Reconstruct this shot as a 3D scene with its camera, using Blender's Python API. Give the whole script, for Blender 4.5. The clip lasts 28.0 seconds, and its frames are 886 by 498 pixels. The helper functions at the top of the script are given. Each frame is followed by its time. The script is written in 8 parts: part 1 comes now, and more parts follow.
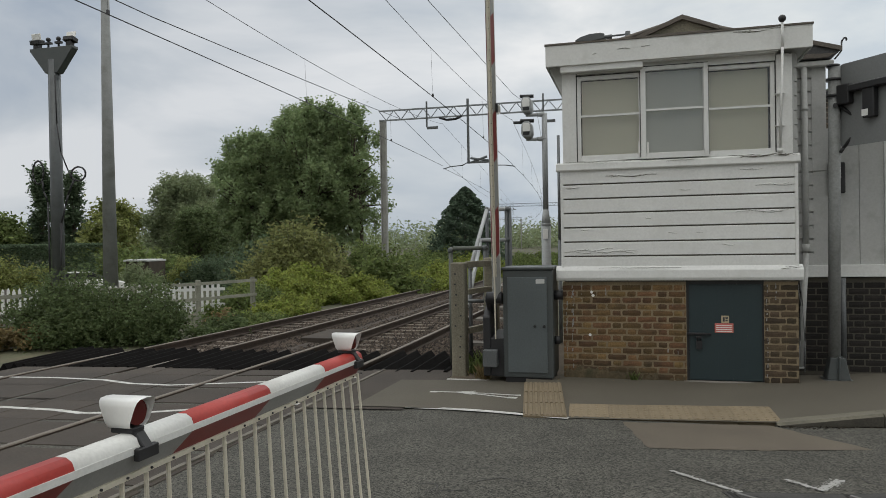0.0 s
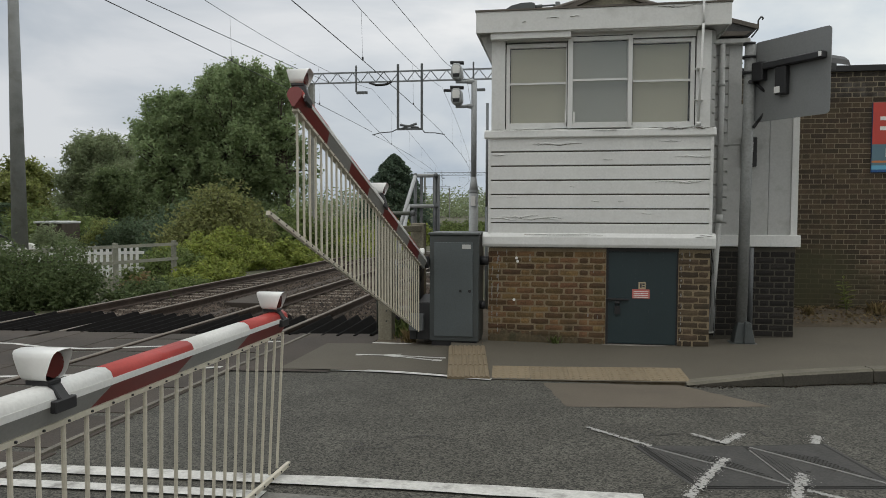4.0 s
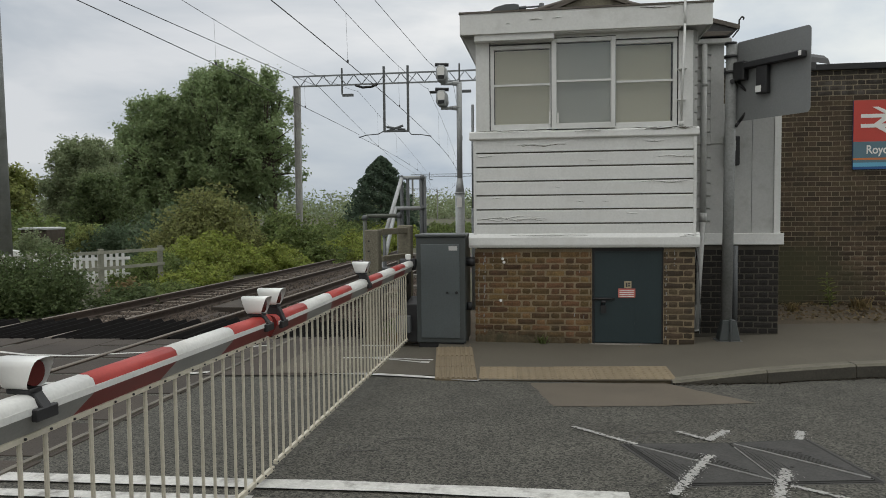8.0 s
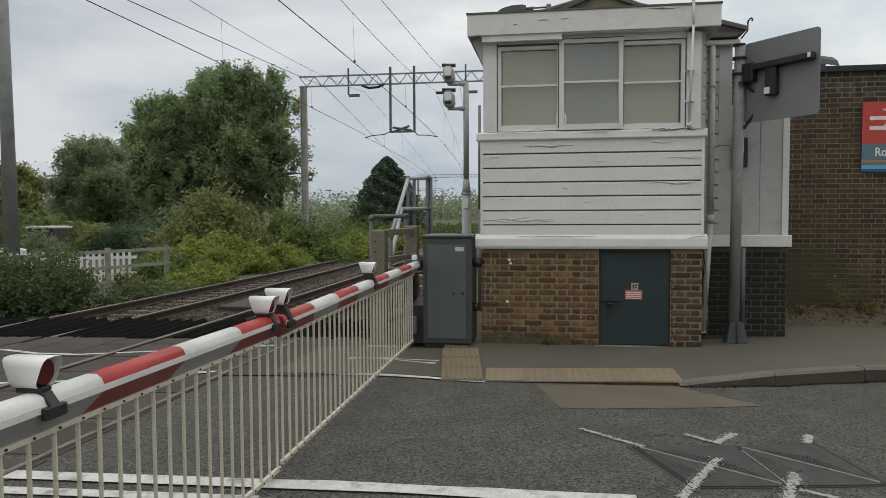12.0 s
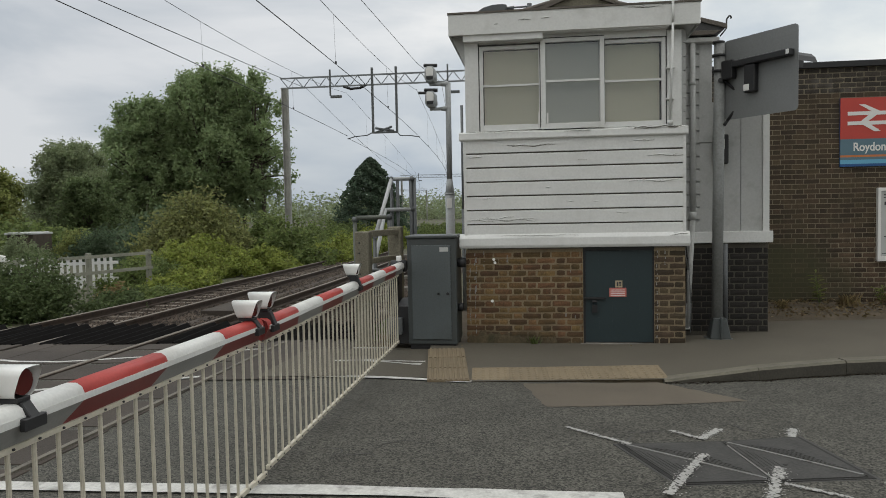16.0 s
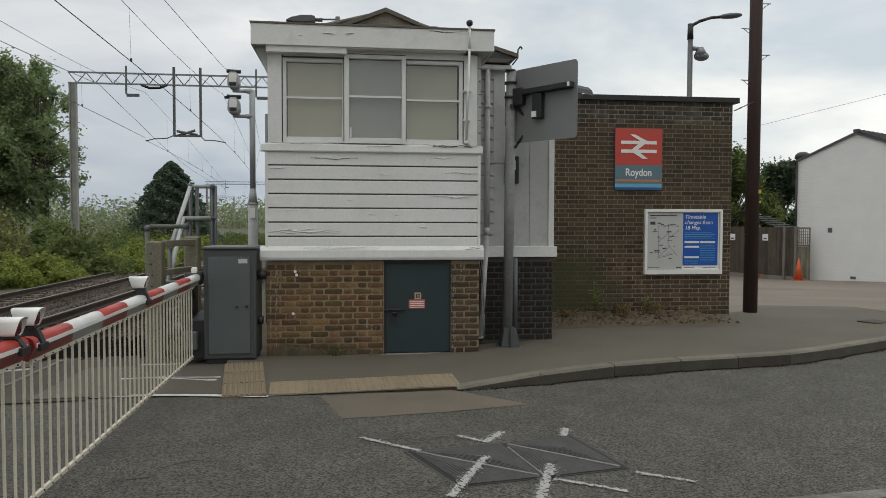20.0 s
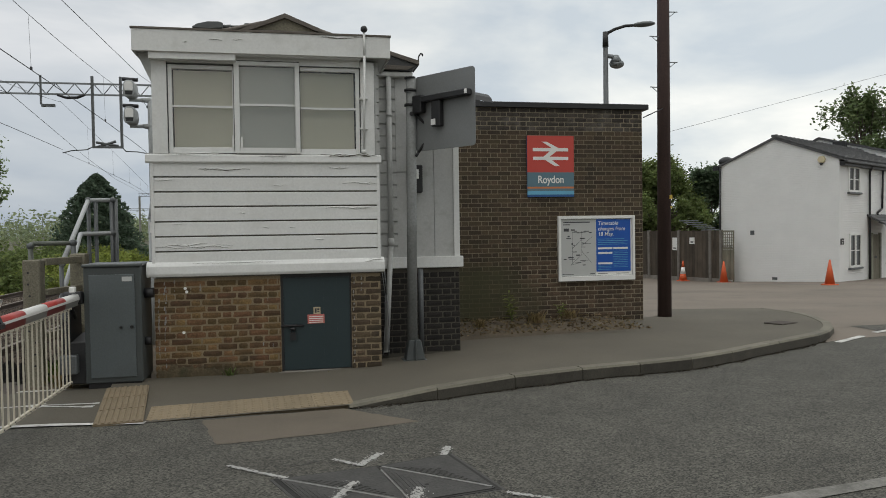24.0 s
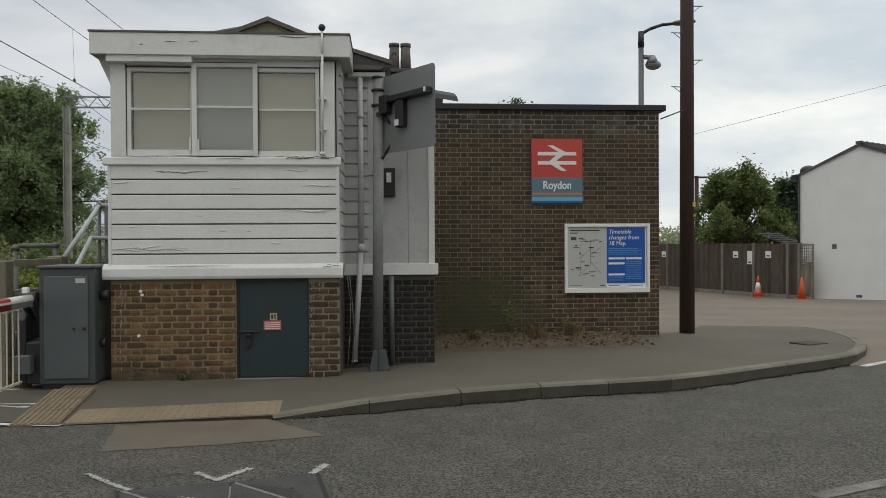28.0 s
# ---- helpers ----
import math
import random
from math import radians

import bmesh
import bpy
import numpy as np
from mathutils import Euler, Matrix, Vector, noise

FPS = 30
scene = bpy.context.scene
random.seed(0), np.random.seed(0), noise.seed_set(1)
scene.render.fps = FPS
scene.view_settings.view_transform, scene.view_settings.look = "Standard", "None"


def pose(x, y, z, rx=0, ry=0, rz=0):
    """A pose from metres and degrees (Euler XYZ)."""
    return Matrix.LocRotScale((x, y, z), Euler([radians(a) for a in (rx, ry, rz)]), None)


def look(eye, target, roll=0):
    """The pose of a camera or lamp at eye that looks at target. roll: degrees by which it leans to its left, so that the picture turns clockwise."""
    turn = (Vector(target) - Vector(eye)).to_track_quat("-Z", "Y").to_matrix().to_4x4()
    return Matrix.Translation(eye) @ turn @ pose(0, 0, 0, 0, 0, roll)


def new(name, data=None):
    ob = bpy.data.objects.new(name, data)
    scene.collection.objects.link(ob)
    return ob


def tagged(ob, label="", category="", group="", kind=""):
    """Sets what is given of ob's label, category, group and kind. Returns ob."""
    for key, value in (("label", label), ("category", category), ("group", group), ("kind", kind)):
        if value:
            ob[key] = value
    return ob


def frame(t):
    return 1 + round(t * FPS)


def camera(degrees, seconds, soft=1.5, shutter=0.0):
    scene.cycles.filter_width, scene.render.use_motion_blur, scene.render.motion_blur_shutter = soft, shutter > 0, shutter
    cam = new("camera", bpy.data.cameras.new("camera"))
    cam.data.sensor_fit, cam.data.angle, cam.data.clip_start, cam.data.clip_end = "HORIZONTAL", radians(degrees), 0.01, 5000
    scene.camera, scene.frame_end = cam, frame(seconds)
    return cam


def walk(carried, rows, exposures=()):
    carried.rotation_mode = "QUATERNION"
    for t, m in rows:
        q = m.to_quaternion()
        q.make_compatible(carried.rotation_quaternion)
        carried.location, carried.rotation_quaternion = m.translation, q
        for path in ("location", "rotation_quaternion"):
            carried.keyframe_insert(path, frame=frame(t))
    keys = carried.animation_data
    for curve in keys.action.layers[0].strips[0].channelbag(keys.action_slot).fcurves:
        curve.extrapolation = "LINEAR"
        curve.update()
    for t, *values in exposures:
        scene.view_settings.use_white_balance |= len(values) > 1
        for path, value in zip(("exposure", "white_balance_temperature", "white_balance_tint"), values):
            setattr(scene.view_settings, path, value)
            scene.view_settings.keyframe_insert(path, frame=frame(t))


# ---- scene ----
cam = camera(62.52, 28.0, soft=0.9)
# seconds, x, y, z, yaw, pitch, roll
PATH = [
    (0, 0.888, -8.620, 1.585, 14.98, -0.50, -0.96),
    (0.5, 0.852, -8.645, 1.605, 12.47, -0.55, -0.93),
    (1, 0.863, -8.660, 1.581, 11.29, -0.97, -0.64),
    (1.5, 0.884, -8.656, 1.558, 10.61, -1.85, 0.07),
    (2, 0.881, -8.665, 1.549, 10.10, -2.18, 0.05),
    (2.5, 0.896, -8.677, 1.542, 9.66, -2.52, 0.04),
    (3, 0.904, -8.659, 1.541, 9.57, -2.65, 0.01),
    (3.5, 0.899, -8.658, 1.542, 9.36, -2.82, 0.13),
    (5.5, 0.914, -8.667, 1.542, 9.34, -3.40, 0.11),
    (6, 0.911, -8.672, 1.541, 9.27, -3.33, 0.08),
    (6.5, 0.914, -8.663, 1.544, 8.88, -3.20, -0.18),
    (7, 0.916, -8.664, 1.543, 8.83, -2.95, -0.35),
    (7.5, 0.922, -8.666, 1.548, 8.53, -2.75, -0.45),
    (8, 0.929, -8.668, 1.547, 8.45, -2.91, -0.55),
    (8.5, 0.930, -8.660, 1.543, 8.59, -3.08, -0.80),
    (9, 0.934, -8.661, 1.545, 8.77, -3.00, -1.33),
    (9.5, 0.935, -8.667, 1.550, 8.84, -2.56, -1.56),
    (10, 0.934, -8.671, 1.553, 8.85, -2.47, -1.29),
    (10.5, 0.929, -8.675, 1.550, 8.98, -2.38, -0.61),
    (11, 0.923, -8.670, 1.550, 9.00, -2.31, -0.49),
    (11.5, 0.916, -8.670, 1.552, 8.83, -2.49, -0.30),
    (12, 0.913, -8.662, 1.548, 8.86, -2.86, -0.29),
    (12.5, 0.911, -8.659, 1.544, 8.66, -2.83, -0.38),
    (13, 0.912, -8.663, 1.548, 8.08, -2.74, -0.53),
    (13.5, 0.917, -8.666, 1.549, 7.82, -2.78, -0.63),
    (15.5, 0.916, -8.653, 1.548, 7.46, -2.95, -0.94),
    (16, 0.915, -8.649, 1.552, 7.65, -2.87, -1.10),
    (16.5, 0.920, -8.659, 1.556, 6.95, -2.47, -1.09),
    (17, 0.966, -8.696, 1.566, 3.23, -2.13, -0.89),
    (17.5, 0.985, -8.715, 1.569, -1.23, -2.07, -0.67),
    (18, 1.002, -8.725, 1.571, -2.97, -2.06, -0.61),
    (18.5, 1.019, -8.727, 1.572, -3.62, -2.00, -0.67),
    (19, 1.030, -8.740, 1.575, -5.08, -2.15, -0.41),
    (19.5, 1.023, -8.740, 1.577, -6.55, -2.13, -0.07),
    (20, 1.026, -8.730, 1.578, -7.09, -2.16, 0.17),
    (20.5, 1.035, -8.727, 1.579, -7.58, -2.21, 0.12),
    (22.5, 1.055, -8.774, 1.595, -10.19, -3.01, -0.05),
    (23, 1.232, -8.806, 1.611, -11.07, -3.02, -0.23),
    (23.5, 1.435, -8.733, 1.605, -10.62, -2.30, -0.83),
    (24, 1.580, -8.593, 1.601, -11.42, -1.53, -0.86),
    (24.5, 1.778, -8.499, 1.603, -11.71, -0.22, -1.16),
    (25, 2.122, -8.467, 1.579, -11.39, 0.28, -0.81),
    (25.5, 2.362, -8.354, 1.522, -10.06, 0.85, -0.82),
    (26, 2.576, -8.233, 1.535, -9.57, 1.49, -0.97),
    (26.5, 2.814, -8.178, 1.511, -7.24, 0.58, -0.73),
    (27, 2.969, -8.207, 1.502, -6.58, 0.63, -0.46),
    (27.5, 3.037, -8.301, 1.494, -5.66, -0.58, -0.08),
    (28, 3.116, -8.375, 1.512, -4.27, -0.52, -0.32),
]


def eye_pose(x, y, z, yaw, pitch, roll):
    a, b = radians(yaw), radians(pitch)
    way = Vector((-math.sin(a) * math.cos(b), math.cos(a) * math.cos(b), math.sin(b)))
    return look((x, y, z), Vector((x, y, z)) + 2 * way, roll)


walk(cam, [(t, eye_pose(*p)) for t, *p in PATH])

# ---- light: an overcast sky, brighter to the south-east, and a soft veiled sun ----
SUN_ELEVATION, SUN_TURN = 52, 184
world = bpy.data.worlds.new("sky")
scene.world = world
world.use_nodes = True
wn, wl = world.node_tree.nodes, world.node_tree.links
wn.clear()
w_out = wn.new("ShaderNodeOutputWorld")
w_bg = wn.new("ShaderNodeBackground")
w_geo = wn.new("ShaderNodeTexCoord")
w_map = wn.new("ShaderNodeMapping")
w_map.inputs["Scale"].default_value = (1.0, 1.0, 2.6)
w_map.inputs["Location"].default_value = (0.35, 0.1, 0.2)
w_noise = wn.new("ShaderNodeTexNoise")
w_noise.inputs["Scale"].default_value = 2.1
w_noise.inputs["Detail"].default_value = 6.0
w_noise.inputs["Roughness"].default_value = 0.52
w_noise.inputs["Distortion"].default_value = 0.35
w_ramp = wn.new("ShaderNodeValToRGB")
w_ramp.color_ramp.elements[0].position, w_ramp.color_ramp.elements[0].color = 0.36, (0.52, 0.59, 0.68, 1)
w_ramp.color_ramp.elements[1].position, w_ramp.color_ramp.elements[1].color = 0.64, (1.02, 1.02, 1.015, 1)
mid = w_ramp.color_ramp.elements.new(0.5)
mid.color = (0.745, 0.785, 0.82, 1)
w_sky = wn.new("ShaderNodeTexSky")
w_sky.sky_type, w_sky.sun_disc = "NISHITA", False
w_sky.sun_elevation, w_sky.sun_rotation = radians(SUN_ELEVATION), radians(SUN_TURN)
w_mix = wn.new("ShaderNodeMix")
w_mix.data_type = "RGBA"
w_mix.inputs["Factor"].default_value = 0.94
w_gain = wn.new("ShaderNodeVectorMath")
w_gain.operation = "SCALE"
w_gain.inputs["Scale"].default_value = 0.1
wl.new(w_geo.outputs["Generated"], w_map.inputs["Vector"])
wl.new(w_map.outputs["Vector"], w_noise.inputs["Vector"])
wl.new(w_noise.outputs["Fac"], w_ramp.inputs["Fac"])
wl.new(w_sky.outputs["Color"], w_gain.inputs[0])
wl.new(w_gain.outputs["Vector"], w_mix.inputs["A"])
wl.new(w_ramp.outputs["Color"], w_mix.inputs["B"])
w_side = wn.new("ShaderNodeMapRange")
w_dot = wn.new("ShaderNodeVectorMath")
w_dot.operation = "DOT_PRODUCT"
w_dot.inputs[1].default_value = (0.75, -0.65, 0.0)
w_side.interpolation_type = "SMOOTHSTEP"
w_side.inputs["From Min"].default_value, w_side.inputs["From Max"].default_value = -1.1, -0.2
w_side.inputs["To Min"].default_value, w_side.inputs["To Max"].default_value = 0.62, 1.1
w_times = wn.new("ShaderNodeVectorMath")
w_times.operation = "SCALE"
wl.new(w_geo.outputs["Generated"], w_dot.inputs[0])
wl.new(w_dot.outputs["Value"], w_side.inputs["Value"])
wl.new(w_mix.outputs["Result"], w_times.inputs[0])
wl.new(w_side.outputs["Result"], w_times.inputs["Scale"])
w_up = wn.new("ShaderNodeSeparateXYZ")
wl.new(w_geo.outputs["Generated"], w_up.inputs[0])
w_zen = wn.new("ShaderNodeMapRange")
w_zen.interpolation_type = "SMOOTHSTEP"
w_zen.inputs["From Min"].default_value, w_zen.inputs["From Max"].default_value = 0.4, 0.95
w_zen.inputs["To Min"].default_value, w_zen.inputs["To Max"].default_value = 1.0, 1.7
wl.new(w_up.outputs["Z"], w_zen.inputs["Value"])
w_dome = wn.new("ShaderNodeVectorMath")
w_dome.operation = "SCALE"
wl.new(w_times.outputs["Vector"], w_dome.inputs[0])
w_south = wn.new("ShaderNodeMapRange")
w_south.interpolation_type = "SMOOTHSTEP"
w_south.inputs["From Min"].default_value, w_south.inputs["From Max"].default_value = -0.9, 0.15
w_south.inputs["To Min"].default_value, w_south.inputs["To Max"].default_value = 0.6, 1.0
wl.new(w_up.outputs["Y"], w_south.inputs["Value"])
w_both = wn.new("ShaderNodeMath")
w_both.operation = "MULTIPLY"
wl.new(w_zen.outputs["Result"], w_both.inputs[0])
wl.new(w_south.outputs["Result"], w_both.inputs[1])
wl.new(w_both.outputs[0], w_dome.inputs["Scale"])
w_part = wn.new("ShaderNodeMapRange")
w_part.interpolation_type = "SMOOTHSTEP"
w_part.inputs["From Min"].default_value, w_part.inputs["From Max"].default_value = -1.0, -0.3
wl.new(w_dot.outputs["Value"], w_part.inputs["Value"])
w_tint = wn.new("ShaderNodeMix")
w_tint.data_type = "RGBA"
w_tint.inputs["A"].default_value, w_tint.inputs["B"].default_value = (0.97, 1.0, 1.04, 1), (1.03, 1.0, 0.93, 1)
wl.new(w_part.outputs["Result"], w_tint.inputs["Factor"])
w_cast = wn.new("ShaderNodeVectorMath")
w_cast.operation = "MULTIPLY"
wl.new(w_dome.outputs["Vector"], w_cast.inputs[0])
wl.new(w_tint.outputs["Result"], w_cast.inputs[1])
wl.new(w_cast.outputs["Vector"], w_bg.inputs["Color"])
w_bg.inputs["Strength"].default_value = 1.07
wl.new(w_bg.outputs["Background"], w_out.inputs["Surface"])

sun = new("sun", bpy.data.lights.new("sun", "SUN"))
sun.data.energy, sun.data.angle, sun.data.color = 0.25, radians(30), (1.0, 0.95, 0.88)
sun.matrix_world = look((0, 0, 30), Vector((0, 0, 30)) - Vector((math.sin(radians(SUN_TURN)) * math.cos(radians(SUN_ELEVATION)), math.cos(radians(SUN_TURN)) * math.cos(radians(SUN_ELEVATION)), math.sin(radians(SUN_ELEVATION)))))
scene.view_settings.exposure = 0.0


# ---- materials ----
def material(name, colour, rough=0.7, metal=0.0, vary=0.12, scale=6.0, bump=0.2, fine=80.0, piece=0.0, island=0.0, stain=None, stain_amount=0.0, stain_scale=2.0, spec=0.5, hue=0.0, streak=1.0, speck=0.0, fixed=False, moss=None):
    """A surface with variation at two scales, fine relief, and stains of its own colour."""
    m = bpy.data.materials.new(name)
    m.use_nodes = True
    n, l = m.node_tree.nodes, m.node_tree.links
    b = n["Principled BSDF"]
    b.inputs["Roughness"].default_value, b.inputs["Metallic"].default_value = rough, metal
    b.inputs["Specular IOR Level"].default_value = spec
    where = n.new("ShaderNodeTexCoord")
    place = n.new("ShaderNodeMapping")
    place.inputs["Scale"].default_value = (1, 1, streak)
    spot = where.outputs["Object"]
    if fixed:
        spot = n.new("ShaderNodeNewGeometry").outputs["Position"]
    l.new(spot, place.inputs["Vector"])
    big = n.new("ShaderNodeTexNoise")
    big.inputs["Scale"].default_value, big.inputs["Detail"].default_value = scale, 5
    small = n.new("ShaderNodeTexNoise")
    small.inputs["Scale"].default_value, small.inputs["Detail"].default_value = fine, 3
    l.new(place.outputs["Vector"], big.inputs["Vector"])
    l.new(spot, small.inputs["Vector"])
    total = n.new("ShaderNodeMath")
    total.operation = "MULTIPLY_ADD"
    total.inputs[1].default_value = 0.5
    l.new(small.outputs["Fac"], total.inputs[0])
    half = n.new("ShaderNodeMath")
    half.operation = "MULTIPLY"
    half.inputs[1].default_value = 0.5
    l.new(big.outputs["Fac"], half.inputs[0])
    l.new(half.outputs[0], total.inputs[2])
    spread = n.new("ShaderNodeMapRange")
    spread.inputs["From Min"].default_value, spread.inputs["From Max"].default_value = 0.3, 0.7
    spread.inputs["To Min"].default_value, spread.inputs["To Max"].default_value = 1 - 2 * vary, 1 + 2 * vary
    l.new(total.outputs[0], spread.inputs["Value"])
    value = spread.outputs["Result"]
    hsv = n.new("ShaderNodeHueSaturation")
    hsv.inputs["Color"].default_value = (*colour, 1)
    for amount, node, socket in ((piece, "ShaderNodeObjectInfo", "Random"), (island, "ShaderNodeNewGeometry", "Random Per Island")):
        if amount:
            r = n.new(node)
            shift = n.new("ShaderNodeMapRange")
            shift.inputs["To Min"].default_value, shift.inputs["To Max"].default_value = 1 - amount, 1 + amount
            l.new(r.outputs[socket], shift.inputs["Value"])
            times = n.new("ShaderNodeMath")
            times.operation = "MULTIPLY"
            l.new(value, times.inputs[0])
            l.new(shift.outputs["Result"], times.inputs[1])
            value = times.outputs[0]
            if hue:
                turn = n.new("ShaderNodeMapRange")
                turn.inputs["To Min"].default_value, turn.inputs["To Max"].default_value = 0.5 - hue, 0.5 + hue
                wob = n.new("ShaderNodeMath")
                wob.operation = "MULTIPLY"
                wob.inputs[1].default_value = 7.13
                frac = n.new("ShaderNodeMath")
                frac.operation = "FRACT"
                l.new(r.outputs[socket], wob.inputs[0])
                l.new(wob.outputs[0], frac.inputs[0])
                l.new(frac.outputs[0], turn.inputs["Value"])
                l.new(turn.outputs["Result"], hsv.inputs["Hue"])
    l.new(value, hsv.inputs["Value"])
    colour_out = hsv.outputs["Color"]
    if stain:
        blot = n.new("ShaderNodeTexNoise")
        blot.inputs["Scale"].default_value, blot.inputs["Detail"].default_value, blot.inputs["Roughness"].default_value = stain_scale, 7, 0.65
        l.new(place.outputs["Vector"], blot.inputs["Vector"])
        edge = n.new("ShaderNodeMapRange")
        edge.inputs["From Min"].default_value, edge.inputs["From Max"].default_value = 0.52, 0.68
        edge.inputs["To Max"].default_value = stain_amount
        l.new(blot.outputs["Fac"], edge.inputs["Value"])
        mix = n.new("ShaderNodeMix")
        mix.data_type = "RGBA"
        mix.inputs["B"].default_value = (*stain, 1)
        l.new(edge.outputs["Result"], mix.inputs["Factor"])
        l.new(colour_out, mix.inputs["A"])
        colour_out = mix.outputs["Result"]
    if moss:
        moss_colour, centre, size = moss
        away = n.new("ShaderNodeMapping")
        away.vector_type = "TEXTURE"
        away.inputs["Location"].default_value, away.inputs["Scale"].default_value = centre, size
        l.new(spot, away.inputs["Vector"])
        far = n.new("ShaderNodeVectorMath")
        far.operation = "LENGTH"
        l.new(away.outputs["Vector"], far.inputs[0])
        cloud = n.new("ShaderNodeTexNoise")
        cloud.inputs["Scale"].default_value, cloud.inputs["Detail"].default_value = 3.0, 6
        l.new(spot, cloud.inputs["Vector"])
        rough_edge = n.new("ShaderNodeMath")
        rough_edge.operation = "MULTIPLY_ADD"
        rough_edge.inputs[1].default_value = 1.6
        l.new(cloud.outputs["Fac"], rough_edge.inputs[0])
        l.new(far.outputs["Value"], rough_edge.inputs[2])
        fade = n.new("ShaderNodeMapRange")
        fade.inputs["From Min"].default_value, fade.inputs["From Max"].default_value = 1.2, 1.9
        fade.inputs["To Min"].default_value, fade.inputs["To Max"].default_value = 0.8, 0.0
        l.new(rough_edge.outputs[0], fade.inputs["Value"])
        grown = n.new("ShaderNodeMix")
        grown.data_type = "RGBA"
        grown.inputs["B"].default_value = (*moss_colour, 1)
        l.new(fade.outputs["Result"], grown.inputs["Factor"])
        l.new(colour_out, grown.inputs["A"])
        colour_out = grown.outputs["Result"]
    if speck:
        grit = n.new("ShaderNodeTexVoronoi")
        grit.inputs["Scale"].default_value = speck
        l.new(spot, grit.inputs["Vector"])
        tone = n.new("ShaderNodeMapRange")
        tone.inputs["To Min"].default_value, tone.inputs["To Max"].default_value = 0.15, 1.85
        sep = n.new("ShaderNodeSeparateColor")
        l.new(grit.outputs["Color"], sep.inputs["Color"])
        l.new(sep.outputs["Red"], tone.inputs["Value"])
        dots = n.new("ShaderNodeMix")
        dots.data_type, dots.blend_type = "RGBA", "MULTIPLY"
        dots.inputs["Factor"].default_value = 1.0
        l.new(colour_out, dots.inputs["A"])
        l.new(tone.outputs["Result"], dots.inputs["B"])
        colour_out = dots.outputs["Result"]
    l.new(colour_out, b.inputs["Base Color"])
    if bump:
        relief = n.new("ShaderNodeBump")
        relief.inputs["Strength"].default_value, relief.inputs["Distance"].default_value = bump, 0.01
        l.new(total.outputs[0], relief.inputs["Height"])
        l.new(relief.outputs["Normal"], b.inputs["Normal"])
    return m


ASPHALT = material("asphalt", (0.064, 0.061, 0.051), 0.92, vary=0.17, scale=2.2, fine=90, bump=0.6, stain=(0.047, 0.0445, 0.0365), stain_amount=0.45, stain_scale=0.8, speck=95)
PATCH = material("patched_asphalt", (0.112, 0.093, 0.071), 0.9, vary=0.14, scale=1.6, fine=150, bump=0.35)
PAVEMENT = material("pavement_asphalt", (0.094, 0.083, 0.064), 0.92, vary=0.12, scale=0.8, fine=180, bump=0.3, stain=(0.088, 0.076, 0.058), stain_amount=0.5, stain_scale=1.1)
YARD = material("yard_asphalt", (0.165, 0.138, 0.112), 0.92, vary=0.12, scale=0.35, fine=120, bump=0.25, stain=(0.1, 0.088, 0.072), stain_amount=0.6, stain_scale=0.5)
PAINT = material("road_paint", (0.52, 0.515, 0.49), 0.75, vary=0.12, scale=9, fine=60, bump=0.3, stain=(0.16, 0.15, 0.14), stain_amount=0.75, stain_scale=7)
CONCRETE = material("concrete", (0.2, 0.185, 0.165), 0.9, vary=0.14, scale=3, fine=70, bump=0.4, piece=0.12, stain=(0.1, 0.095, 0.08), stain_amount=0.6, stain_scale=4)
PAINT_WORN = material("worn_road_paint", (0.16, 0.155, 0.14), 0.85, vary=0.2, scale=9, fine=60, bump=0.3, stain=(0.07, 0.066, 0.056), stain_amount=0.9, stain_scale=4)
BUFF = material("buff_paver", (0.205, 0.162, 0.104), 0.9, vary=0.12, scale=6, fine=80, bump=0.4, piece=0.1, stain=(0.16, 0.13, 0.09), stain_amount=0.6, stain_scale=6, fixed=True)
SOIL = material("soil", (0.098, 0.077, 0.053), 0.95, vary=0.25, scale=3, fine=40, bump=0.9)
GRASS = material("rough_ground", (0.07, 0.07, 0.04), 0.95, vary=0.25, scale=0.8, fine=20, bump=0.9, stain=(0.16, 0.13, 0.08), stain_amount=0.6, stain_scale=0.5)
BALLAST = material("ballast", (0.066, 0.051, 0.04), 0.95, vary=0.3, scale=3, fine=30, bump=1.0, island=0.75)
WHITE = material("white_paint", (0.72, 0.727, 0.715), 0.55, vary=0.035, scale=2.5, fine=40, bump=0.1, stain=(0.5, 0.5, 0.47), stain_amount=0.35, stain_scale=3.5)
WHITE_OLD = material("flaking_white_paint", (0.71, 0.717, 0.705), 0.6, vary=0.05, scale=2.5, fine=40, bump=0.25, piece=0.03, stain=(0.5, 0.5, 0.47), stain_amount=0.3, stain_scale=5, fixed=True)
# Lean-to's grey-white paint; also the box's white darkened for its shaded sides and soffit.
GREY_AND_SHADED = material("grey_white_and_shaded_white", (0.46, 0.465, 0.455), 0.6, vary=0.05, scale=2.5, fine=40, bump=0.2, piece=0.03, stain=(0.3, 0.3, 0.28), stain_amount=0.5, stain_scale=4, fixed=True)
BARE_WOOD = material("bare_wood", (0.15, 0.135, 0.115), 0.85, vary=0.2, scale=8, fine=60, bump=0.3)
MORTAR = material("mortar", (0.24, 0.19, 0.122), 0.95, vary=0.15, scale=4, fine=60, bump=0.4, stain=(0.13, 0.1, 0.065), stain_amount=0.7, stain_scale=2.2, fixed=True, moss=((0.05, 0.041, 0.022), (0.55, 0.0, -0.02), (0.9, 1.0, 0.2)))
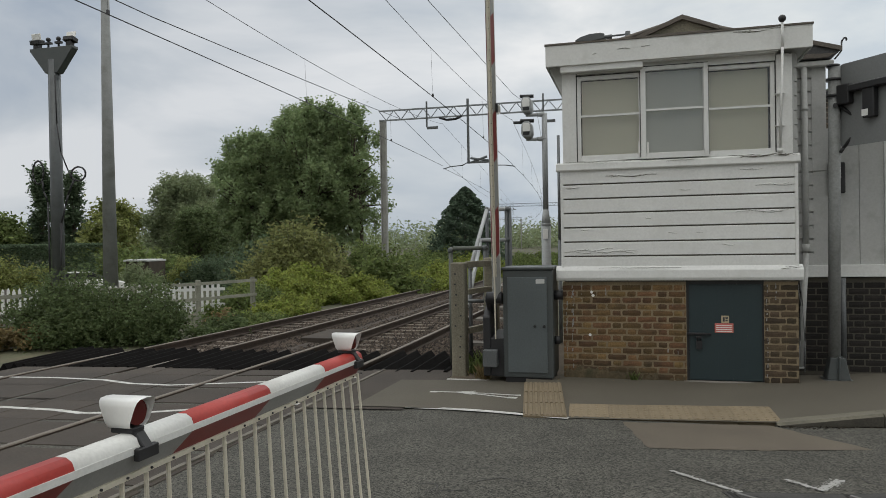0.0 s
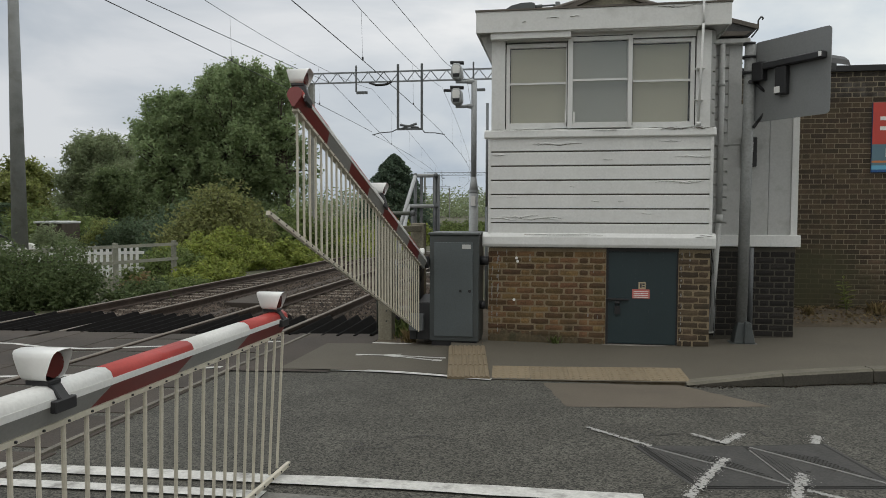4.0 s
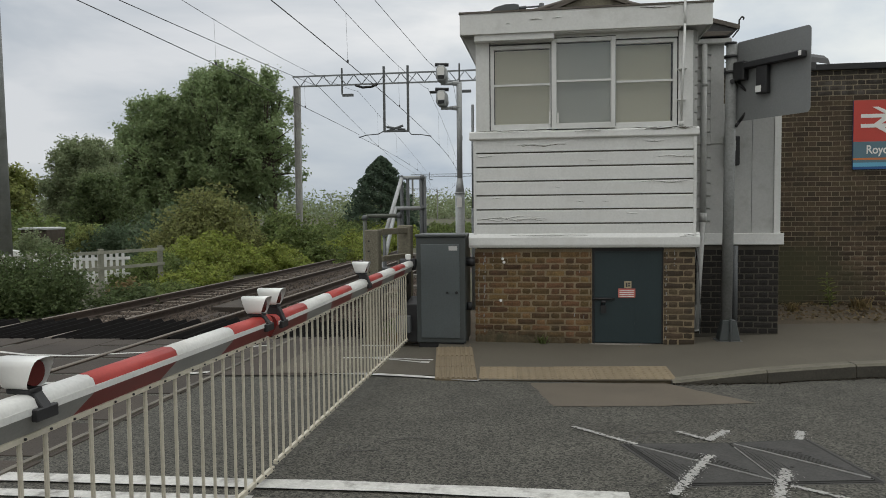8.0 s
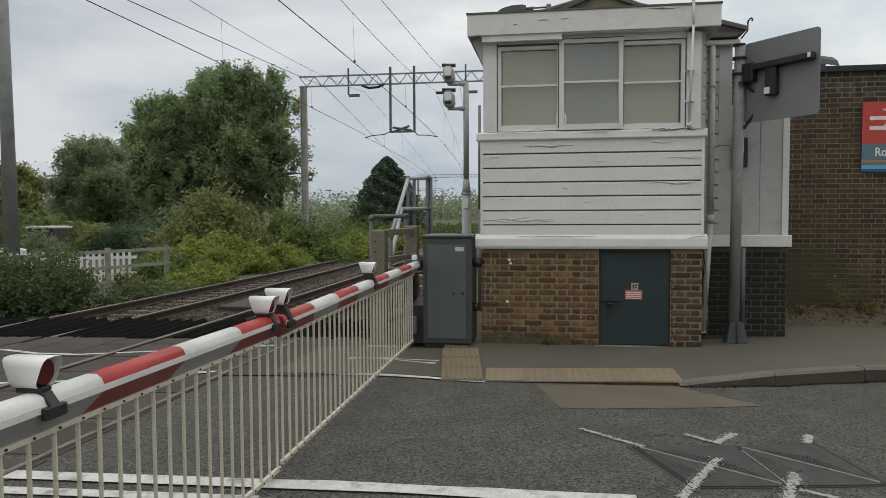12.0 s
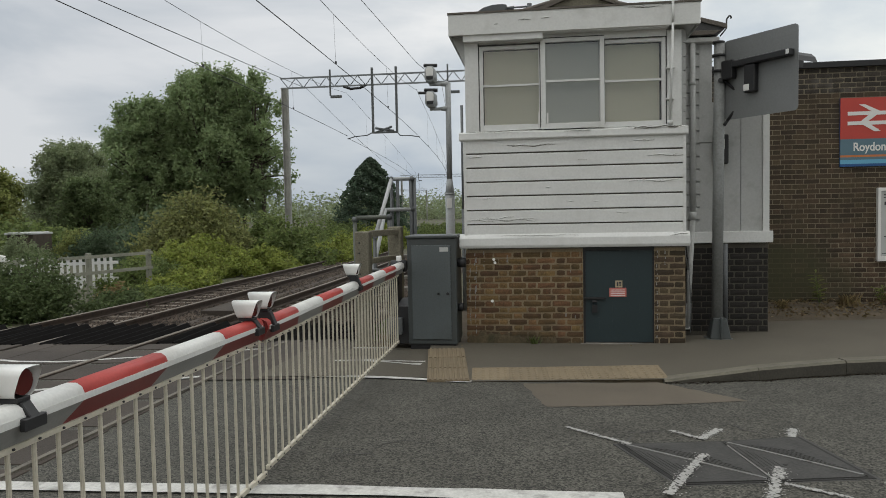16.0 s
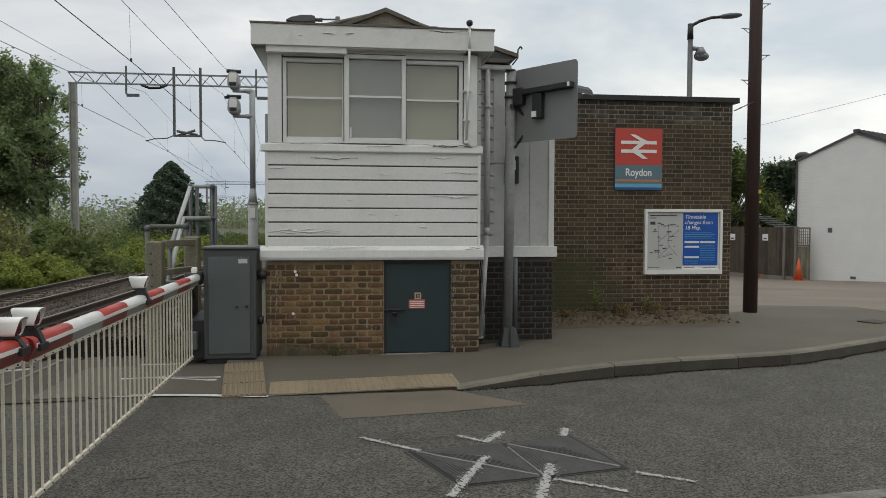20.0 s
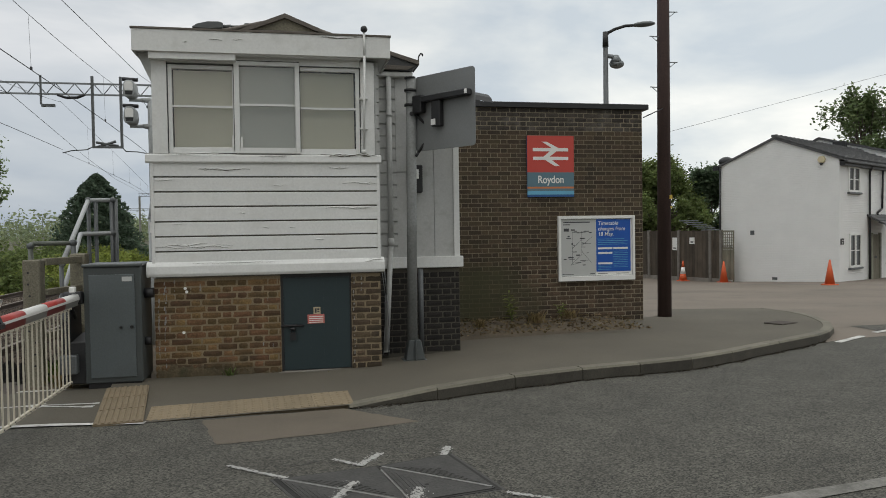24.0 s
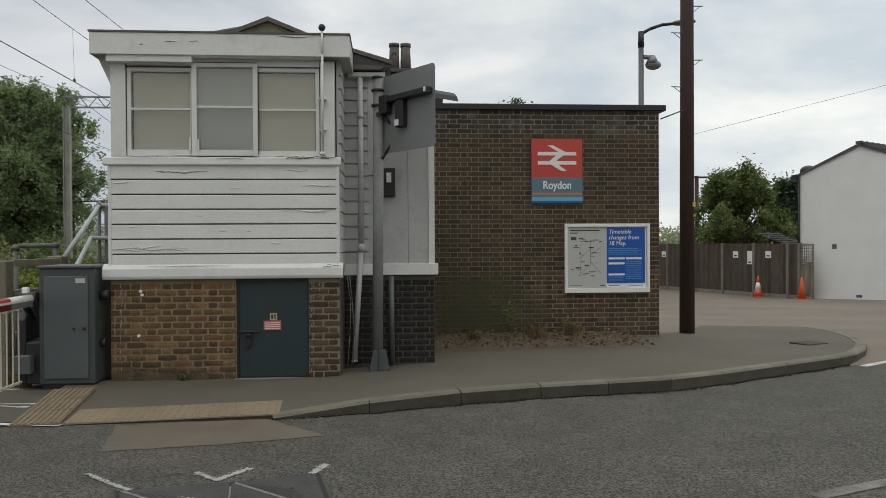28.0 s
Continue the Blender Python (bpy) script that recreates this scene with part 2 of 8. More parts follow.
BRICK = material("stock_brick", (0.138, 0.081, 0.036), 0.9, vary=0.25, scale=7, fine=70, bump=0.6, piece=0.5, hue=0.018, stain=(0.05, 0.036, 0.022), stain_amount=0.7, stain_scale=3.2, fixed=True, moss=((0.05, 0.041, 0.022), (0.55, 0.0, -0.02), (0.9, 1.0, 0.2)))
BRICK_PIER = material("grey_stock_brick", (0.074, 0.053, 0.032), 0.9, vary=0.22, scale=7, fine=70, bump=0.6, piece=0.45, hue=0.012, stain=(0.035, 0.03, 0.022), stain_amount=0.6, stain_scale=2.5, fixed=True)
BRICK_DARK = material("dark_brick", (0.0145, 0.0125, 0.011), 0.85, vary=0.2, scale=9, fine=60, bump=0.5, piece=0.4, hue=0.01, fixed=True)
MORTAR_DARK = material("dark_mortar", (0.09, 0.082, 0.066), 0.95, vary=0.15, scale=4, fine=60, bump=0.4, stain=(0.045, 0.042, 0.035), stain_amount=0.6, stain_scale=2, fixed=True)
BRICK_BROWN = material("brown_brick", (0.086, 0.061, 0.037), 0.9, vary=0.2, scale=8, fine=60, bump=0.5, piece=0.42, island=0.42, hue=0.012, stain=(0.04, 0.034, 0.026), stain_amount=0.5, stain_scale=0.9, fixed=True, moss=((0.055, 0.055, 0.026), (4.35, 3.08, 0.35), (1.25, 1.0, 0.85)))
BRICK_TOP = material("dark_top_brick", (0.05, 0.042, 0.034), 0.9, vary=0.25, scale=5, fine=60, bump=0.5, piece=0.4, hue=0.01, stain=(0.17, 0.16, 0.145), stain_amount=0.55, stain_scale=2.6, fixed=True)
MORTAR_BROWN = material("brown_mortar", (0.255, 0.218, 0.155), 0.95, vary=0.12, scale=3, fine=60, bump=0.3, stain=(0.13, 0.11, 0.085), stain_amount=0.5, stain_scale=0.9, fixed=True, moss=((0.055, 0.055, 0.026), (4.35, 3.08, 0.35), (1.25, 1.0, 0.85)))
DOOR = material("slate_blue_paint", (0.021, 0.037, 0.042), 0.45, vary=0.08, scale=2, fine=50, bump=0.1)
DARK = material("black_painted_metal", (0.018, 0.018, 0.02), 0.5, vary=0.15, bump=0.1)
KERB = material("kerb_concrete", (0.14, 0.13, 0.1), 0.9, vary=0.16, scale=3, fine=70, bump=0.5, piece=0.15, stain=(0.085, 0.08, 0.068), stain_amount=0.6, stain_scale=4, fixed=True)
MOSSY = material("mossy_cement", (0.085, 0.066, 0.038), 0.95, vary=0.25, scale=7, fine=50, bump=0.8, stain=(0.046, 0.044, 0.022), stain_amount=0.8, stain_scale=5)
MAST = material("weathered_mast", (0.22, 0.228, 0.225), 0.6, vary=0.14, scale=2, fine=40, bump=0.15, stain=(0.13, 0.13, 0.115), stain_amount=0.6, stain_scale=1.5)
SPRAY = material("sprayed_paint", (0.34, 0.335, 0.32), 0.8, vary=0.15, scale=9, fine=60, bump=0.2)
KERB_FACE = material("dark_kerb_face", (0.06, 0.055, 0.044), 0.92, vary=0.2, scale=4, fine=70, bump=0.5, piece=0.15, fixed=True)
RUBBER = material("black_rubber", (0.0075, 0.0068, 0.0065), 0.95, vary=0.2, scale=5, bump=0.4, spec=0.1)
# Cabinet in two tones: door sheen in the lighter, side shade in the darker.
CABINET_DOOR = material("grey_steel_with_sheen", (0.098, 0.114, 0.119), 0.36, vary=0.08, scale=1.6, fine=60, bump=0.08, stain=(0.075, 0.083, 0.083), stain_amount=0.5, stain_scale=1.5)
CABINET = material("grey_painted_steel", (0.062, 0.071, 0.072), 0.4, vary=0.06, scale=2, fine=60, bump=0.08, stain=(0.07, 0.07, 0.065), stain_amount=0.4)
COLUMN_GREY = material("pale_column_paint", (0.36, 0.375, 0.38), 0.55, vary=0.1, scale=3, fine=40, bump=0.1)
MAST_PALE = material("weathered_pale_steel", (0.3, 0.3, 0.28), 0.65, vary=0.16, scale=2, fine=40, bump=0.15, stain=(0.2, 0.19, 0.16), stain_amount=0.6, stain_scale=1.5)
FENCE_GREY = material("silvered_timber", (0.26, 0.26, 0.21), 0.9, vary=0.2, scale=5, fine=60, bump=0.4, piece=0.12)
GALV = material("galvanised_steel", (0.22, 0.235, 0.245), 0.5, 0.4, vary=0.12, scale=4, fine=40, bump=0.1)
POST_GREY = material("grey_post", (0.11, 0.118, 0.122), 0.5, 0.2, vary=0.12, scale=3, fine=50, bump=0.12)
PLATE = material("aluminium_back", (0.2, 0.207, 0.21), 0.5, 0.1, vary=0.05, scale=2, fine=50, bump=0.05)
RED = material("red_reflective", (0.36, 0.034, 0.026), 0.45, vary=0.08, scale=6, bump=0.05)
# Boom colours darkened by underside shade; also used for end caps and paint runs.
SHADE_CAP_RED = material("shade_and_cap_red", (0.17, 0.022, 0.02), 0.4, vary=0.06, scale=6, bump=0.05)
SHADE_RUN_GREY = material("shade_and_run_grey", (0.26, 0.26, 0.25), 0.45, vary=0.06, scale=4, bump=0.05, stain=(0.24, 0.24, 0.22), stain_amount=0.4, stain_scale=3)
BOOM_WHITE = material("boom_white", (0.62, 0.62, 0.6), 0.5, vary=0.06, scale=4, bump=0.08, stain=(0.42, 0.41, 0.38), stain_amount=0.4, stain_scale=3)
PICKET = material("cream_painted_metal", (0.54, 0.5, 0.41), 0.5, vary=0.06, scale=6, bump=0.08)
LENS_RED = material("red_lens", (0.09, 0.012, 0.01), 0.2, vary=0.05, bump=0.0)
RUST = material("rusty_steel", (0.05, 0.034, 0.025), 0.85, 0.1, vary=0.25, scale=8, bump=0.4)
RAIL_TOP = material("worn_rail", (0.2, 0.17, 0.14), 0.55, 0.7, vary=0.15, bump=0.1)
SLEEPER = material("concrete_sleeper", (0.14, 0.115, 0.092), 0.95, vary=0.2, scale=4, bump=0.5, piece=0.15)
DECK = material("crossing_deck", (0.049, 0.039, 0.031), 0.9, vary=0.2, scale=1.5, fine=60, bump=0.6, piece=0.15)
TIMBER = material("weathered_timber", (0.2, 0.185, 0.14), 0.9, vary=0.25, scale=5, fine=60, bump=0.5, piece=0.15, streak=0.25, fixed=True)
FENCE_DARK = material("brown_fence_board", (0.075, 0.06, 0.045), 0.9, vary=0.25, scale=5, fine=60, bump=0.4, piece=0.25, streak=0.25, fixed=True)
POLE_WOOD = material("creosoted_pole", (0.052, 0.03, 0.026), 0.8, vary=0.25, scale=8, fine=60, bump=0.3, streak=0.1)
SLATE = material("slate", (0.07, 0.07, 0.072), 0.7, vary=0.2, scale=4, bump=0.4, island=0.25)
ROOF_OLD = material("weathered_roof", (0.13, 0.115, 0.1), 0.9, vary=0.2, scale=4, bump=0.4)
HOUSE_WHITE = material("whitewashed_brick", (0.84, 0.84, 0.83), 0.7, vary=0.03, scale=1.2, fine=40, bump=0.25)
hb = HOUSE_WHITE.node_tree
h_brick = hb.nodes.new("ShaderNodeTexBrick")
h_brick.inputs["Scale"].default_value = 1.0
h_brick.inputs["Brick Width"].default_value, h_brick.inputs["Row Height"].default_value, h_brick.inputs["Mortar Size"].default_value = 0.225, 0.075, 0.008
h_co = hb.nodes.new("ShaderNodeTexCoord")
h_sep = hb.nodes.new("ShaderNodeSeparateXYZ")
h_com = hb.nodes.new("ShaderNodeCombineXYZ")
h_add = hb.nodes.new("ShaderNodeMath")
hb.links.new(h_co.outputs["Object"], h_sep.inputs[0])
hb.links.new(h_sep.outputs["X"], h_add.inputs[0])
hb.links.new(h_sep.outputs["Y"], h_add.inputs[1])
hb.links.new(h_add.outputs[0], h_com.inputs["X"])
hb.links.new(h_sep.outputs["Z"], h_com.inputs["Y"])
hb.links.new(h_com.outputs[0], h_brick.inputs["Vector"])
h_bump = hb.nodes.new("ShaderNodeBump")
h_bump.invert = True
h_bump.inputs["Strength"].default_value, h_bump.inputs["Distance"].default_value = 1.0, 0.03
hb.links.new(h_brick.outputs["Fac"], h_bump.inputs["Height"])
hb.links.new(h_bump.outputs["Normal"], hb.nodes["Principled BSDF"].inputs["Normal"])
BARK = material("bark", (0.09, 0.075, 0.06), 0.95, vary=0.3, scale=4, fine=30, bump=0.8)
WIRE = material("overhead_wire", (0.07, 0.07, 0.075), 0.6, 0.5, vary=0.05, bump=0.0)
ORANGE = material("orange_cone", (0.6, 0.1, 0.028), 0.5, vary=0.06, bump=0.1)
BLUE = material("blue_print", (0.008, 0.09, 0.42), 0.35, vary=0.03, bump=0.0)
PAPER = material("grey_paper", (0.5, 0.51, 0.5), 0.4, vary=0.02, bump=0.0)
SIGN_RED = material("sign_red", (0.52, 0.06, 0.045), 0.35, vary=0.02, bump=0.0)
SIGN_SLATE = material("sign_slate_blue", (0.105, 0.19, 0.24), 0.35, vary=0.02, bump=0.0)
SIGN_WHITE = material("sign_white", (0.8, 0.8, 0.78), 0.35, vary=0.02, bump=0.0)
YELLOW = material("sign_yellow", (0.6, 0.42, 0.08), 0.4, vary=0.03, bump=0.0)
SKYBLUE = material("sign_light_blue", (0.14, 0.42, 0.6), 0.4, vary=0.03, bump=0.0)
DARKBLUE = material("sign_dark_blue", (0.02, 0.09, 0.26), 0.4, vary=0.03, bump=0.0)
ORANGE_STRIPE = material("sign_orange", (0.62, 0.2, 0.06), 0.4, vary=0.03, bump=0.0)
INK = material("printed_ink", (0.05, 0.05, 0.055), 0.5, vary=0.03, bump=0.0)
PINK_NOTICE = material("pink_notice", (0.55, 0.16, 0.14), 0.4, vary=0.03, bump=0.0)
ALARM = material("cream_plastic", (0.6, 0.52, 0.34), 0.5, vary=0.03, bump=0.0)
CREAM_NOTICE = material("cream_notice", (0.5, 0.42, 0.28), 0.4, vary=0.03, bump=0.0)
BLIND = material("roller_blind", (0.66, 0.66, 0.54), 0.9, vary=0.03, scale=1.5, bump=0.05)
BLIND_GREY = material("grey_roller_blind", (0.54, 0.57, 0.53), 0.9, vary=0.03, scale=1.5, bump=0.05)


def leaf_material(name, colour, vary=0.45):
    m = material(name, colour, 0.6, vary=0.1, scale=0.4, fine=6, bump=0.0, island=vary, hue=0.012, spec=0.3)
    b = m.node_tree.nodes["Principled BSDF"]
    n, l = m.node_tree.nodes, m.node_tree.links
    thin = n.new("ShaderNodeBsdfTranslucent")
    both = n.new("ShaderNodeMixShader")
    both.inputs[0].default_value = 0.58
    l.new(b.inputs["Base Color"].links[0].from_socket, thin.inputs["Color"])
    l.new(b.outputs["BSDF"], both.inputs[1])
    l.new(thin.outputs[0], both.inputs[2])
    l.new(both.outputs[0], n["Material Output"].inputs["Surface"])
    return m


MOSSY_STEEL = material("grey_green_steel", (0.12, 0.13, 0.11), 0.6, 0.1, vary=0.15, scale=4, fine=50, bump=0.12, stain=(0.07, 0.075, 0.05), stain_amount=0.7, stain_scale=5)
EDGE_STRIP = material("worn_deck_edging", (0.15, 0.135, 0.11), 0.75, vary=0.2, scale=5, fine=60, bump=0.3, stain=(0.03, 0.027, 0.023), stain_amount=0.9, stain_scale=3)
COVER_RIM = material("grimy_rim", (0.014, 0.013, 0.012), 0.8, vary=0.2, bump=0.2)
WORN_STEEL = material("bright_worn_steel", (0.2, 0.198, 0.19), 0.5, 0.3, vary=0.2, scale=9, fine=60, bump=0.2, stain=(0.06, 0.058, 0.052), stain_amount=0.8, stain_scale=8)
STEEL_COVER = material("worn_steel_cover", (0.047, 0.0455, 0.043), 0.75, 0.1, vary=0.2, scale=6, fine=60, bump=0.4)
LEAF_POPLAR = leaf_material("poplar_leaf", (0.262, 0.333, 0.168), 0.22)
LEAF_WILLOW = leaf_material("willow_leaf", (0.26, 0.305, 0.175), 0.3)
LEAF_DARK = leaf_material("dark_leaf", (0.108, 0.15, 0.088))
LEAF_BRIGHT = leaf_material("bright_leaf", (0.24, 0.28, 0.068))
LEAF_SPRUCE = leaf_material("spruce_needle", (0.1, 0.14, 0.095))
LEAF_MID = leaf_material("mid_leaf", (0.165, 0.21, 0.074))
LEAF_DEEP = leaf_material("deep_leaf", (0.125, 0.165, 0.072))
LEAF_YELLOW = leaf_material("yellowing_leaf", (0.225, 0.25, 0.085))
LEAF_OLIVE = leaf_material("olive_leaf", (0.235, 0.25, 0.1))
DRY_GRASS = leaf_material("dry_grass", (0.26, 0.2, 0.1))
DEAD_LEAF = leaf_material("dead_leaf", (0.17, 0.13, 0.075), 0.6)
GUTTER_GRIT = leaf_material("gutter_grit", (0.055, 0.047, 0.036), 0.7)

GLASS = bpy.data.materials.new("window_glass")
GLASS.use_nodes = True
gn, gl = GLASS.node_tree.nodes, GLASS.node_tree.links
gn.clear()
g_out, g_mix, g_clear, g_gloss, g_fres = (gn.new(k) for k in ("ShaderNodeOutputMaterial", "ShaderNodeMixShader", "ShaderNodeBsdfTransparent", "ShaderNodeBsdfGlossy", "ShaderNodeFresnel"))
g_fres.inputs["IOR"].default_value = 1.6
g_gloss.inputs["Roughness"].default_value = 0.02
gl.new(g_fres.outputs[0], g_mix.inputs[0])
gl.new(g_clear.outputs[0], g_mix.inputs[1])
gl.new(g_gloss.outputs[0], g_mix.inputs[2])
gl.new(g_mix.outputs[0], g_out.inputs["Surface"])


# ---- mesh helpers ----
def box(bm, x0, x1, y0, y1, z0, z1):
    v = [bm.verts.new(p) for p in ((x0, y0, z0), (x1, y0, z0), (x1, y1, z0), (x0, y1, z0), (x0, y0, z1), (x1, y0, z1), (x1, y1, z1), (x0, y1, z1))]
    for f in ((3, 2, 1, 0), (4, 5, 6, 7), (0, 1, 5, 4), (1, 2, 6, 5), (2, 3, 7, 6), (3, 0, 4, 7)):
        bm.faces.new([v[i] for i in f])
    return v


def prism(bm, outline, lo, hi, axis="y"):
    """An outline of (a, b) pairs drawn out along an axis from lo to hi; a, b are the two other axes in order."""
    def at(a, b, c):
        return {"x": (c, a, b), "y": (a, c, b), "z": (a, b, c)}[axis]
    n = len(outline)
    low = [bm.verts.new(at(a, b, lo)) for a, b in outline]
    high = [bm.verts.new(at(a, b, hi)) for a, b in outline]
    bm.faces.new(low)
    bm.faces.new(high[::-1])
    for i in range(n):
        bm.faces.new((low[i], high[i], high[(i + 1) % n], low[(i + 1) % n]))


def tube(bm, a, b, r0, r1=None, n=10, caps=True):
    a, b = Vector(a), Vector(b)
    r1 = r0 if r1 is None else r1
    way = (b - a).normalized()
    side = way.cross(Vector((0, 0, 1)) if abs(way.z) < 0.9 else Vector((1, 0, 0))).normalized()
    up = side.cross(way)
    rings = []
    for p, r in ((a, r0), (b, r1)):
        rings.append([bm.verts.new(p + r * (math.cos(2 * math.pi * i / n) * side + math.sin(2 * math.pi * i / n) * up)) for i in range(n)])
    for i in range(n):
        f = bm.faces.new((rings[0][i], rings[0][(i + 1) % n], rings[1][(i + 1) % n], rings[1][i]))
        f.smooth = True
    if caps:
        bm.faces.new(rings[0][::-1])
        bm.faces.new(rings[1])


def pipe(bm, points, r, n=8):
    for a, b in zip(points, points[1:]):
        tube(bm, a, b, r, r, n)


def quad(bm, *points):
    return bm.faces.new([bm.verts.new(p) for p in points])


def mesh_of(name, bm, mat, bevel=0.0):
    if bevel:
        bmesh.ops.bevel(bm, geom=list(bm.edges), offset=bevel, segments=1, affect="EDGES", clamp_overlap=True)
    bmesh.ops.recalc_face_normals(bm, faces=bm.faces)
    me = bpy.data.meshes.new(name)
    bm.to_mesh(me)
    bm.free()
    for x in mat if isinstance(mat, (list, tuple)) else (mat,):
        me.materials.append(x)
    return me


def part(name, bm, mat, parent, label="", bevel=0.0):
    ob = new(name, mesh_of(name, bm, mat, bevel))
    ob.parent = parent
    return tagged(ob, label)


def single(name, bm, mat, label="", category="", group="", kind="", bevel=0.0):
    return tagged(new(name, mesh_of(name, bm, mat, bevel)), label, category, group, kind)


def base(name, x, y, z, label, category, group="", kind="", turn=0):
    ob = new(name)
    ob.empty_display_size = 0.2
    ob.matrix_basis = pose(x, y, z, 0, 0, turn)
    return tagged(ob, label, category, group, kind)


def boxes(name, mat, parent, *lots, label="", bevel=0.0):
    bm = bmesh.new()
    for b in lots:
        box(bm, *b)
    return part(name, bm, mat, parent, label, bevel)


def each(name, mat, parent, *lots, label="", bevel=0.0):
    """One part for every box."""
    return [boxes(name, mat, parent, b, label=label, bevel=bevel) for b in lots]


def words(text, size, place, mat, parent, name="lettering", bold=0.0, shear=0.0, align="CENTER"):
    """Flat lettering that faces -y, made a mesh."""
    c = bpy.data.curves.new(name, "FONT")
    c.body, c.size, c.align_x, c.align_y, c.offset, c.shear, c.extrude = text, size, align, "CENTER", bold, shear, 0.001
    tmp = bpy.data.objects.new(name, c)
    scene.collection.objects.link(tmp)
    dg = bpy.context.evaluated_depsgraph_get()
    me = bpy.data.meshes.new_from_object(tmp.evaluated_get(dg))
    bpy.data.objects.remove(tmp)
    bpy.data.curves.remove(c)
    me.transform(pose(0, 0, 0, 90))
    me.materials.clear()
    me.materials.append(mat)
    ob = new(name, me)
    ob.parent = parent
    ob.location = place
    return ob


# ---- ground, road and pavements ----
def land(x, y):
    """Height of the land: level at the crossing, falling gently behind the yard."""
    fall = -0.05 * max(0.0, y - 3.0) if x > 7.0 else (-0.047 * max(0.0, y - 3.0) * max(0.0, x - 3.7) / 3.3 if x > 3.7 else 0.0)
    if x < -0.5:
        return 0.024 * (max(x, -16.0) + 0.5) - 0.013 * max(min(y, 26.0), -8.0)
    return max(fall, -0.93)


def sheet(name, xs, ys, height, mat, label, category, kind="structure", drop=0.0):
    bm = bmesh.new()
    grid = [[bm.verts.new((x, y, height(x, y) + drop)) for y in ys] for x in xs]
    for i in range(len(xs) - 1):
        for j in range(len(ys) - 1):
            f = bm.faces.new((grid[i][j], grid[i + 1][j], grid[i + 1][j + 1], grid[i][j + 1]))
            f.smooth = True
    return single(name, bm, mat, label, category, kind=kind)


far_xs = [-2500, -600, -200, -90, -50, -30, -20, -12, -8, -4, -1, 3.7, 7, 12, 18, 25, 35, 60, 110, 250, 700, 2500]
far_ys = [-2500, -500, -150, -60, -25, -9, -4, 0, 3, 6, 10, 15, 20, 28, 36, 60, 100, 180, 350, 900, 2500]
sheet("ground", far_xs, far_ys, land, GRASS, "rough grass and earth reaching to the horizon", "ground", drop=-0.33)

# The road runs along x past the box; its far edge bends round into the yard.
KERB_LINE = [(2.05, -1.66), (2.93, -1.54), (3.82, -1.24), (4.66, -1.04), (5.39, -0.95), (6.12, -0.81), (6.82, -0.54), (7.84, -0.04), (8.82, 0.44), (9.2, 0.70), (9.55, 1.04), (9.92, 1.55), (10.22, 2.2), (10.4, 2.7), (10.5, 3.19), (10.65, 4.2)]
KERB_TOP = [-0.06, 0.035, 0.05, 0.05, 0.055, 0.055, 0.055, 0.05, 0.045, 0.042, 0.04, 0.035, 0.03, 0.02, 0.01, -0.04]

bm = bmesh.new()
road_xs = [-60, -30, -16, -11, -9] + [-8 + 0.5 * i for i in range(45)] + [16, 20, 30, 60]


def kerb_y(x):
    if x <= KERB_LINE[0][0]:
        return -1.7
    for (x0, y0), (x1, y1) in zip(KERB_LINE, KERB_LINE[1:]):
        if x <= x1:
            return y0 + (y1 - y0) * (x - x0) / (x1 - x0)
    return KERB_LINE[-1][1]


def deck_z(x, y):
    """The crossing falls to the west, and the line falls away to the north."""
    return -0.065 + 0.024 * (max(x, -16.0) + 0.5) - 0.013 * y


def road_at(x, y, u):
    right = -0.085 + 0.06 * (1 - (2 * u - 1) ** 2)
    k = min(1.0, max(0.0, x + 0.9))
    return right * k + (deck_z(x, y) - 0.012) * (1 - k)


rows = []
for x in road_xs:
    top = (kerb_y(x) + 0.02 if x > -2 else 0.35) if x < 9.2 else 0.85 + 0.35 * (x - 9.2)
    low = -7.55 + (0.03 * (x - 4) ** 2 if 4 < x < 16 else (4.3 + 0.72 * (x - 16) if x >= 16 else 0))
    rows.append([bm.verts.new((x, low + (top - low) * k / 10, road_at(x, low + (top - low) * k / 10, k / 10))) for k in range(11)])
for a, b in zip(rows, rows[1:]):
    for k in range(10):
        bm.faces.new((a[k], b[k], b[k + 1], a[k + 1])).smooth = True
single("road", bm, ASPHALT, "worn grey asphalt road with a slight camber", "road", kind="structure")


def road_height(x, y):
    top = kerb_y(x) + 0.02
    low = -7.55 + (0.03 * (x - 4) ** 2 if 4 < x < 16 else 0)
    return road_at(x, y, (y - low) / (top - low))


def road_strip(name, points, width, mat, parent=None, up=0.006, label="", category="road marking", group=""):
    """A painted stripe that follows the road's surface."""
    bm = bmesh.new()
    last = None
    fine = []
    for (x0, y0), (x1, y1) in zip(points, points[1:]):
        steps = max(2, int(math.hypot(x1 - x0, y1 - y0) / 0.25))
        fine += [(x0 + (x1 - x0) * i / steps, y0 + (y1 - y0) * i / steps) for i in range(steps)]
    fine.append(points[-1])
    for i, (x, y) in enumerate(fine):
        a, b = fine[max(0, i - 1)], fine[min(len(fine) - 1, i + 1)]
        d = Vector((b[0] - a[0], b[1] - a[1], 0)).normalized()
        n = Vector((-d.y, d.x, 0)) * width / 2 * random.uniform(0.93, 1.07)
        pair = [bm.verts.new((x + s * n.x, y + s * n.y, road_height(x + s * n.x, y + s * n.y) + up)) for s in (1, -1)]
        if last:
            bm.faces.new((last[0], last[1], pair[1], pair[0]))
        last = pair
    return single(name, bm, mat, label, category, group, "structure")


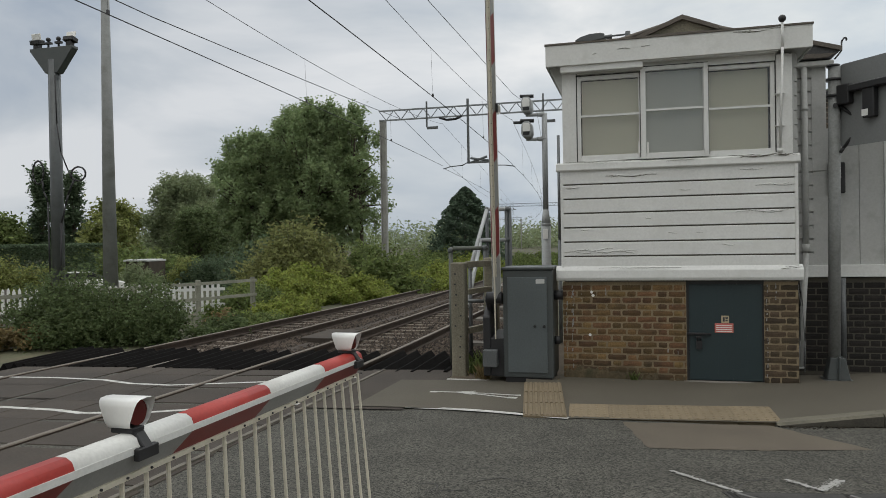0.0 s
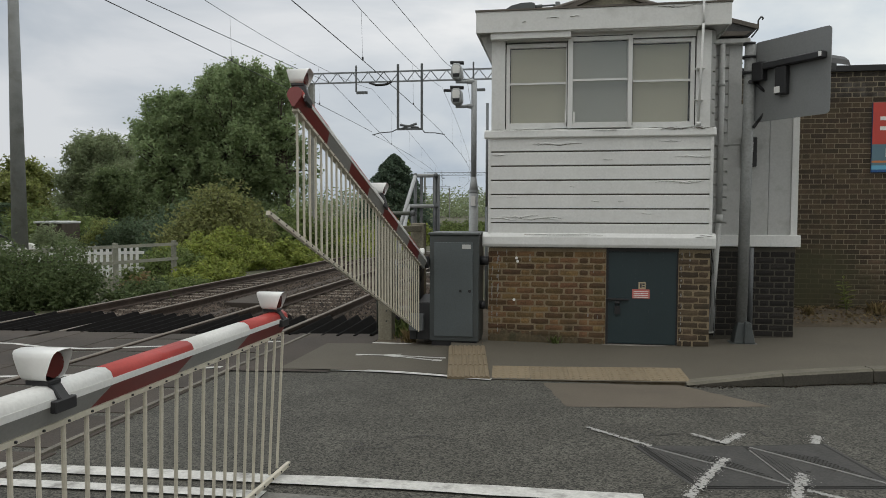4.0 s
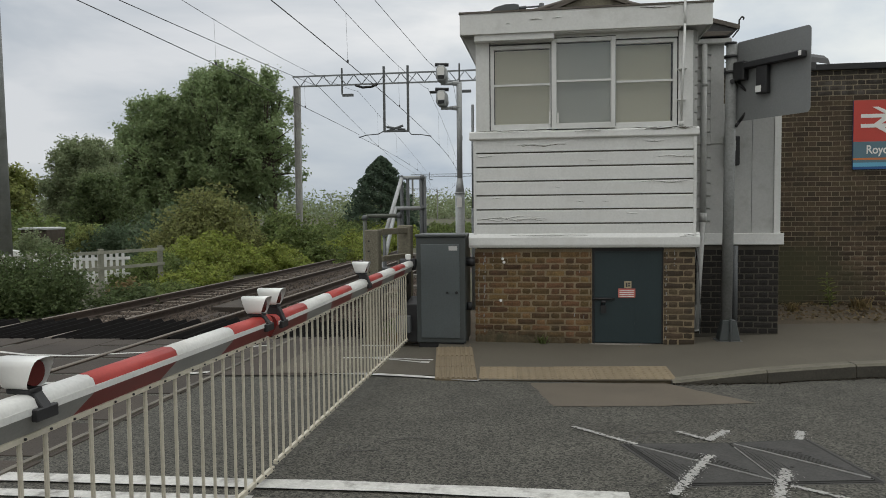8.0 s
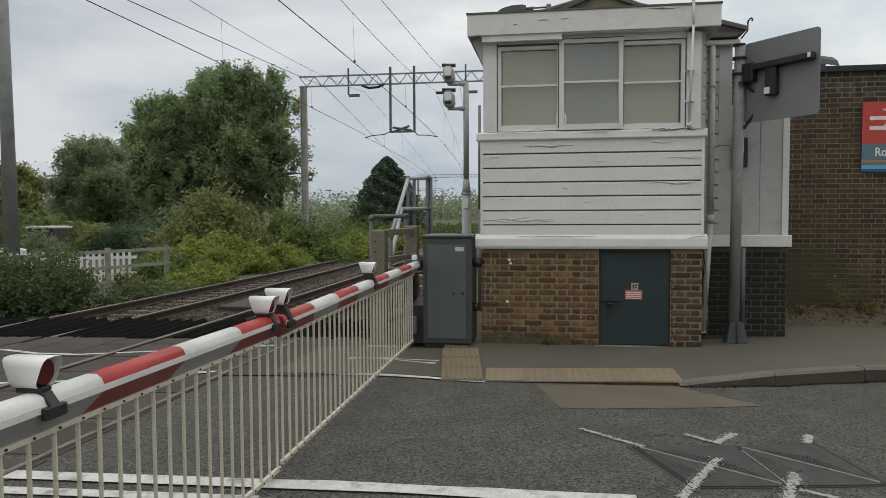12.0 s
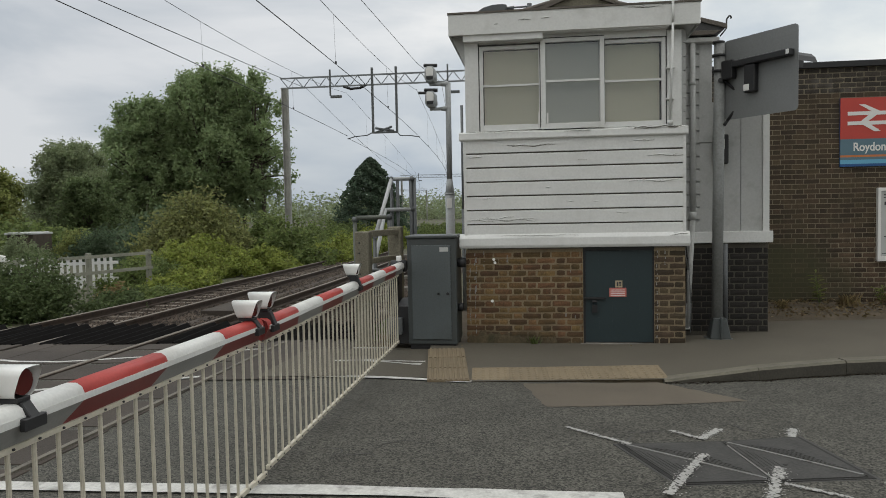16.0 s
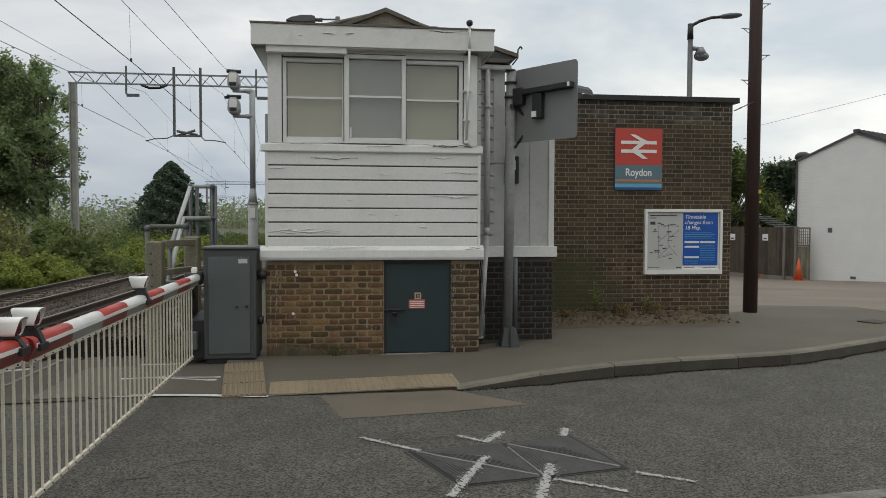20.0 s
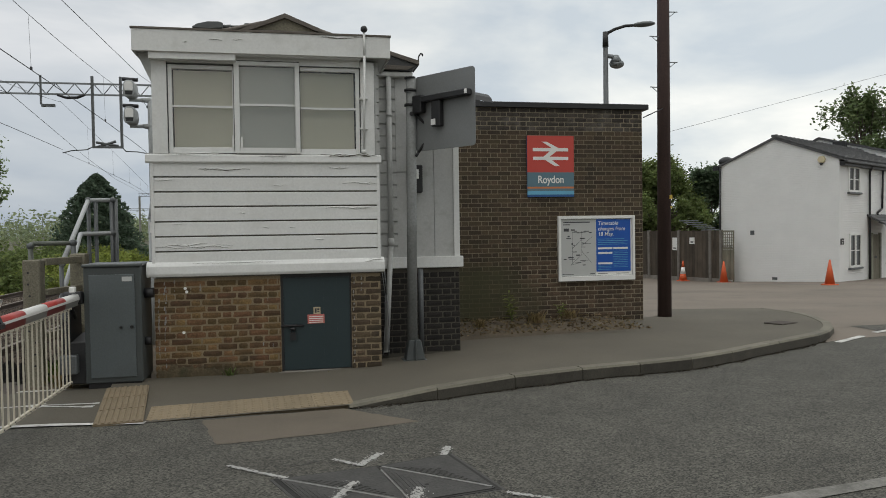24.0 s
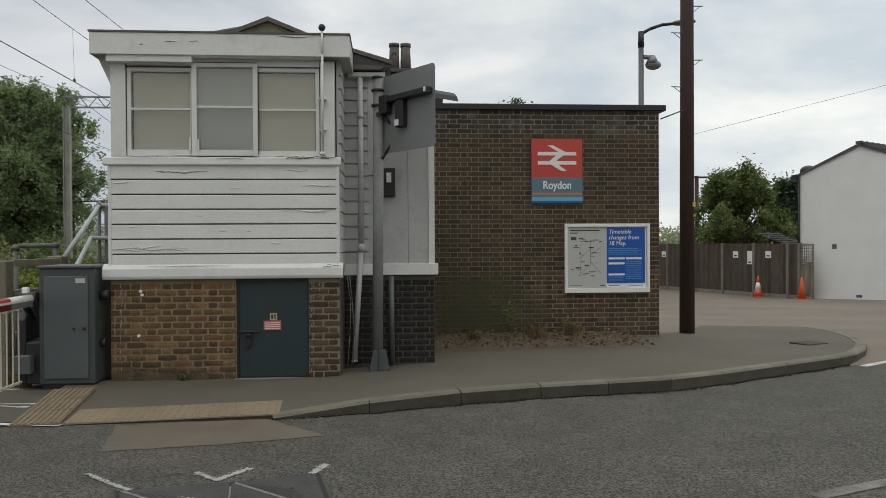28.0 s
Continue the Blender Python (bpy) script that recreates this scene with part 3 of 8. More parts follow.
# Far pavement, from the crossing to the yard's mouth.
bm = bmesh.new()
front = [(-0.22, -1.74, -0.075), (-0.05, -1.74, -0.075), (0.25, -1.74, -0.075), (2.05, -1.62, -0.06)] + [(x, y, z) for (x, y), z in zip(KERB_LINE[1:], KERB_TOP[1:])]
back = [(-0.4, -0.1), (-0.2, 0.0), (0.1, 0.05), (1.3, 0.2), (2.5, 0.5), (3.3, 0.75), (3.75, 1.6), (4.4, 2.6), (5.2, 2.9), (6.2, 3.1), (7.2, 3.3), (7.9, 3.6), (8.1, 3.8), (8.3, 4.0), (8.45, 4.2), (8.6, 4.4), (8.75, 4.65), (8.9, 4.9), (9.1, 5.3)]
rows = []
for k in range(len(front)):
    fx, fy, fz = front[k]
    bx, by = back[k]
    bz = -0.01 if bx < 7 else land(bx, by) - 0.0
    inner = 0.135 if k > 3 else 0.0
    d = Vector((bx - fx, by - fy, 0)).normalized() * inner
    rows.append([bm.verts.new((fx + d.x + (bx - fx - d.x) * s / 5, fy + d.y + (by - fy - d.y) * s / 5, fz - (0.004 if inner else 0) + (bz - fz) * s / 5)) for s in range(6)])
for a, b in zip(rows, rows[1:]):
    for s in range(5):
        bm.faces.new((a[s], b[s], b[s + 1], a[s + 1])).smooth = True
single("pavement", bm, PAVEMENT, "asphalt footway rising gently beside the brick buildings", "pavement", kind="structure")

# Kerbstones, each its own stone.
kerb = base("kerb", 0, 0, 0, "weathered concrete kerb curving into the yard", "kerb", kind="structure")
for i in range(len(KERB_LINE) - 1):
    (x0, y0), (x1, y1) = KERB_LINE[i], KERB_LINE[i + 1]
    z0, z1 = KERB_TOP[i], KERB_TOP[i + 1]
    d = Vector((x1 - x0, y1 - y0, 0))
    n = Vector((-d.y, d.x, 0)).normalized() * 0.14
    g = d * 0.006
    bm = bmesh.new()
    lean = n * 0.12
    pts = []
    for (x, y, z, s) in ((x0 + g.x, y0 + g.y, z0, 0), (x1 - g.x, y1 - g.y, z1, 1)):
        p = Vector((x, y, 0))
        pts.append([bm.verts.new((q.x, q.y, h)) for q, h in ((p - lean * 0.1, -0.2), (p, z - 0.022), (p + lean * 1.2, z), (p + n, z + 0.002), (p + n, -0.2))])
    # The road-side face is darker than the top.
    for k in range(5):
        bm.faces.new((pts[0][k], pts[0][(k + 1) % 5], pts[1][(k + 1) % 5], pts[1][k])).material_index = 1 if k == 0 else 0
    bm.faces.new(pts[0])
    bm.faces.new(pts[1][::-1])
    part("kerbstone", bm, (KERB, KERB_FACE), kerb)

# Tactile pavers: buff ones along the dropped edge, ribbed ones across the footway.
tactile = base("tactile_paving", 0, 0, 0, "buff tactile paving slabs along the dropped kerb", "paving", kind="structure")
bm = bmesh.new()
box(bm, -0.198, 0.198, -0.198, 0.198, -0.05, 0.0)
for i in range(5):
    for j in range(6):
        cx, cy = -0.16 + 0.08 * i, -0.165 + 0.066 * j
        ring = [[bm.verts.new((cx + r * math.cos(1.047 * k), cy + r * math.sin(1.047 * k), h)) for k in range(6)] for r, h in ((0.02, 0.0), (0.012, 0.006))]
        for k in range(6):
            bm.faces.new((ring[0][k], ring[0][(k + 1) % 6], ring[1][(k + 1) % 6], ring[1][k]))
        bm.faces.new(ring[1])
blister = mesh_of("paver", bm, BUFF)
bm = bmesh.new()
box(bm, -0.198, 0.198, -0.198, 0.198, -0.05, 0.0)
for i in range(8):
    cx = -0.171 + 0.049 * i
    prism(bm, [(cx - 0.016, -0.001), (cx - 0.011, 0.009), (cx + 0.011, 0.009), (cx + 0.016, -0.001)], -0.19, 0.19, "y")
ribbed = mesh_of("paver", bm, BUFF)
for i in range(5):
    ob = new("paver", blister)
    ob.parent = tactile
    ob.matrix_basis = pose(0.405 + 0.374 * i, -1.475 + 0.026 * i, -0.0595 + 0.0042 * i + random.uniform(-0.001, 0.001), 3.5 + random.uniform(-0.6, 0.6), -0.5, 4) @ Matrix.Diagonal((0.94, 1.15, 1, 1))
rib_walk = base("corduroy_paving", 0, 0, 0, "worn buff ribbed warning pavers across the footway", "paving", kind="structure")
for j in range(3):
    ob = new("paver", ribbed)
    ob.parent = rib_walk
    ob.matrix_basis = pose(-0.012 - 0.0615 * j, -1.56 + 0.428 * j, -0.046 + 0.021 * j, 2.7, 0, 8.2) @ Matrix.Diagonal((1.03, 1.08, 1, 1))

bm = bmesh.new()
rng = random.Random(44)
# x, y, heading and length in steps of each crack
ROAD_CRACKS = [(-0.6, -3.95, 0.0, 14), (-0.4, -4.1, 0.6, 10), (-0.2, -3.9, 0.9, 14), (1.4, -3.7, 0.4, 9), (1.5, -3.95, -0.3, 8), (1.45, -3.4, 0.5, 12), (2.2, -3.12, 0.2, 12), (0.0, -3.0, 0.7, 8)]
for x, y, turn, count in ROAD_CRACKS:
    last = None
    for k in range(count):
        w = 0.0055 * math.sin(math.pi * (k + 0.5) / count) + 0.0008
        nx, ny = -math.sin(turn), math.cos(turn)
        pair = [bm.verts.new((x + s * w * nx, y + s * w * ny, road_height(x, y) + 0.0022)) for s in (-1, 1)]
        if last:
            bm.faces.new((last[0], pair[0], pair[1], last[1]))
        last = pair
        turn += rng.uniform(-0.7, 0.7)
        x += 0.035 * math.cos(turn)
        y += 0.035 * math.sin(turn)
        turn *= 0.9
single("road_crack", bm, STEEL_COVER, "fine dark cracks in the worn road surface", "cracks", kind="stuff")

bm = bmesh.new()
pts = [(0.72, -1.78), (2.0, -1.66), (2.6, -2.40), (1.7, -2.62), (0.94, -2.72)]
bm.faces.new([bm.verts.new((x, y, road_height(x, y) + 0.003)) for x, y in pts])
bmesh.ops.subdivide_edges(bm, edges=bm.edges, cuts=7, use_grid_fill=True)
for v in bm.verts:
    if v.is_boundary:
        v.co.x += random.uniform(-0.014, 0.014)
        v.co.y += random.uniform(-0.014, 0.014)
single("road_patch", bm, PATCH, "brownish repair patch in the road surface", "road patch", kind="structure")

# Painted lines.
road_strip("centre_line", [(-9, -4.66), (-2.35, -4.70), (-0.7, -4.722), (0.0, -4.685), (1.35, -4.66)], 0.14, PAINT, up=0.012, label="worn white centre line of the road")
road_strip("centre_line", [(-9, -4.93), (-2.33, -4.949), (-0.7, -4.963)], 0.105, PAINT, up=0.012, label="worn white second line beside the centre line")
road_strip("centre_line", [(-0.7, -4.963), (0.2, -4.96)], 0.1, PAINT_WORN, label="nearly worn-off white second line")
road_strip("centre_line", [(2.2, -4.95), (2.735, -4.93), (3.416, -4.894), (4.231, -4.812), (4.97, -4.719), (5.3, -4.67)], 0.12, PAINT_WORN, label="nearly worn-off white line along the road's middle")
road_strip("edge_line", [(0.24, -1.76), (-1.4, -1.62), (-2.44, -1.52), (-3.58, -1.9), (-4.02, -2.1), (-4.79, -2.22), (-5.23, -2.1), (-6.2, -2.0), (-9, -2.1)], 0.085, PAINT, up=0.011, label="white line edging the carriageway over the crossing")
road_strip("footway_line", [(-0.42, -0.12), (-1.49, 0.03), (-2.55, 0.08), (-3.59, -0.27), (-4.87, -0.6), (-5.51, -0.52), (-6.12, -0.28), (-7.04, -0.14), (-9, -0.1)], 0.075, PAINT, up=0.012, label="white line edging the footway over the crossing")
for a, b in (((9.056, 0.368, -0.071), (9.753, 0.704, -0.061)), ((10.123, 0.884, -0.049), (10.703, 1.078, -0.044)), ((5.65, -4.2, -0.020), (6.5, -3.9, -0.020))):
    bm = bmesh.new()
    a, b = Vector(a), Vector(b)
    d = (b - a).normalized()
    n = Vector((-d.y, d.x, 0)) * 0.05
    bm.faces.new([bm.verts.new(p) for p in (a + n, a - n, b - n, b + n)])
    single("give_way_mark", bm, PAINT_WORN if a.x < 9 else PAINT, "worn white dash on the asphalt at the yard mouth", "road marking", kind="structure")
# Walker sign painted on the footway, lying along it.
bm = bmesh.new()
rng = random.Random(2)
for a, b, w in (((-1.30, -0.87), (-0.98, -0.875), 0.04), ((-0.98, -0.875), (-0.36, -0.93), 0.04), ((-0.98, -0.885), (-0.42, -1.07), 0.04), ((-1.06, -0.875), (-0.86, -0.80), 0.03), ((-1.06, -0.875), (-0.86, -0.97), 0.03), ((-0.46, -1.05), (-0.36, -1.06), 0.075), ((-0.4, -0.93), (-0.34, -0.92), 0.06), ((-1.36, -0.87), (-1.28, -0.87), 0.075)):
    d = (Vector(b) - Vector(a)).normalized()
    n = Vector((-d.y, d.x)) * w / 2
    bm.faces.new([bm.verts.new((p.x, p.y, min(-0.066, deck_z(p.x, p.y)) + 0.0125 + rng.uniform(0, 0.001))) for p in (Vector(a) + n, Vector(a) - n, Vector(b) - n, Vector(b) + n)])
single("footway_sign", bm, PAINT, "white walker sign of thin strokes painted on the footway", "road marking", kind="structure")
sheet("footway_edge", [-2.6, -2.2, -1.8, -1.4], [-1.75, -0.9, -0.1, 0.7], lambda x, y: min(-0.066, deck_z(x, y)) + 0.001, DECK, "dark asphalt between the deck panels and the footway", "pavement")
sheet("verge", [-1.4, -0.9, -0.4, 0.06], [-0.12, 0.4, 0.9, 1.5, 2.4, 3.6, 5.0], lambda x, y: min(-0.066, deck_z(x, y)) - 0.004, SOIL, "trodden earth and grit behind the gate post", "soil")
bm = bmesh.new()
slab = [[bm.verts.new((x, y, min(-0.066, deck_z(x, y)) + 0.008)) for y in (-1.66, -0.9, -0.1)] for x in (-1.95, -1.5, -1.1, -0.7, -0.45, -0.2)]
for a, b in zip(slab, slab[1:]):
    for k in range(2):
        bm.faces.new((a[k], b[k], b[k + 1], a[k + 1]))
single("footway_slab", bm, PAVEMENT, "grey asphalt footway beside the crossing deck", "pavement", kind="structure")

# Inspection cover with spray marks round it.
CX, CY = 2.11, -3.95
cover = base("inspection_cover", CX, CY, road_height(CX, CY) + 0.004, "worn grey steel cover of four triangular plates in the road", "cover", kind="structure")
ring = [Vector((x - CX, y - CY)) for x, y in ((1.431, -3.718), (2.098, -3.62), (2.626, -3.481), (2.788, -4.225), (2.225, -4.327), (1.695, -4.41))]
bm = bmesh.new()
prism(bm, [tuple(p * 1.035) for p in ring], -0.03, 0.001, "z")
part("cover_frame", bm, COVER_RIM, cover, "dark grimy frame")
bm = bmesh.new()
prism(bm, [tuple(p * 1.075) for p in ring], -0.03, -0.0015, "z")
part("cover_surround", bm, STEEL_COVER, cover, "worn steel rim")
tl, mt, tr, br, mb, bl = ring
for tri in ((tl, mt, mb), (tl, mb, bl), (mt, tr, br), (mt, br, mb)):
    c = (tri[0] + tri[1] + tri[2]) / 3
    bm = bmesh.new()
    prism(bm, [tuple(c + (p - c) * 0.96) for p in tri], -0.02, 0.006, "z")
    for k in range(6):
        s = 0.16 + 0.14 * k
        a, b = c + (tri[0] - c) * s, c + (tri[2] - c) * s
        d = (b - a).normalized() * 0.006
        n = Vector((-d.y, d.x))
        prism(bm, [tuple(a - n), tuple(b - n), tuple(b + n), tuple(a + n)], 0.006, 0.0085, "z")
    plate = part("cover_plate", bm, STEEL_COVER, cover)
    tubes = bmesh.new()
    tube(tubes, (c.x, c.y, 0.0), (c.x, c.y, 0.0075), 0.014, n=8)
    part("key_hole", tubes, COVER_RIM, plate, "dark key hole")
for a, b, w in ((tl, mb, 0.011), (mt, br, 0.011), (mt + (mb - mt) * 0.1, mb, 0.006)):
    d = (b - a).normalized() * w
    n = Vector((-d.y, d.x))
    a, b = a + d * 4, b - d * 4
    bm = bmesh.new()
    prism(bm, [tuple(a - n), tuple(b - n), tuple(b + n), tuple(a + n)], 0.004, 0.0105, "z")
    part("worn_edge", bm, WORN_STEEL, cover, "bright worn edge bar")


def spray(a, b, w, seed, over=0.008):
    """A sprayed stroke: overlapping specks, dense in the middle and loose at the rim."""
    rng = random.Random(seed)
    bm = bmesh.new()
    a, b = Vector(a), Vector(b)
    d = b - a
    side = Vector((-d.y, d.x)).normalized()
    count = int(420 * d.length * max(w, 0.05) / 0.05) + 60
    for i in range(count):
        p = a + d * rng.uniform(-0.03, 1.03) + side * rng.gauss(0, 0.36) * w
        r = rng.uniform(0.003, 0.009) * (1.5 if abs((p - a).dot(side)) < w * 0.3 else 0.6)
        t = rng.uniform(0, 6.28)
        z = road_height(p.x, p.y) + over + rng.uniform(0, 0.001)
        bm.faces.new([bm.verts.new((p.x + r * rng.uniform(0.6, 1.3) * math.cos(t + 1.257 * k), p.y + r * rng.uniform(0.6, 1.3) * math.sin(t + 1.257 * k), z)) for k in range(5)])
    single("spray_mark", bm, SPRAY, "sprayed white survey mark on the asphalt", "road marking", "survey marks", "structure")


for k, (a, b, w) in enumerate((((1.095, -3.331), (1.479, -3.69), 0.045), ((1.821, -3.365), (1.983, -3.539), 0.045), ((1.988, -3.549), (2.157, -3.305), 0.085), ((2.67, -3.261), (2.60, -3.46), 0.075), ((2.58, -3.5), (2.57, -3.56), 0.05), ((1.915, -3.942), (1.596, -4.60), 0.075), ((2.309, -4.155), (2.10, -4.70), 0.09), ((2.283, -4.377), (2.64, -4.62), 0.045), ((2.83, -4.32), (3.12, -4.52), 0.045))):
    spray(a, b, w, k, 0.022 if k in (5, 6) else 0.008)

small_cover = base("pavement_cover", 9.18, 1.77, 0.024, "small rectangular iron cover in the footway", "cover", kind="structure", turn=20)
boxes("cover_frame", DECK, small_cover, (-0.2, 0.2, -0.16, 0.16, -0.03, 0.006))
boxes("cover_plate", DECK, small_cover, (-0.17, 0.17, -0.13, 0.13, -0.02, 0.01), bevel=0.004)

# Near pavement under the camera and across the yard.
bm = bmesh.new()
box(bm, -60, 16, -14, -7.5, -0.2, 0.03)
single("near_pavement", bm, PAVEMENT, "asphalt footway along the near side of the road", "pavement", kind="structure")
sheet("yard", [7.4, 8.6, 9.0, 9.5, 10.5, 12, 14, 17, 20, 24, 30, 40, 60], [0.3, 0.9, 1.6, 3, 5, 8, 11, 14, 18, 22, 26, 32, 40], lambda x, y: land(x, y) - (0.04 if y < 0.5 else 0.0), YARD, "pale worn asphalt yard sloping down to the cottages", "yard", drop=-0.055)
sheet("yard_road", [10.3, 12, 14, 17, 20, 24, 30, 40, 60], [-4, -2, -1, 0, 0.8, 1.6], lambda x, y: -0.05, ASPHALT, "asphalt road mouth beside the yard", "road", drop=-0.0)

# Soil and weeds at the foot of the station wall.
sheet("flower_bed", [3.55, 4.2, 4.9, 5.6, 6.3, 6.9], [1.3, 1.9, 2.4, 3.1], lambda x, y: -0.06 if y < 1.4 else 0.045 * (y - 1.2) - 0.015 * abs(x - 5), SOIL, "bare earth with dry leaves at the wall's foot", "soil")


# ---- brickwork ----
def bond(width, height, course=0.075, length=0.225, start=0):
    """Flemish bond: rows of (x0, x1, z0, z1)."""
    out = []
    for j in range(int(height / course + 0.01)):
        x = -(length * 0.75 if (j + start) % 2 else 0.0)
        k = 0
        while x < width - 0.01:
            w = length if k % 2 == 0 else length / 2
            a, b = max(0, x), min(width, x + w)
            if b - a > 0.03:
                out.append((a, b, j * course, (j + 1) * course))
            x += w
            k += 1
    return out


BRICK_MESHES = {}


def brick_mesh(w, mat, kind=0):
    key = (round(w, 2), mat.name, kind)
    if key not in BRICK_MESHES:
        rng = random.Random(kind * 31 + int(w * 1000))
        bm = bmesh.new()
        w = key[0]
        e = 0.009 if mat in (BRICK, BRICK_PIER) else 0.006
        xs, zs = (e, w * 0.34, w * 0.68, w - e), (e, 0.0375, 0.075 - e)
        grid = []
        for i, x in enumerate(xs):
            col = []
            for j, z in enumerate(zs):
                rim = i in (0, 3) or j in (0, 2)
                corner = i in (0, 3) and j in (0, 2)
                k = 0.0045 if mat in (BRICK, BRICK_PIER) else 0.001
                dx = rng.uniform(-k, k) + (0.0015 * (1 if i == 0 else -1) if corner else 0)
                dz = rng.uniform(-k, k) + (0.0015 * (1 if j == 0 else -1) if corner else 0)
                col.append(bm.verts.new((x + dx, (0.0 if rim else -0.003) + rng.uniform(-0.0006, 0.0006), z + dz)))
            grid.append(col)
        for i in range(3):
            for j in range(2):
                bm.faces.new((grid[i][j], grid[i + 1][j], grid[i + 1][j + 1], grid[i][j + 1]))
        rim = [grid[0][0], grid[1][0], grid[2][0], grid[3][0], grid[3][1], grid[3][2], grid[2][2], grid[1][2], grid[0][2], grid[0][1]]
        back = [bm.verts.new((v.co.x, 0.04, v.co.z)) for v in rim]
        for i in range(10):
            bm.faces.new((rim[i], back[i], back[(i + 1) % 10], rim[(i + 1) % 10]))
        BRICK_MESHES[key] = mesh_of("brick", bm, mat)
    return BRICK_MESHES[key]


def lay_bricks(parent, x0, z0, y, bricks, mat, near=None, turn=0):
    """Bricks as parts, facing -y from the plane y, with the joined rest where there are too many."""
    rest = bmesh.new()
    many = 0
    for a, b, c, d in bricks:
        if near and not near(x0 + a, z0 + c):
            box(rest, x0 + a + 0.0055, x0 + b - 0.0055, y - 0.004 + random.uniform(0, 0.002), y + 0.03, z0 + c + 0.0055, z0 + d - 0.0055)
            many += 1
            continue
        ob = new("brick", brick_mesh(b - a, mat, random.randrange(7)))
        ob.parent = parent
        ob.matrix_basis = pose(x0 + a, y + random.uniform(-0.0045, -0.0015), z0 + c + random.uniform(-0.0015, 0.0015), 0, random.uniform(-0.5, 0.5), random.uniform(-0.4, 0.4))
    if many:
        tagged(part("brickwork", rest, mat, parent), kind="stuff")
    else:
        rest.free()


# ---- the gate box: brick base, boarded middle, glazed top ----
gate_box = base("signal_box", 0, 0, 0, "small white timber crossing box on a stock-brick base", "signal box")
each("base_core", MORTAR, gate_box, (0.03, 1.40, 0.0, 3.4, -0.2, 1.10), (2.21, 2.555, 0.0, 3.4, -0.2, 1.10), (1.40, 2.21, 0.22, 3.4, -0.2, 1.10))
boxes("door_lintel", DARK, gate_box, (1.40, 2.21, 0.0, 0.24, 1.075, 1.115))
# The door, set back in its opening.
box_door = boxes("door", DOOR, gate_box, (1.425, 2.195, 0.028, 0.075, -0.005, 1.075), label="slate-blue painted flush door", bevel=0.004)
for i in range(5):
    boxes("door_board", DOOR, box_door, (1.43 + 0.1525 * i, 1.5824 + 0.1525 * i, 0.022, 0.03, 0.0, 1.07), bevel=0.0003)
each("door_frame", DARK, box_door, (1.40, 1.428, 0.01, 0.14, -0.03, 1.075), (2.19, 2.212, 0.02, 0.14, -0.03, 1.075))
boxes("threshold", CONCRETE, box_door, (1.36, 2.25, -0.03, 0.12, -0.08, -0.012), bevel=0.006)
bm = bmesh.new()
box(bm, 1.41, 1.60, -0.004, 0.022, 0.50, 0.528)
tube(bm, (1.40, 0.0, 0.514), (1.66, 0.0, 0.514), 0.012, n=8)
tube(bm, (1.50, -0.02, 0.48), (1.56, -0.02, 0.48), 0.012, n=8)
box(bm, 1.50, 1.56, -0.022, 0.012, 0.35, 0.44)
pipe(bm, [(1.512, -0.006, 0.44), (1.515, -0.006, 0.49), (1.545, -0.006, 0.49), (1.548, -0.006, 0.44)], 0.006)
part("hasp_and_padlock", bm, DARK, box_door, "black bolt with hanging padlock")
pink = boxes("warning_notice", PINK_NOTICE, box_door, (1.70, 1.895, 0.014, 0.022, 0.53, 0.635), label="pink and white notice with unreadable lines")
boxes("notice_lines", SIGN_WHITE, pink, *[(1.715, 1.88, 0.011, 0.0145, 0.54 + 0.022 * i, 0.548 + 0.022 * i) for i in range(4)])
cream = boxes("small_notice", CREAM_NOTICE, box_door, (1.77, 1.85, 0.014, 0.022, 0.64, 0.72), label="small cream square notice")
boxes("notice_lines", INK, cream, (1.785, 1.805, 0.011, 0.0145, 0.655, 0.705), (1.812, 1.838, 0.011, 0.0145, 0.66, 0.675), (1.812, 1.838, 0.011, 0.0145, 0.685, 0.705))

# Cement smeared over the lowest courses, and porcelain knobs on the brick.
rng = random.Random(12)
bm = bmesh.new()
cols = []
for i in range(57):
    x = 0.05 + 1.34 * i / 56
    top = 0.09 + 0.05 * math.sin(x * 5.1) + rng.uniform(-0.03, 0.03) - (0.1 if x > 1.1 else 0)
    cols.append([bm.verts.new((x, -0.012 + rng.uniform(-0.004, 0.004) + (0.014 if k == 4 else -0.006 * (k == 0)), -0.1 + (top + 0.1) * k / 4)) for k in range(5)])
for p, q in zip(cols, cols[1:]):
    for k in range(4):
        bm.faces.new((p[k], q[k], q[k + 1], p[k + 1])).smooth = True
part("cement_smear", bm, MOSSY, gate_box, "mossy cement smeared along the brick foot")
for x, z in ((0.36, 0.985), (0.375, 0.945), (0.335, 0.49)):
    bm = bmesh.new()
    tube(bm, (x, 0.0, z), (x, -0.03, z), 0.013, 0.018, n=8)
    part("porcelain_knob", bm, SIGN_WHITE, gate_box)

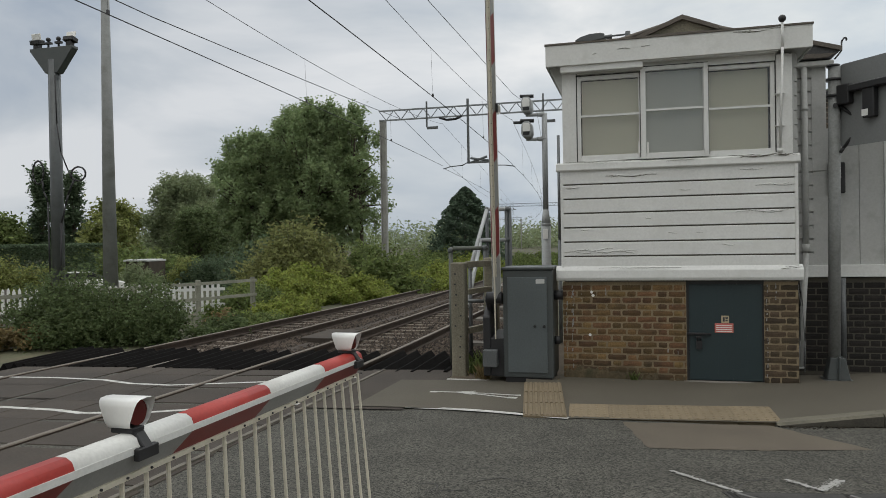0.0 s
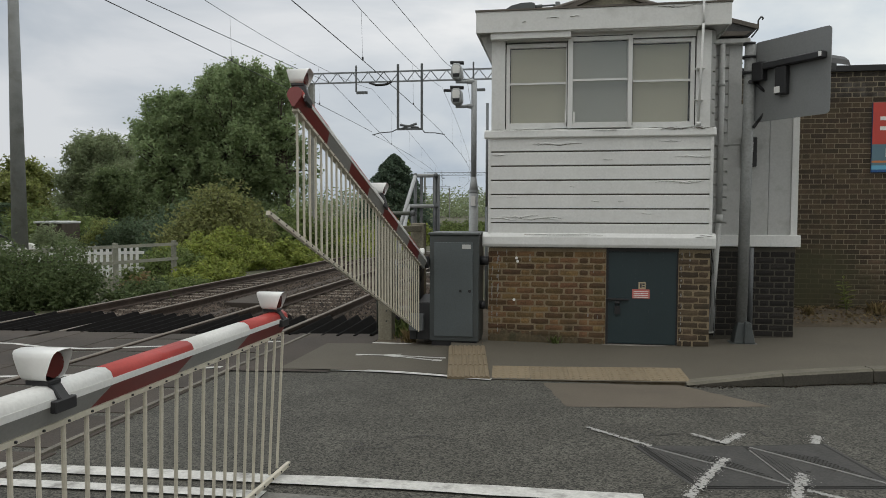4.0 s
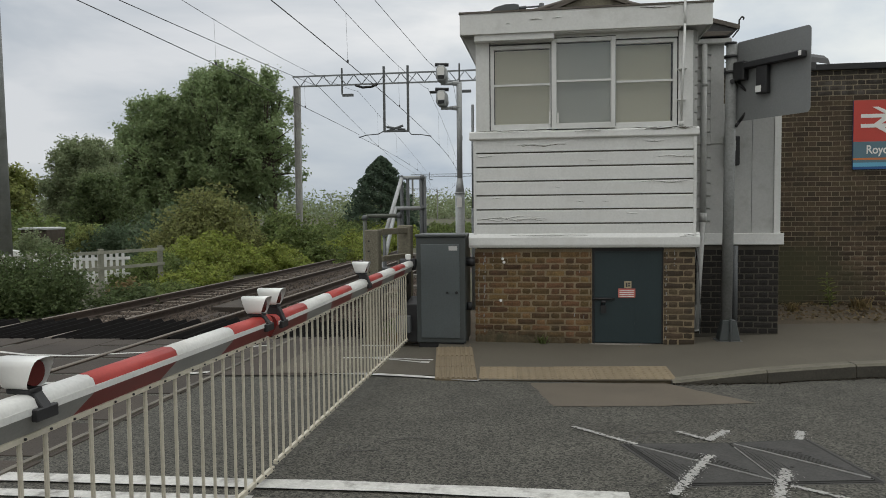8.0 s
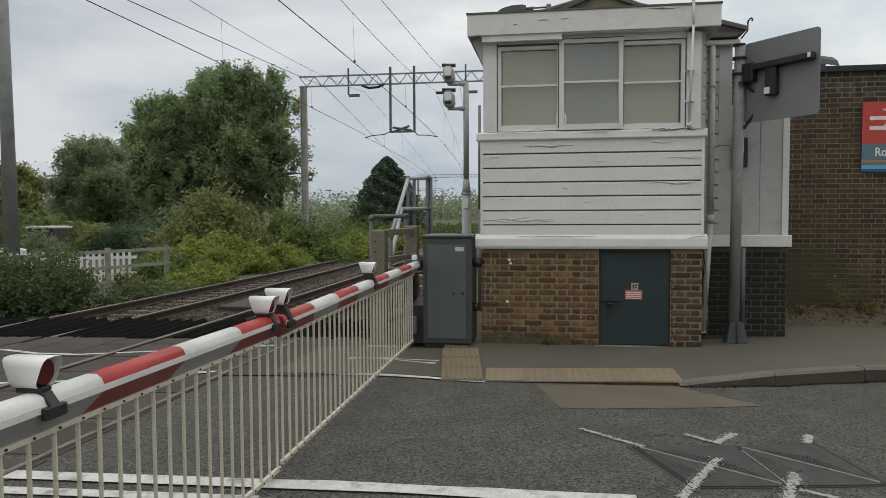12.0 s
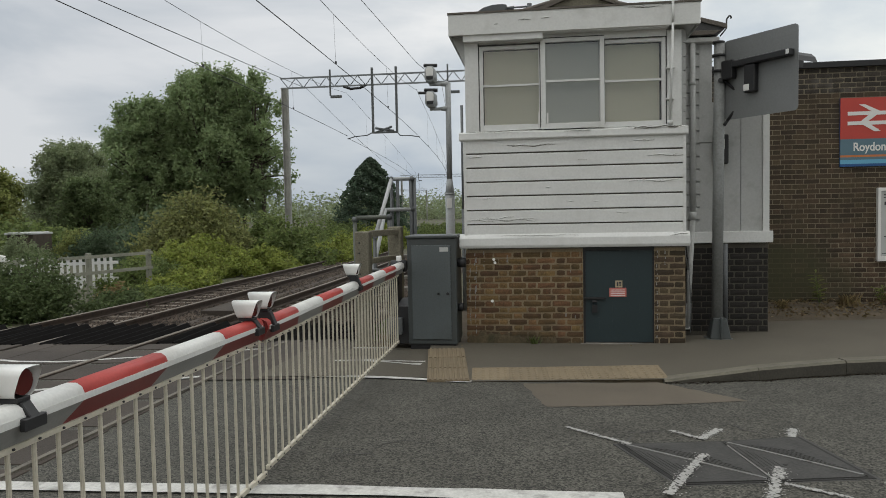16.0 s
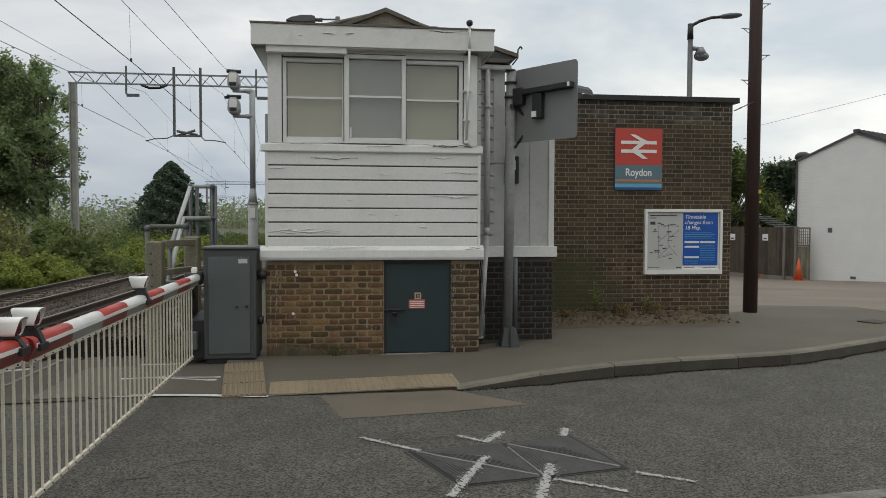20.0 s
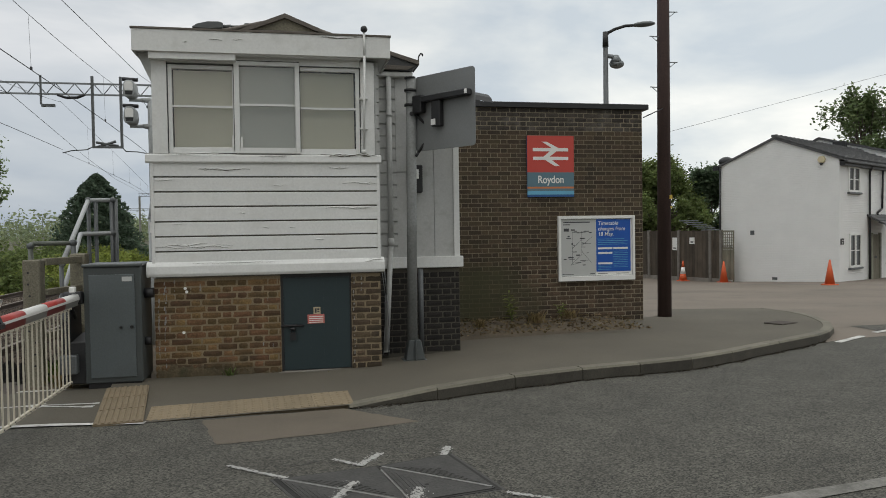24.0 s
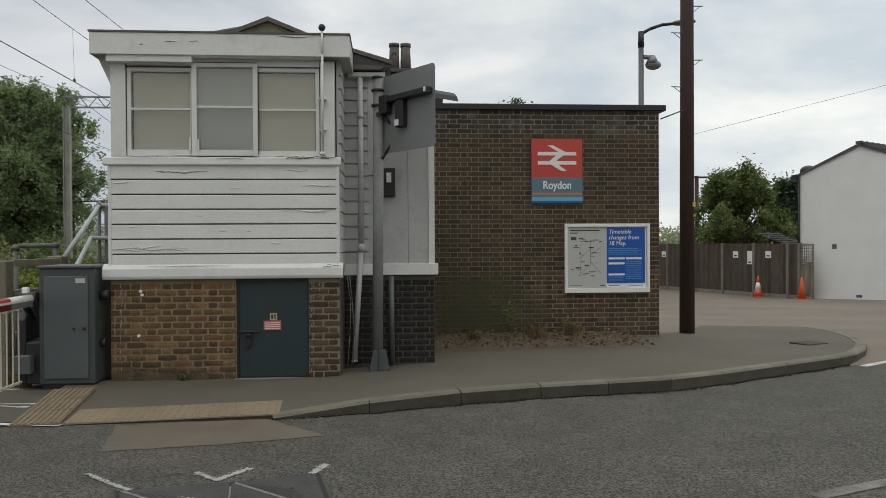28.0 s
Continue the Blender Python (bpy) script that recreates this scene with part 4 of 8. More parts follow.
drips = bmesh.new()
rng = random.Random(31)
for x, z0, z1 in ((0.07, 0.25, 0.9), (0.135, 0.1, 1.08), (0.15, 0.55, 1.0), (0.24, 0.9, 1.06), (1.26, 0.82, 0.87), (1.2, 0.3, 0.36), (1.3, 0.28, 0.33), (0.52, 0.95, 1.0), (2.24, 0.05, 1.1), (2.33, 0.9, 1.08)):
    z = z0
    while z < z1:
        h = rng.uniform(0.012, 0.05)
        w = rng.uniform(0.002, 0.008)
        cx = x + rng.uniform(-0.006, 0.006)
        quad(drips, (cx - w, -0.0085, z), (cx + w * 0.8, -0.0085, z), (cx + w, -0.0085, z + h), (cx - w * 0.6, -0.0085, z + h))
        z += h + rng.choice((0.004, 0.01, 0.03, 0.07))
tagged(part("paint_run", drips, SHADE_RUN_GREY, gate_box, "old white paint runs on the brick"), kind="stuff")

# Boarded middle.
# Dark wood core deepens the shade in the grooves between the boards.
boxes("frame_core", BARE_WOOD, gate_box, (0.05, 2.53, 0.003, 3.4, 1.10, 2.40), label="dark timber core that deepens the groove shade")
for i in range(7):
    z0 = 1.240 + 0.1665 * i
    bm = bmesh.new()
    prism(bm, [(0.0, z0), (-0.029, z0), (-0.031, z0 + 0.004), (-0.029, z0 + 0.145), (-0.023, z0 + 0.150), (0.0, z0 + 0.152)], 0.045, 2.535, "x")
    part("weatherboard", bm, WHITE_OLD, gate_box)
for x0, x1 in ((0.02, 0.052), (2.528, 2.56)):
    each("corner_board", WHITE_OLD, gate_box, (x0, x1, -0.04, 0.08, 1.25, 2.40))
bm = bmesh.new()
prism(bm, [(0.02, 1.115), (-0.062, 1.118), (-0.075, 1.15), (-0.07, 1.235), (-0.028, 1.285), (0.02, 1.29)], -0.04, 2.60, "x")
part("skirt_board", bm, WHITE_OLD, gate_box, "thick weathered white skirt board with chipped edge", bevel=0.004)
bm = bmesh.new()
prism(bm, [(0.0, 2.385), (-0.05, 2.385), (-0.062, 2.40), (-0.055, 2.47), (0.0, 2.49)], -0.025, 2.585, "x")
part("sill_board", bm, WHITE_OLD, gate_box, "white sill board with flaking paint", bevel=0.003)
# Flakes where the paint has lifted: bare wood in the cracks, curled edges of paint round them.
# centre x, centre z, width, height, share of bare wood
FLAKES = [(0.82, 2.312, 0.57, 0.026, 1.0), (2.09, 2.33, 0.24, 0.016, 0.3), (0.16, 2.19, 0.18, 0.014, 0.5), (2.33, 2.155, 0.40, 0.03, 0.25), (1.0, 1.82, 0.06, 0.014, 0.4), (2.2, 1.87, 0.54, 0.034, 0.2), (1.26, 1.652, 0.085, 0.014, 0.4), (1.55, 1.65, 0.065, 0.01, 0.4), (0.47, 1.455, 0.83, 0.04, 0.25), (1.85, 1.51, 0.13, 0.016, 0.3), (0.3, 1.70, 0.1, 0.01, 0.3), (1.4, 2.13, 0.1, 0.008, 0.3),
          (2.2, 2.476, 0.70, 0.034, 1.0), (0.48, 2.484, 0.80, 0.012, 0.8), (1.35, 2.46, 0.3, 0.01, 0.5), (2.5, 1.262, 0.16, 0.02, 1.0), (2.42, 1.245, 0.1, 0.012, 1.0), (0.9, 1.262, 0.9, 0.008, 0.5),
          (0.44, 3.69, 0.05, 0.012, 0.9), (0.76, 3.725, 0.14, 0.016, 0.8), (1.0, 3.735, 0.1, 0.012, 0.7), (2.08, 3.795, 0.34, 0.022, 1.0), (2.36, 3.81, 0.16, 0.014, 1.0), (0.3, 3.56, 0.08, 0.01, 0.8)]
flake, curl = bmesh.new(), bmesh.new()
rng = random.Random(71)
for cx, cz, w, h, bare in FLAKES:
    y = -0.167 if cz > 3.58 else (-0.064 if 2.43 < cz < 2.6 else (-0.072 if cz < 1.29 else -0.032))
    for crack in range(1 + int(w / 0.22)):
        length = w if crack == 0 else w * rng.uniform(0.25, 0.5)
        x0 = cx - w / 2 + (0 if crack == 0 else rng.uniform(0, w - length))
        zc = cz + (0 if crack == 0 else rng.uniform(-0.5, 0.5) * h)
        steps = max(4, int(length / 0.018))
        ph = rng.uniform(0, 6)
        last = old = None
        for k in range(steps + 1):
            u = k / steps
            x = x0 + length * u
            z = zc + 0.3 * h * math.sin(ph + 3.2 * u + 9 * x) + rng.uniform(-0.1, 0.1) * h
            env = math.sin(math.pi * (0.06 + 0.88 * u))
            open_h = h * bare * 0.45 * env * rng.uniform(0.2, 1.0)
            pair = [flake.verts.new((x, y - 0.0015, z - open_h / 2)), flake.verts.new((x, y - 0.0015, z + open_h / 2 + 0.001))]
            lip = [curl.verts.new((x, y - 0.0005, z + open_h / 2 + 0.012 * env)), curl.verts.new((x, y - 0.002 - 0.008 * env * rng.uniform(0.4, 1), z + open_h / 2 + 0.004)), curl.verts.new((x, y - 0.0005, z + open_h / 2 - 0.001))]
            if last:
                flake.faces.new((last[0], pair[0], pair[1], last[1]))
                curl.faces.new((old[0], lip[0], lip[1], old[1]))
                curl.faces.new((old[1], lip[1], lip[2], old[2]))
            last, old = pair, lip
tagged(part("paint_flake", flake, BARE_WOOD, gate_box, "bare wood showing through flaking paint"), kind="stuff")
tagged(part("paint_curl", curl, WHITE_OLD, gate_box, "curled edges of lifting white paint"), kind="stuff")

# Glazed top.
boxes("corner_post", WHITE, gate_box, (0.055, 0.214, -0.03, 0.12, 2.47, 3.56), label="broad white corner board", bevel=0.003)
boxes("corner_post", WHITE, gate_box, (2.357, 2.515, -0.03, 0.12, 2.47, 3.56), label="broad white corner board", bevel=0.003)
boxes("top_rail", WHITE, gate_box, (0.23, 2.35, -0.022, 0.10, 3.50, 3.62))
boxes("back_core", BLIND_GREY, gate_box, (0.25, 2.33, 0.16, 0.2, 2.40, 3.6))
each("side_core", WHITE, gate_box, (0.06, 0.2, 0.1, 3.4, 2.40, 3.62), (2.37, 2.51, 0.1, 3.4, 2.40, 3.62))
# Three sliding sashes of two panes each: x range, plane, top, bottom, blind.
SASHES = [(0.225, 0.975, 0.012, 3.48, 2.50, BLIND, 0.042, 0.062), (0.935, 1.66, -0.026, 3.53, 2.495, BLIND_GREY, 0.058, 0.05), (1.60, 2.345, 0.014, 3.49, 2.49, BLIND, 0.055, 0.045)]
for x0, x1, y, z1, z0, blind, sl, sr in SASHES:
    w = boxes("sash_window", WHITE, gate_box, (x0, x0 + sl, y - 0.02, y + 0.02, z0, z1), (x1 - sr, x1, y - 0.02, y + 0.02, z0, z1), (x0 + sl, x1 - sr, y - 0.02, y + 0.02, z1 - 0.045, z1), (x0 + sl, x1 - sr, y - 0.02, y + 0.02, z0, z0 + 0.065), label="white wooden sash of two panes", bevel=0.003)
    zm = (z0 + z1) / 2 + 0.03
    boxes("glazing_bar", WHITE, w, (x0 + 0.035, x1 - 0.035, y - 0.018, y + 0.014, zm - 0.012, zm + 0.012))
    for a, b in ((z0 + 0.07, zm - 0.012), (zm + 0.012, z1 - 0.05)):
        bm = bmesh.new()
        box(bm, x0 + 0.035, x1 - 0.035, y - 0.001, y + 0.003, a, b)
        part("pane", bm, GLASS, w).visible_shadow = False
    boxes("roller_blind", blind, w, (x0 + 0.05, x1 - 0.06, y + 0.05, y + 0.056, z0 + 0.06, z1 - 0.05))
    boxes("dark_gap", DARK, w, (x0 + 0.03, x1 - 0.03, y + 0.07, y + 0.075, z0, z1))
# Dark strips stand in for the shade in the gaps round the sashes.
each("gap_shade_strip", DARK, gate_box, (0.214, 0.2245, 0.0, 0.03, 2.49, 3.5), (0.9755, 0.983, -0.004, 0.0, 2.5, 2.95), (0.926, 0.9345, -0.02, -0.01, 2.52, 3.5), (2.3455, 2.3565, 0.0, 0.03, 2.49, 3.5), (1.661, 1.667, -0.012, -0.006, 2.52, 3.49), (0.225, 0.93, -0.024, -0.02, 3.481, 3.488), (0.97, 1.66, -0.04, -0.036, 3.532, 3.54), (1.66, 2.345, -0.024, -0.02, 3.491, 3.499), label="dark strip standing in for gap shade at a sash edge")
each("window_catch", SIGN_WHITE, gate_box, (0.905, 0.925, -0.03, -0.015, 2.56, 2.70), (1.0, 1.02, -0.055, -0.045, 2.56, 2.68))

# Fascia, soffit and roof.
boxes("fascia", WHITE, gate_box, (-0.115, 2.695, -0.165, -0.135, 3.585, 3.825), label="deep white fascia board with chipped paint", bevel=0.004)
each("fascia_strip", WHITE, gate_box, (0.05, 0.965, -0.14, -0.03, 3.515, 3.60), (0.965, 2.36, -0.14, -0.03, 3.575, 3.60))
# Side fascias, soffit and eaves carry their shade in the greyer white.
each("side_fascia", GREY_AND_SHADED, gate_box, (-0.115, -0.09, -0.135, 3.6, 3.585, 3.80), (2.67, 2.695, -0.135, 3.6, 3.585, 3.82))
boxes("soffit", GREY_AND_SHADED, gate_box, (-0.1, 2.68, -0.14, 3.6, 3.60, 3.63))
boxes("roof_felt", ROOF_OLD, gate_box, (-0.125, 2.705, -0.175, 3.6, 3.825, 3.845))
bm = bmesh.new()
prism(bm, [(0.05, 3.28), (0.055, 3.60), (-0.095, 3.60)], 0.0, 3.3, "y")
part("eaves_board", bm, GREY_AND_SHADED, gate_box)
bm = bmesh.new()
ridge_a, ridge_b = (1.5, 2.3, 4.68), (1.5, 3.3, 4.68)
low = [(-0.02, 0.9, 3.9), (2.66, 0.9, 3.9), (2.66, 4.6, 3.9), (-0.02, 4.6, 3.9)]
apex = bm.verts.new(ridge_a), bm.verts.new(ridge_b)
c = [bm.verts.new(p) for p in low]
for f in ((c[0], c[1], apex[0]), (c[1], c[2], apex[1], apex[0]), (c[2], c[3], apex[1]), (c[3], c[0], apex[0], apex[1])):
    bm.faces.new(f)
part("hipped_roof", bm, ROOF_OLD, gate_box, "low weathered hipped roof")
bm = bmesh.new()
tube(bm, (1.5, 2.28, 4.69), (1.5, 3.3, 4.69), 0.035, n=8)
tube(bm, (1.5, 2.28, 4.69), (-0.02, 0.88, 3.92), 0.028, n=6)
tube(bm, (1.5, 2.28, 4.69), (2.66, 0.88, 3.92), 0.028, n=6)
part("hip_tiles", bm, ROOF_OLD, gate_box)
bm = bmesh.new()
prism(bm, [(1.0, 4.33), (1.5, 4.53), (2.0, 4.33)], 1.74, 2.2, "y")
part("gablet_infill", bm, TIMBER, gate_box, "pale boarded gablet")
for s in (-1, 1):
    bm = bmesh.new()
    prism(bm, [(1.5, 4.53), (1.5, 4.59), (1.5 + s * 0.66, 4.325), (1.5 + s * 0.64, 4.28)], 1.69, 2.3, "y")
    part("gablet_board", bm, ROOF_OLD, gate_box)
# Vent pipe with a ball cap on the corner board.
bm = bmesh.new()
tube(bm, (2.382, -0.05, 2.52), (2.395, -0.19, 3.6), 0.014, n=8)
tube(bm, (2.395, -0.19, 3.6), (2.395, -0.19, 3.86), 0.014, n=8)
tube(bm, (2.382, -0.06, 2.50), (2.382, -0.06, 2.54), 0.03, n=8)
for z in (2.78, 3.12):
    box(bm, 2.34, 2.43, -0.05 - 0.13 * (z - 2.5), -0.03, z, z + 0.015)
vent = part("vent_pipe", bm, WHITE, gate_box, "thin white pipe with a round cap")
bm = bmesh.new()
bmesh.ops.create_uvsphere(bm, u_segments=12, v_segments=8, radius=0.04, matrix=pose(2.395, -0.19, 3.90))
part("round_cap", bm, DARK, vent, "dark round cap")
# A street lamp behind the box, whose flat head shows over the roof.
roof_lamp = base("street_lamp", 0.75, 6.0, 0.0, "grey street lamp behind the box with a long flat head", "street lamp", "street lamps")
LZ = 5.56
bm = bmesh.new()
tube(bm, (0, 0, 0), (0, 0, LZ + 0.05), 0.05, n=10)
part("column", bm, POST_GREY, roof_lamp)
bm = bmesh.new()
tube(bm, (0, 0, LZ), (-0.36, 0, LZ - 0.01), 0.018, n=8)
tube(bm, (-0.3, 0, LZ - 0.02), (-0.5, 0, LZ - 0.02), 0.045, 0.03, n=8)
part("bracket", bm, POST_GREY, roof_lamp)
bm = bmesh.new()
prism(bm, [(-0.44, -0.07), (-0.44, 0.03), (-0.52, 0.05), (-0.72, 0.04), (-0.9, 0.0), (-1.0, -0.06), (-1.0, -0.08), (-0.7, -0.09)], -0.1, 0.1, "y")
bm.transform(pose(0, 0, LZ))
part("lantern", bm, POST_GREY, roof_lamp, bevel=0.012)

# ---- the lean-to beside it ----
annex = base("lean_to", 2.56, 0.78, 0, "grey-white boarded lean-to on dark brick", "outbuilding")
boxes("base_core", MORTAR_DARK, annex, (0.0, 1.13, 0.0, 2.4, -0.2, 1.1))
each("panel", GREY_AND_SHADED, annex, (0.46, 0.80, -0.012, 0.1, 1.22, 2.84), (0.804, 1.06, -0.012, 0.1, 1.22, 2.84), label="smooth grey-white panel with a vertical joint", bevel=0.003)
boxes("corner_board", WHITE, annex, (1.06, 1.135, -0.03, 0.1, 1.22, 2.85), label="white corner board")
each("wall_core", GREY_AND_SHADED, annex, (0.0, 0.46, 0.05, 2.4, 1.1, 3.6), (0.46, 1.12, 0.05, 2.3, 1.1, 2.84))
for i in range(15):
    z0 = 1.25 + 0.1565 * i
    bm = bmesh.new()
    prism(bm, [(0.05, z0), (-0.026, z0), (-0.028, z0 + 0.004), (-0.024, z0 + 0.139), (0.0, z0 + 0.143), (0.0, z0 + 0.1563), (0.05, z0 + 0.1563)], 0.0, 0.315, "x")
    part("weatherboard", bm, GREY_AND_SHADED, annex)
each("trim_board", GREY_AND_SHADED, annex, (0.31, 0.46, -0.026, 0.06, 1.25, 2.345), (0.305, 0.46, -0.034, 0.06, 2.35, 3.56), bevel=0.003)
boxes("plinth_board", WHITE_OLD, annex, (0.0, 1.175, -0.05, 0.1, 1.11, 1.25), label="white plinth board", bevel=0.004)
boxes("gutter", GREY_AND_SHADED, annex, (0.06, 0.53, -0.12, 0.0, 3.55, 3.615), bevel=0.012)
bm = bmesh.new()
prism(bm, [(0.0, 3.63), (0.50, 3.63), (0.60, 3.715), (0.60, 3.735), (0.0, 3.90)], -0.13, 2.4, "y")
part("roof", bm, SLATE, annex, "dark slate lean-to roof")
bm = bmesh.new()
prism(bm, [(0.0, 3.885), (0.61, 3.70), (0.61, 3.755), (0.0, 3.935)], -0.155, -0.128, "y")
part("verge_board", bm, ROOF_OLD, annex, "weathered brown verge board", bevel=0.003)
bm = bmesh.new()
prism(bm, [(0.02, 3.635), (0.46, 3.635), (0.53, 3.68), (0.02, 3.70)], -0.148, -0.131, "y")
part("verge_board", bm, ROOF_OLD, annex, bevel=0.003)
bm = bmesh.new()
pipe(bm, [(0.53, -0.14, 3.61), (0.60, -0.14, 3.70), (0.605, -0.14, 3.81), (0.635, -0.14, 3.85), (0.66, -0.14, 3.835), (0.65, -0.14, 3.815)], 0.01, 6)
part("finial_hook", bm, DARK, annex)
# Side boarding of the box between the two fronts, its shade in the greyer white.
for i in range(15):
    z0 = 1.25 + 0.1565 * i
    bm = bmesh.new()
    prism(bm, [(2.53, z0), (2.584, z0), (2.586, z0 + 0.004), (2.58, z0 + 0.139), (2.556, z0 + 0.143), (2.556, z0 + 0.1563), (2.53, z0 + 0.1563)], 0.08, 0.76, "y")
    part("side_weatherboard", bm, GREY_AND_SHADED, gate_box)
boxes("side_brick_core", MORTAR_DARK, gate_box, (2.5, 2.556, 0.02, 0.76, -0.2, 1.12))
downpipe = base("downpipe", 2.78, 0.70, 0, "off-white plastic rainwater pipe leaning at its foot", "downpipe")
bm = bmesh.new()
tube(bm, (0, 0, 3.56), (0, 0, 1.45), 0.034, n=12)
tube(bm, (0, 0, 1.45), (-0.09, -0.06, 0.05), 0.034, n=12)
part("pipe", bm, GREY_AND_SHADED, downpipe)
for a, b in (((0, 0, 1.40), (0, 0, 1.50)), ((-0.088, -0.06, 0.05), (-0.09, -0.06, 0.07)), ((0, 0, 3.05), (0, 0, 3.09))):
    bm = bmesh.new()
    tube(bm, a, b, 0.042, n=12)
    part("collar", bm, GREY_AND_SHADED, downpipe)
wires = base("hanging_cable", 2.6, 0.4, 0, "thin grey cables hanging down beside the brick pier", "cable")
for k in range(2):
    bm = bmesh.new()
    pipe(bm, [(0.02 + 0.03 * k, 0.0, 1.12), (0.06 + 0.02 * k, 0.02, 0.8), (0.05 + 0.05 * k, 0.02, 0.4), (0.02 + 0.07 * k, 0.0, 0.05)], 0.006, 6)
    part("cable", bm, PLATE, wires)

# ---- road signal seen from behind ----
signal = base("road_signal", 3.0, 0.33, 0, "grey steel post carrying the back of a crossing signal", "traffic signal", turn=0)
bm = bmesh.new()
tube(bm, (-0.02, 0, 0.2), (0.012, 0, 3.46), 0.063, n=16)
part("post", bm, MAST, signal)
bm = bmesh.new()
prism(bm, [(-0.15, -0.12), (0.15, -0.12), (0.15, 0.12), (-0.15, 0.12)], -0.05, 0.0, "z")
v = box(bm, -0.12, 0.12, -0.1, 0.1, 0.0, 0.24)
for q in v:
    if q.co.z > 0.1:
        q.co.x *= 0.62
        q.co.y *= 0.7
box(bm, -0.012, 0.012, -0.13, -0.1, 0.0, 0.26)
part("foot", bm, CABINET, signal, "tapered dark cast foot", bevel=0.006)
for a, b, r in (((0, 0, 3.3), (0, 0, 3.33), 0.076), ((0, 0, 3.12), (0, 0, 3.15), 0.076), ((0, 0, 3.455), (0, 0, 3.48), 0.07), ((0, -0.07, 3.02), (0, -0.09, 3.02), 0.025)):
    bm = bmesh.new()
    tube(bm, a, b, r, n=16)
    part("clamp", bm, DARK, signal)
# Backboard: its plane runs from the post towards the road.
head_pose = pose(0.085, -0.02, 3.02, 0, 0, -53.6)
bm = bmesh.new()
W0, W1, H0, H1, R = -0.03, 0.92, -0.455, 0.455, 0.045
ring = []
for cx, cz, a0 in ((W1 - R, H1 - R, 0), (W0 + R, H1 - R, 90), (W0 + R, H0 + R, 180), (W1 - R, H0 + R, 270)):
    ring += [(cx + R * math.cos(radians(a0 + 22.5 * i)), cz + R * math.sin(radians(a0 + 22.5 * i))) for i in range(5)]
prism(bm, ring, -0.004, 0.004, "y")
bm.transform(head_pose)
board = part("backboard", bm, PLATE, signal, "rounded grey aluminium backboard")
bm = bmesh.new()
box(bm, 0.14, 0.88, -0.10, -0.006, 0.12, 0.195)
box(bm, 0.0, 0.15, -0.10, -0.006, 0.0, 0.215)
box(bm, 0.30, 0.44, -0.085, -0.006, -0.19, 0.12)
bm.transform(head_pose)
part("lamp_housing", bm, DARK, signal, "black lamp housing and bracket", bevel=0.01)
for lot in ((0.845, 0.877, -0.106, -0.099, 0.135, 0.185), (0.305, 0.375, -0.093, -0.085, -0.17, -0.10)):
    bm = bmesh.new()
    box(bm, *lot)
    bm.transform(head_pose)
    part("label_plate", bm, SIGN_WHITE, signal, "small white label")
for cx in (0.16, 0.74):
    bm = bmesh.new()
    for i in range(9):
        a0, a1 = radians(-20 + 27.5 * (i - 0) / 1.0 * 1.0), radians(-20 + 27.5 * (i + 1))
        if i > 7:
            continue
        p = [(cx + 0.14 * math.cos(a), 0.06 + 0.14 * math.sin(a)) for a in (a0, a1)]
        bm.faces.new([bm.verts.new((p[0][0], 0.01, p[0][1])), bm.verts.new((p[1][0], 0.01, p[1][1])), bm.verts.new((p[1][0], 0.38 if 0 < i < 6 else 0.15, p[1][1])), bm.verts.new((p[0][0], 0.38 if 0 < i < 6 else 0.15, p[0][1]))])
    bm.transform(head_pose)
    part("hood", bm, DARK, signal, "black lamp hood")
bm = bmesh.new()
pipe(bm, [Vector((0.05, -0.05, 3.02)), Vector((0.16, -0.1, 2.9)), Vector((0.18, -0.1, 2.7)), Vector((0.08, -0.06, 2.55)), Vector((0.05, -0.05, 2.5))], 0.018, 8)
part("cable", bm, DARK, signal)
side_box = base("junction_box", 3.035, 0.79, 2.08, "black phone box on the grey-white panel", "junction box")
boxes("body", DARK, side_box, (0.0, 0.17, -0.09, 0.025, 0.0, 0.36), bevel=0.012)
boxes("label_plate", SIGN_WHITE, side_box, (0.06, 0.12, -0.096, -0.089, 0.18, 0.30))
bm = bmesh.new()
pipe(bm, [(0.06, 0.0, 0.0), (0.05, 0.0, -0.2), (-0.02, 0.0, -0.5), (0.0, 0.0, -0.75), (0.0, 0.0, -1.0)], 0.012, 6)
part("cable", bm, PLATE, side_box)
bm = bmesh.new()
tube(bm, (3.15, 0.66, 0.0), (3.15, 0.66, 1.1), 0.035, n=10)
single("conduit", bm, POST_GREY, "grey vertical conduit against the dark brick", "conduit")

# ---- station wall with its sign and posters ----
wall = base("wall_station", 0, 3.08, 0, "tall brown brick wall with a dark coping", "wall", kind="structure")
boxes("wall_core", MORTAR_BROWN, wall, (3.0, 7.46, 0.0, 0.33, -0.2, 3.60))
boxes("coping", DARK, wall, (3.0, 7.56, -0.06, 0.4, 3.60, 3.69), bevel=0.006)
sign = base("station_sign", 5.79, 3.05, 2.63, "red, slate-blue and striped station name sign", "sign")
boxes("backing", DARKBLUE, sign, (-0.41, 0.41, 0.0, 0.03, -0.51, 0.51))
boxes("red_field", SIGN_RED, sign, (-0.41, 0.41, -0.006, 0.0, -0.10, 0.51))
boxes("name_field", SIGN_SLATE, sign, (-0.41, 0.41, -0.006, 0.0, -0.34, -0.10))
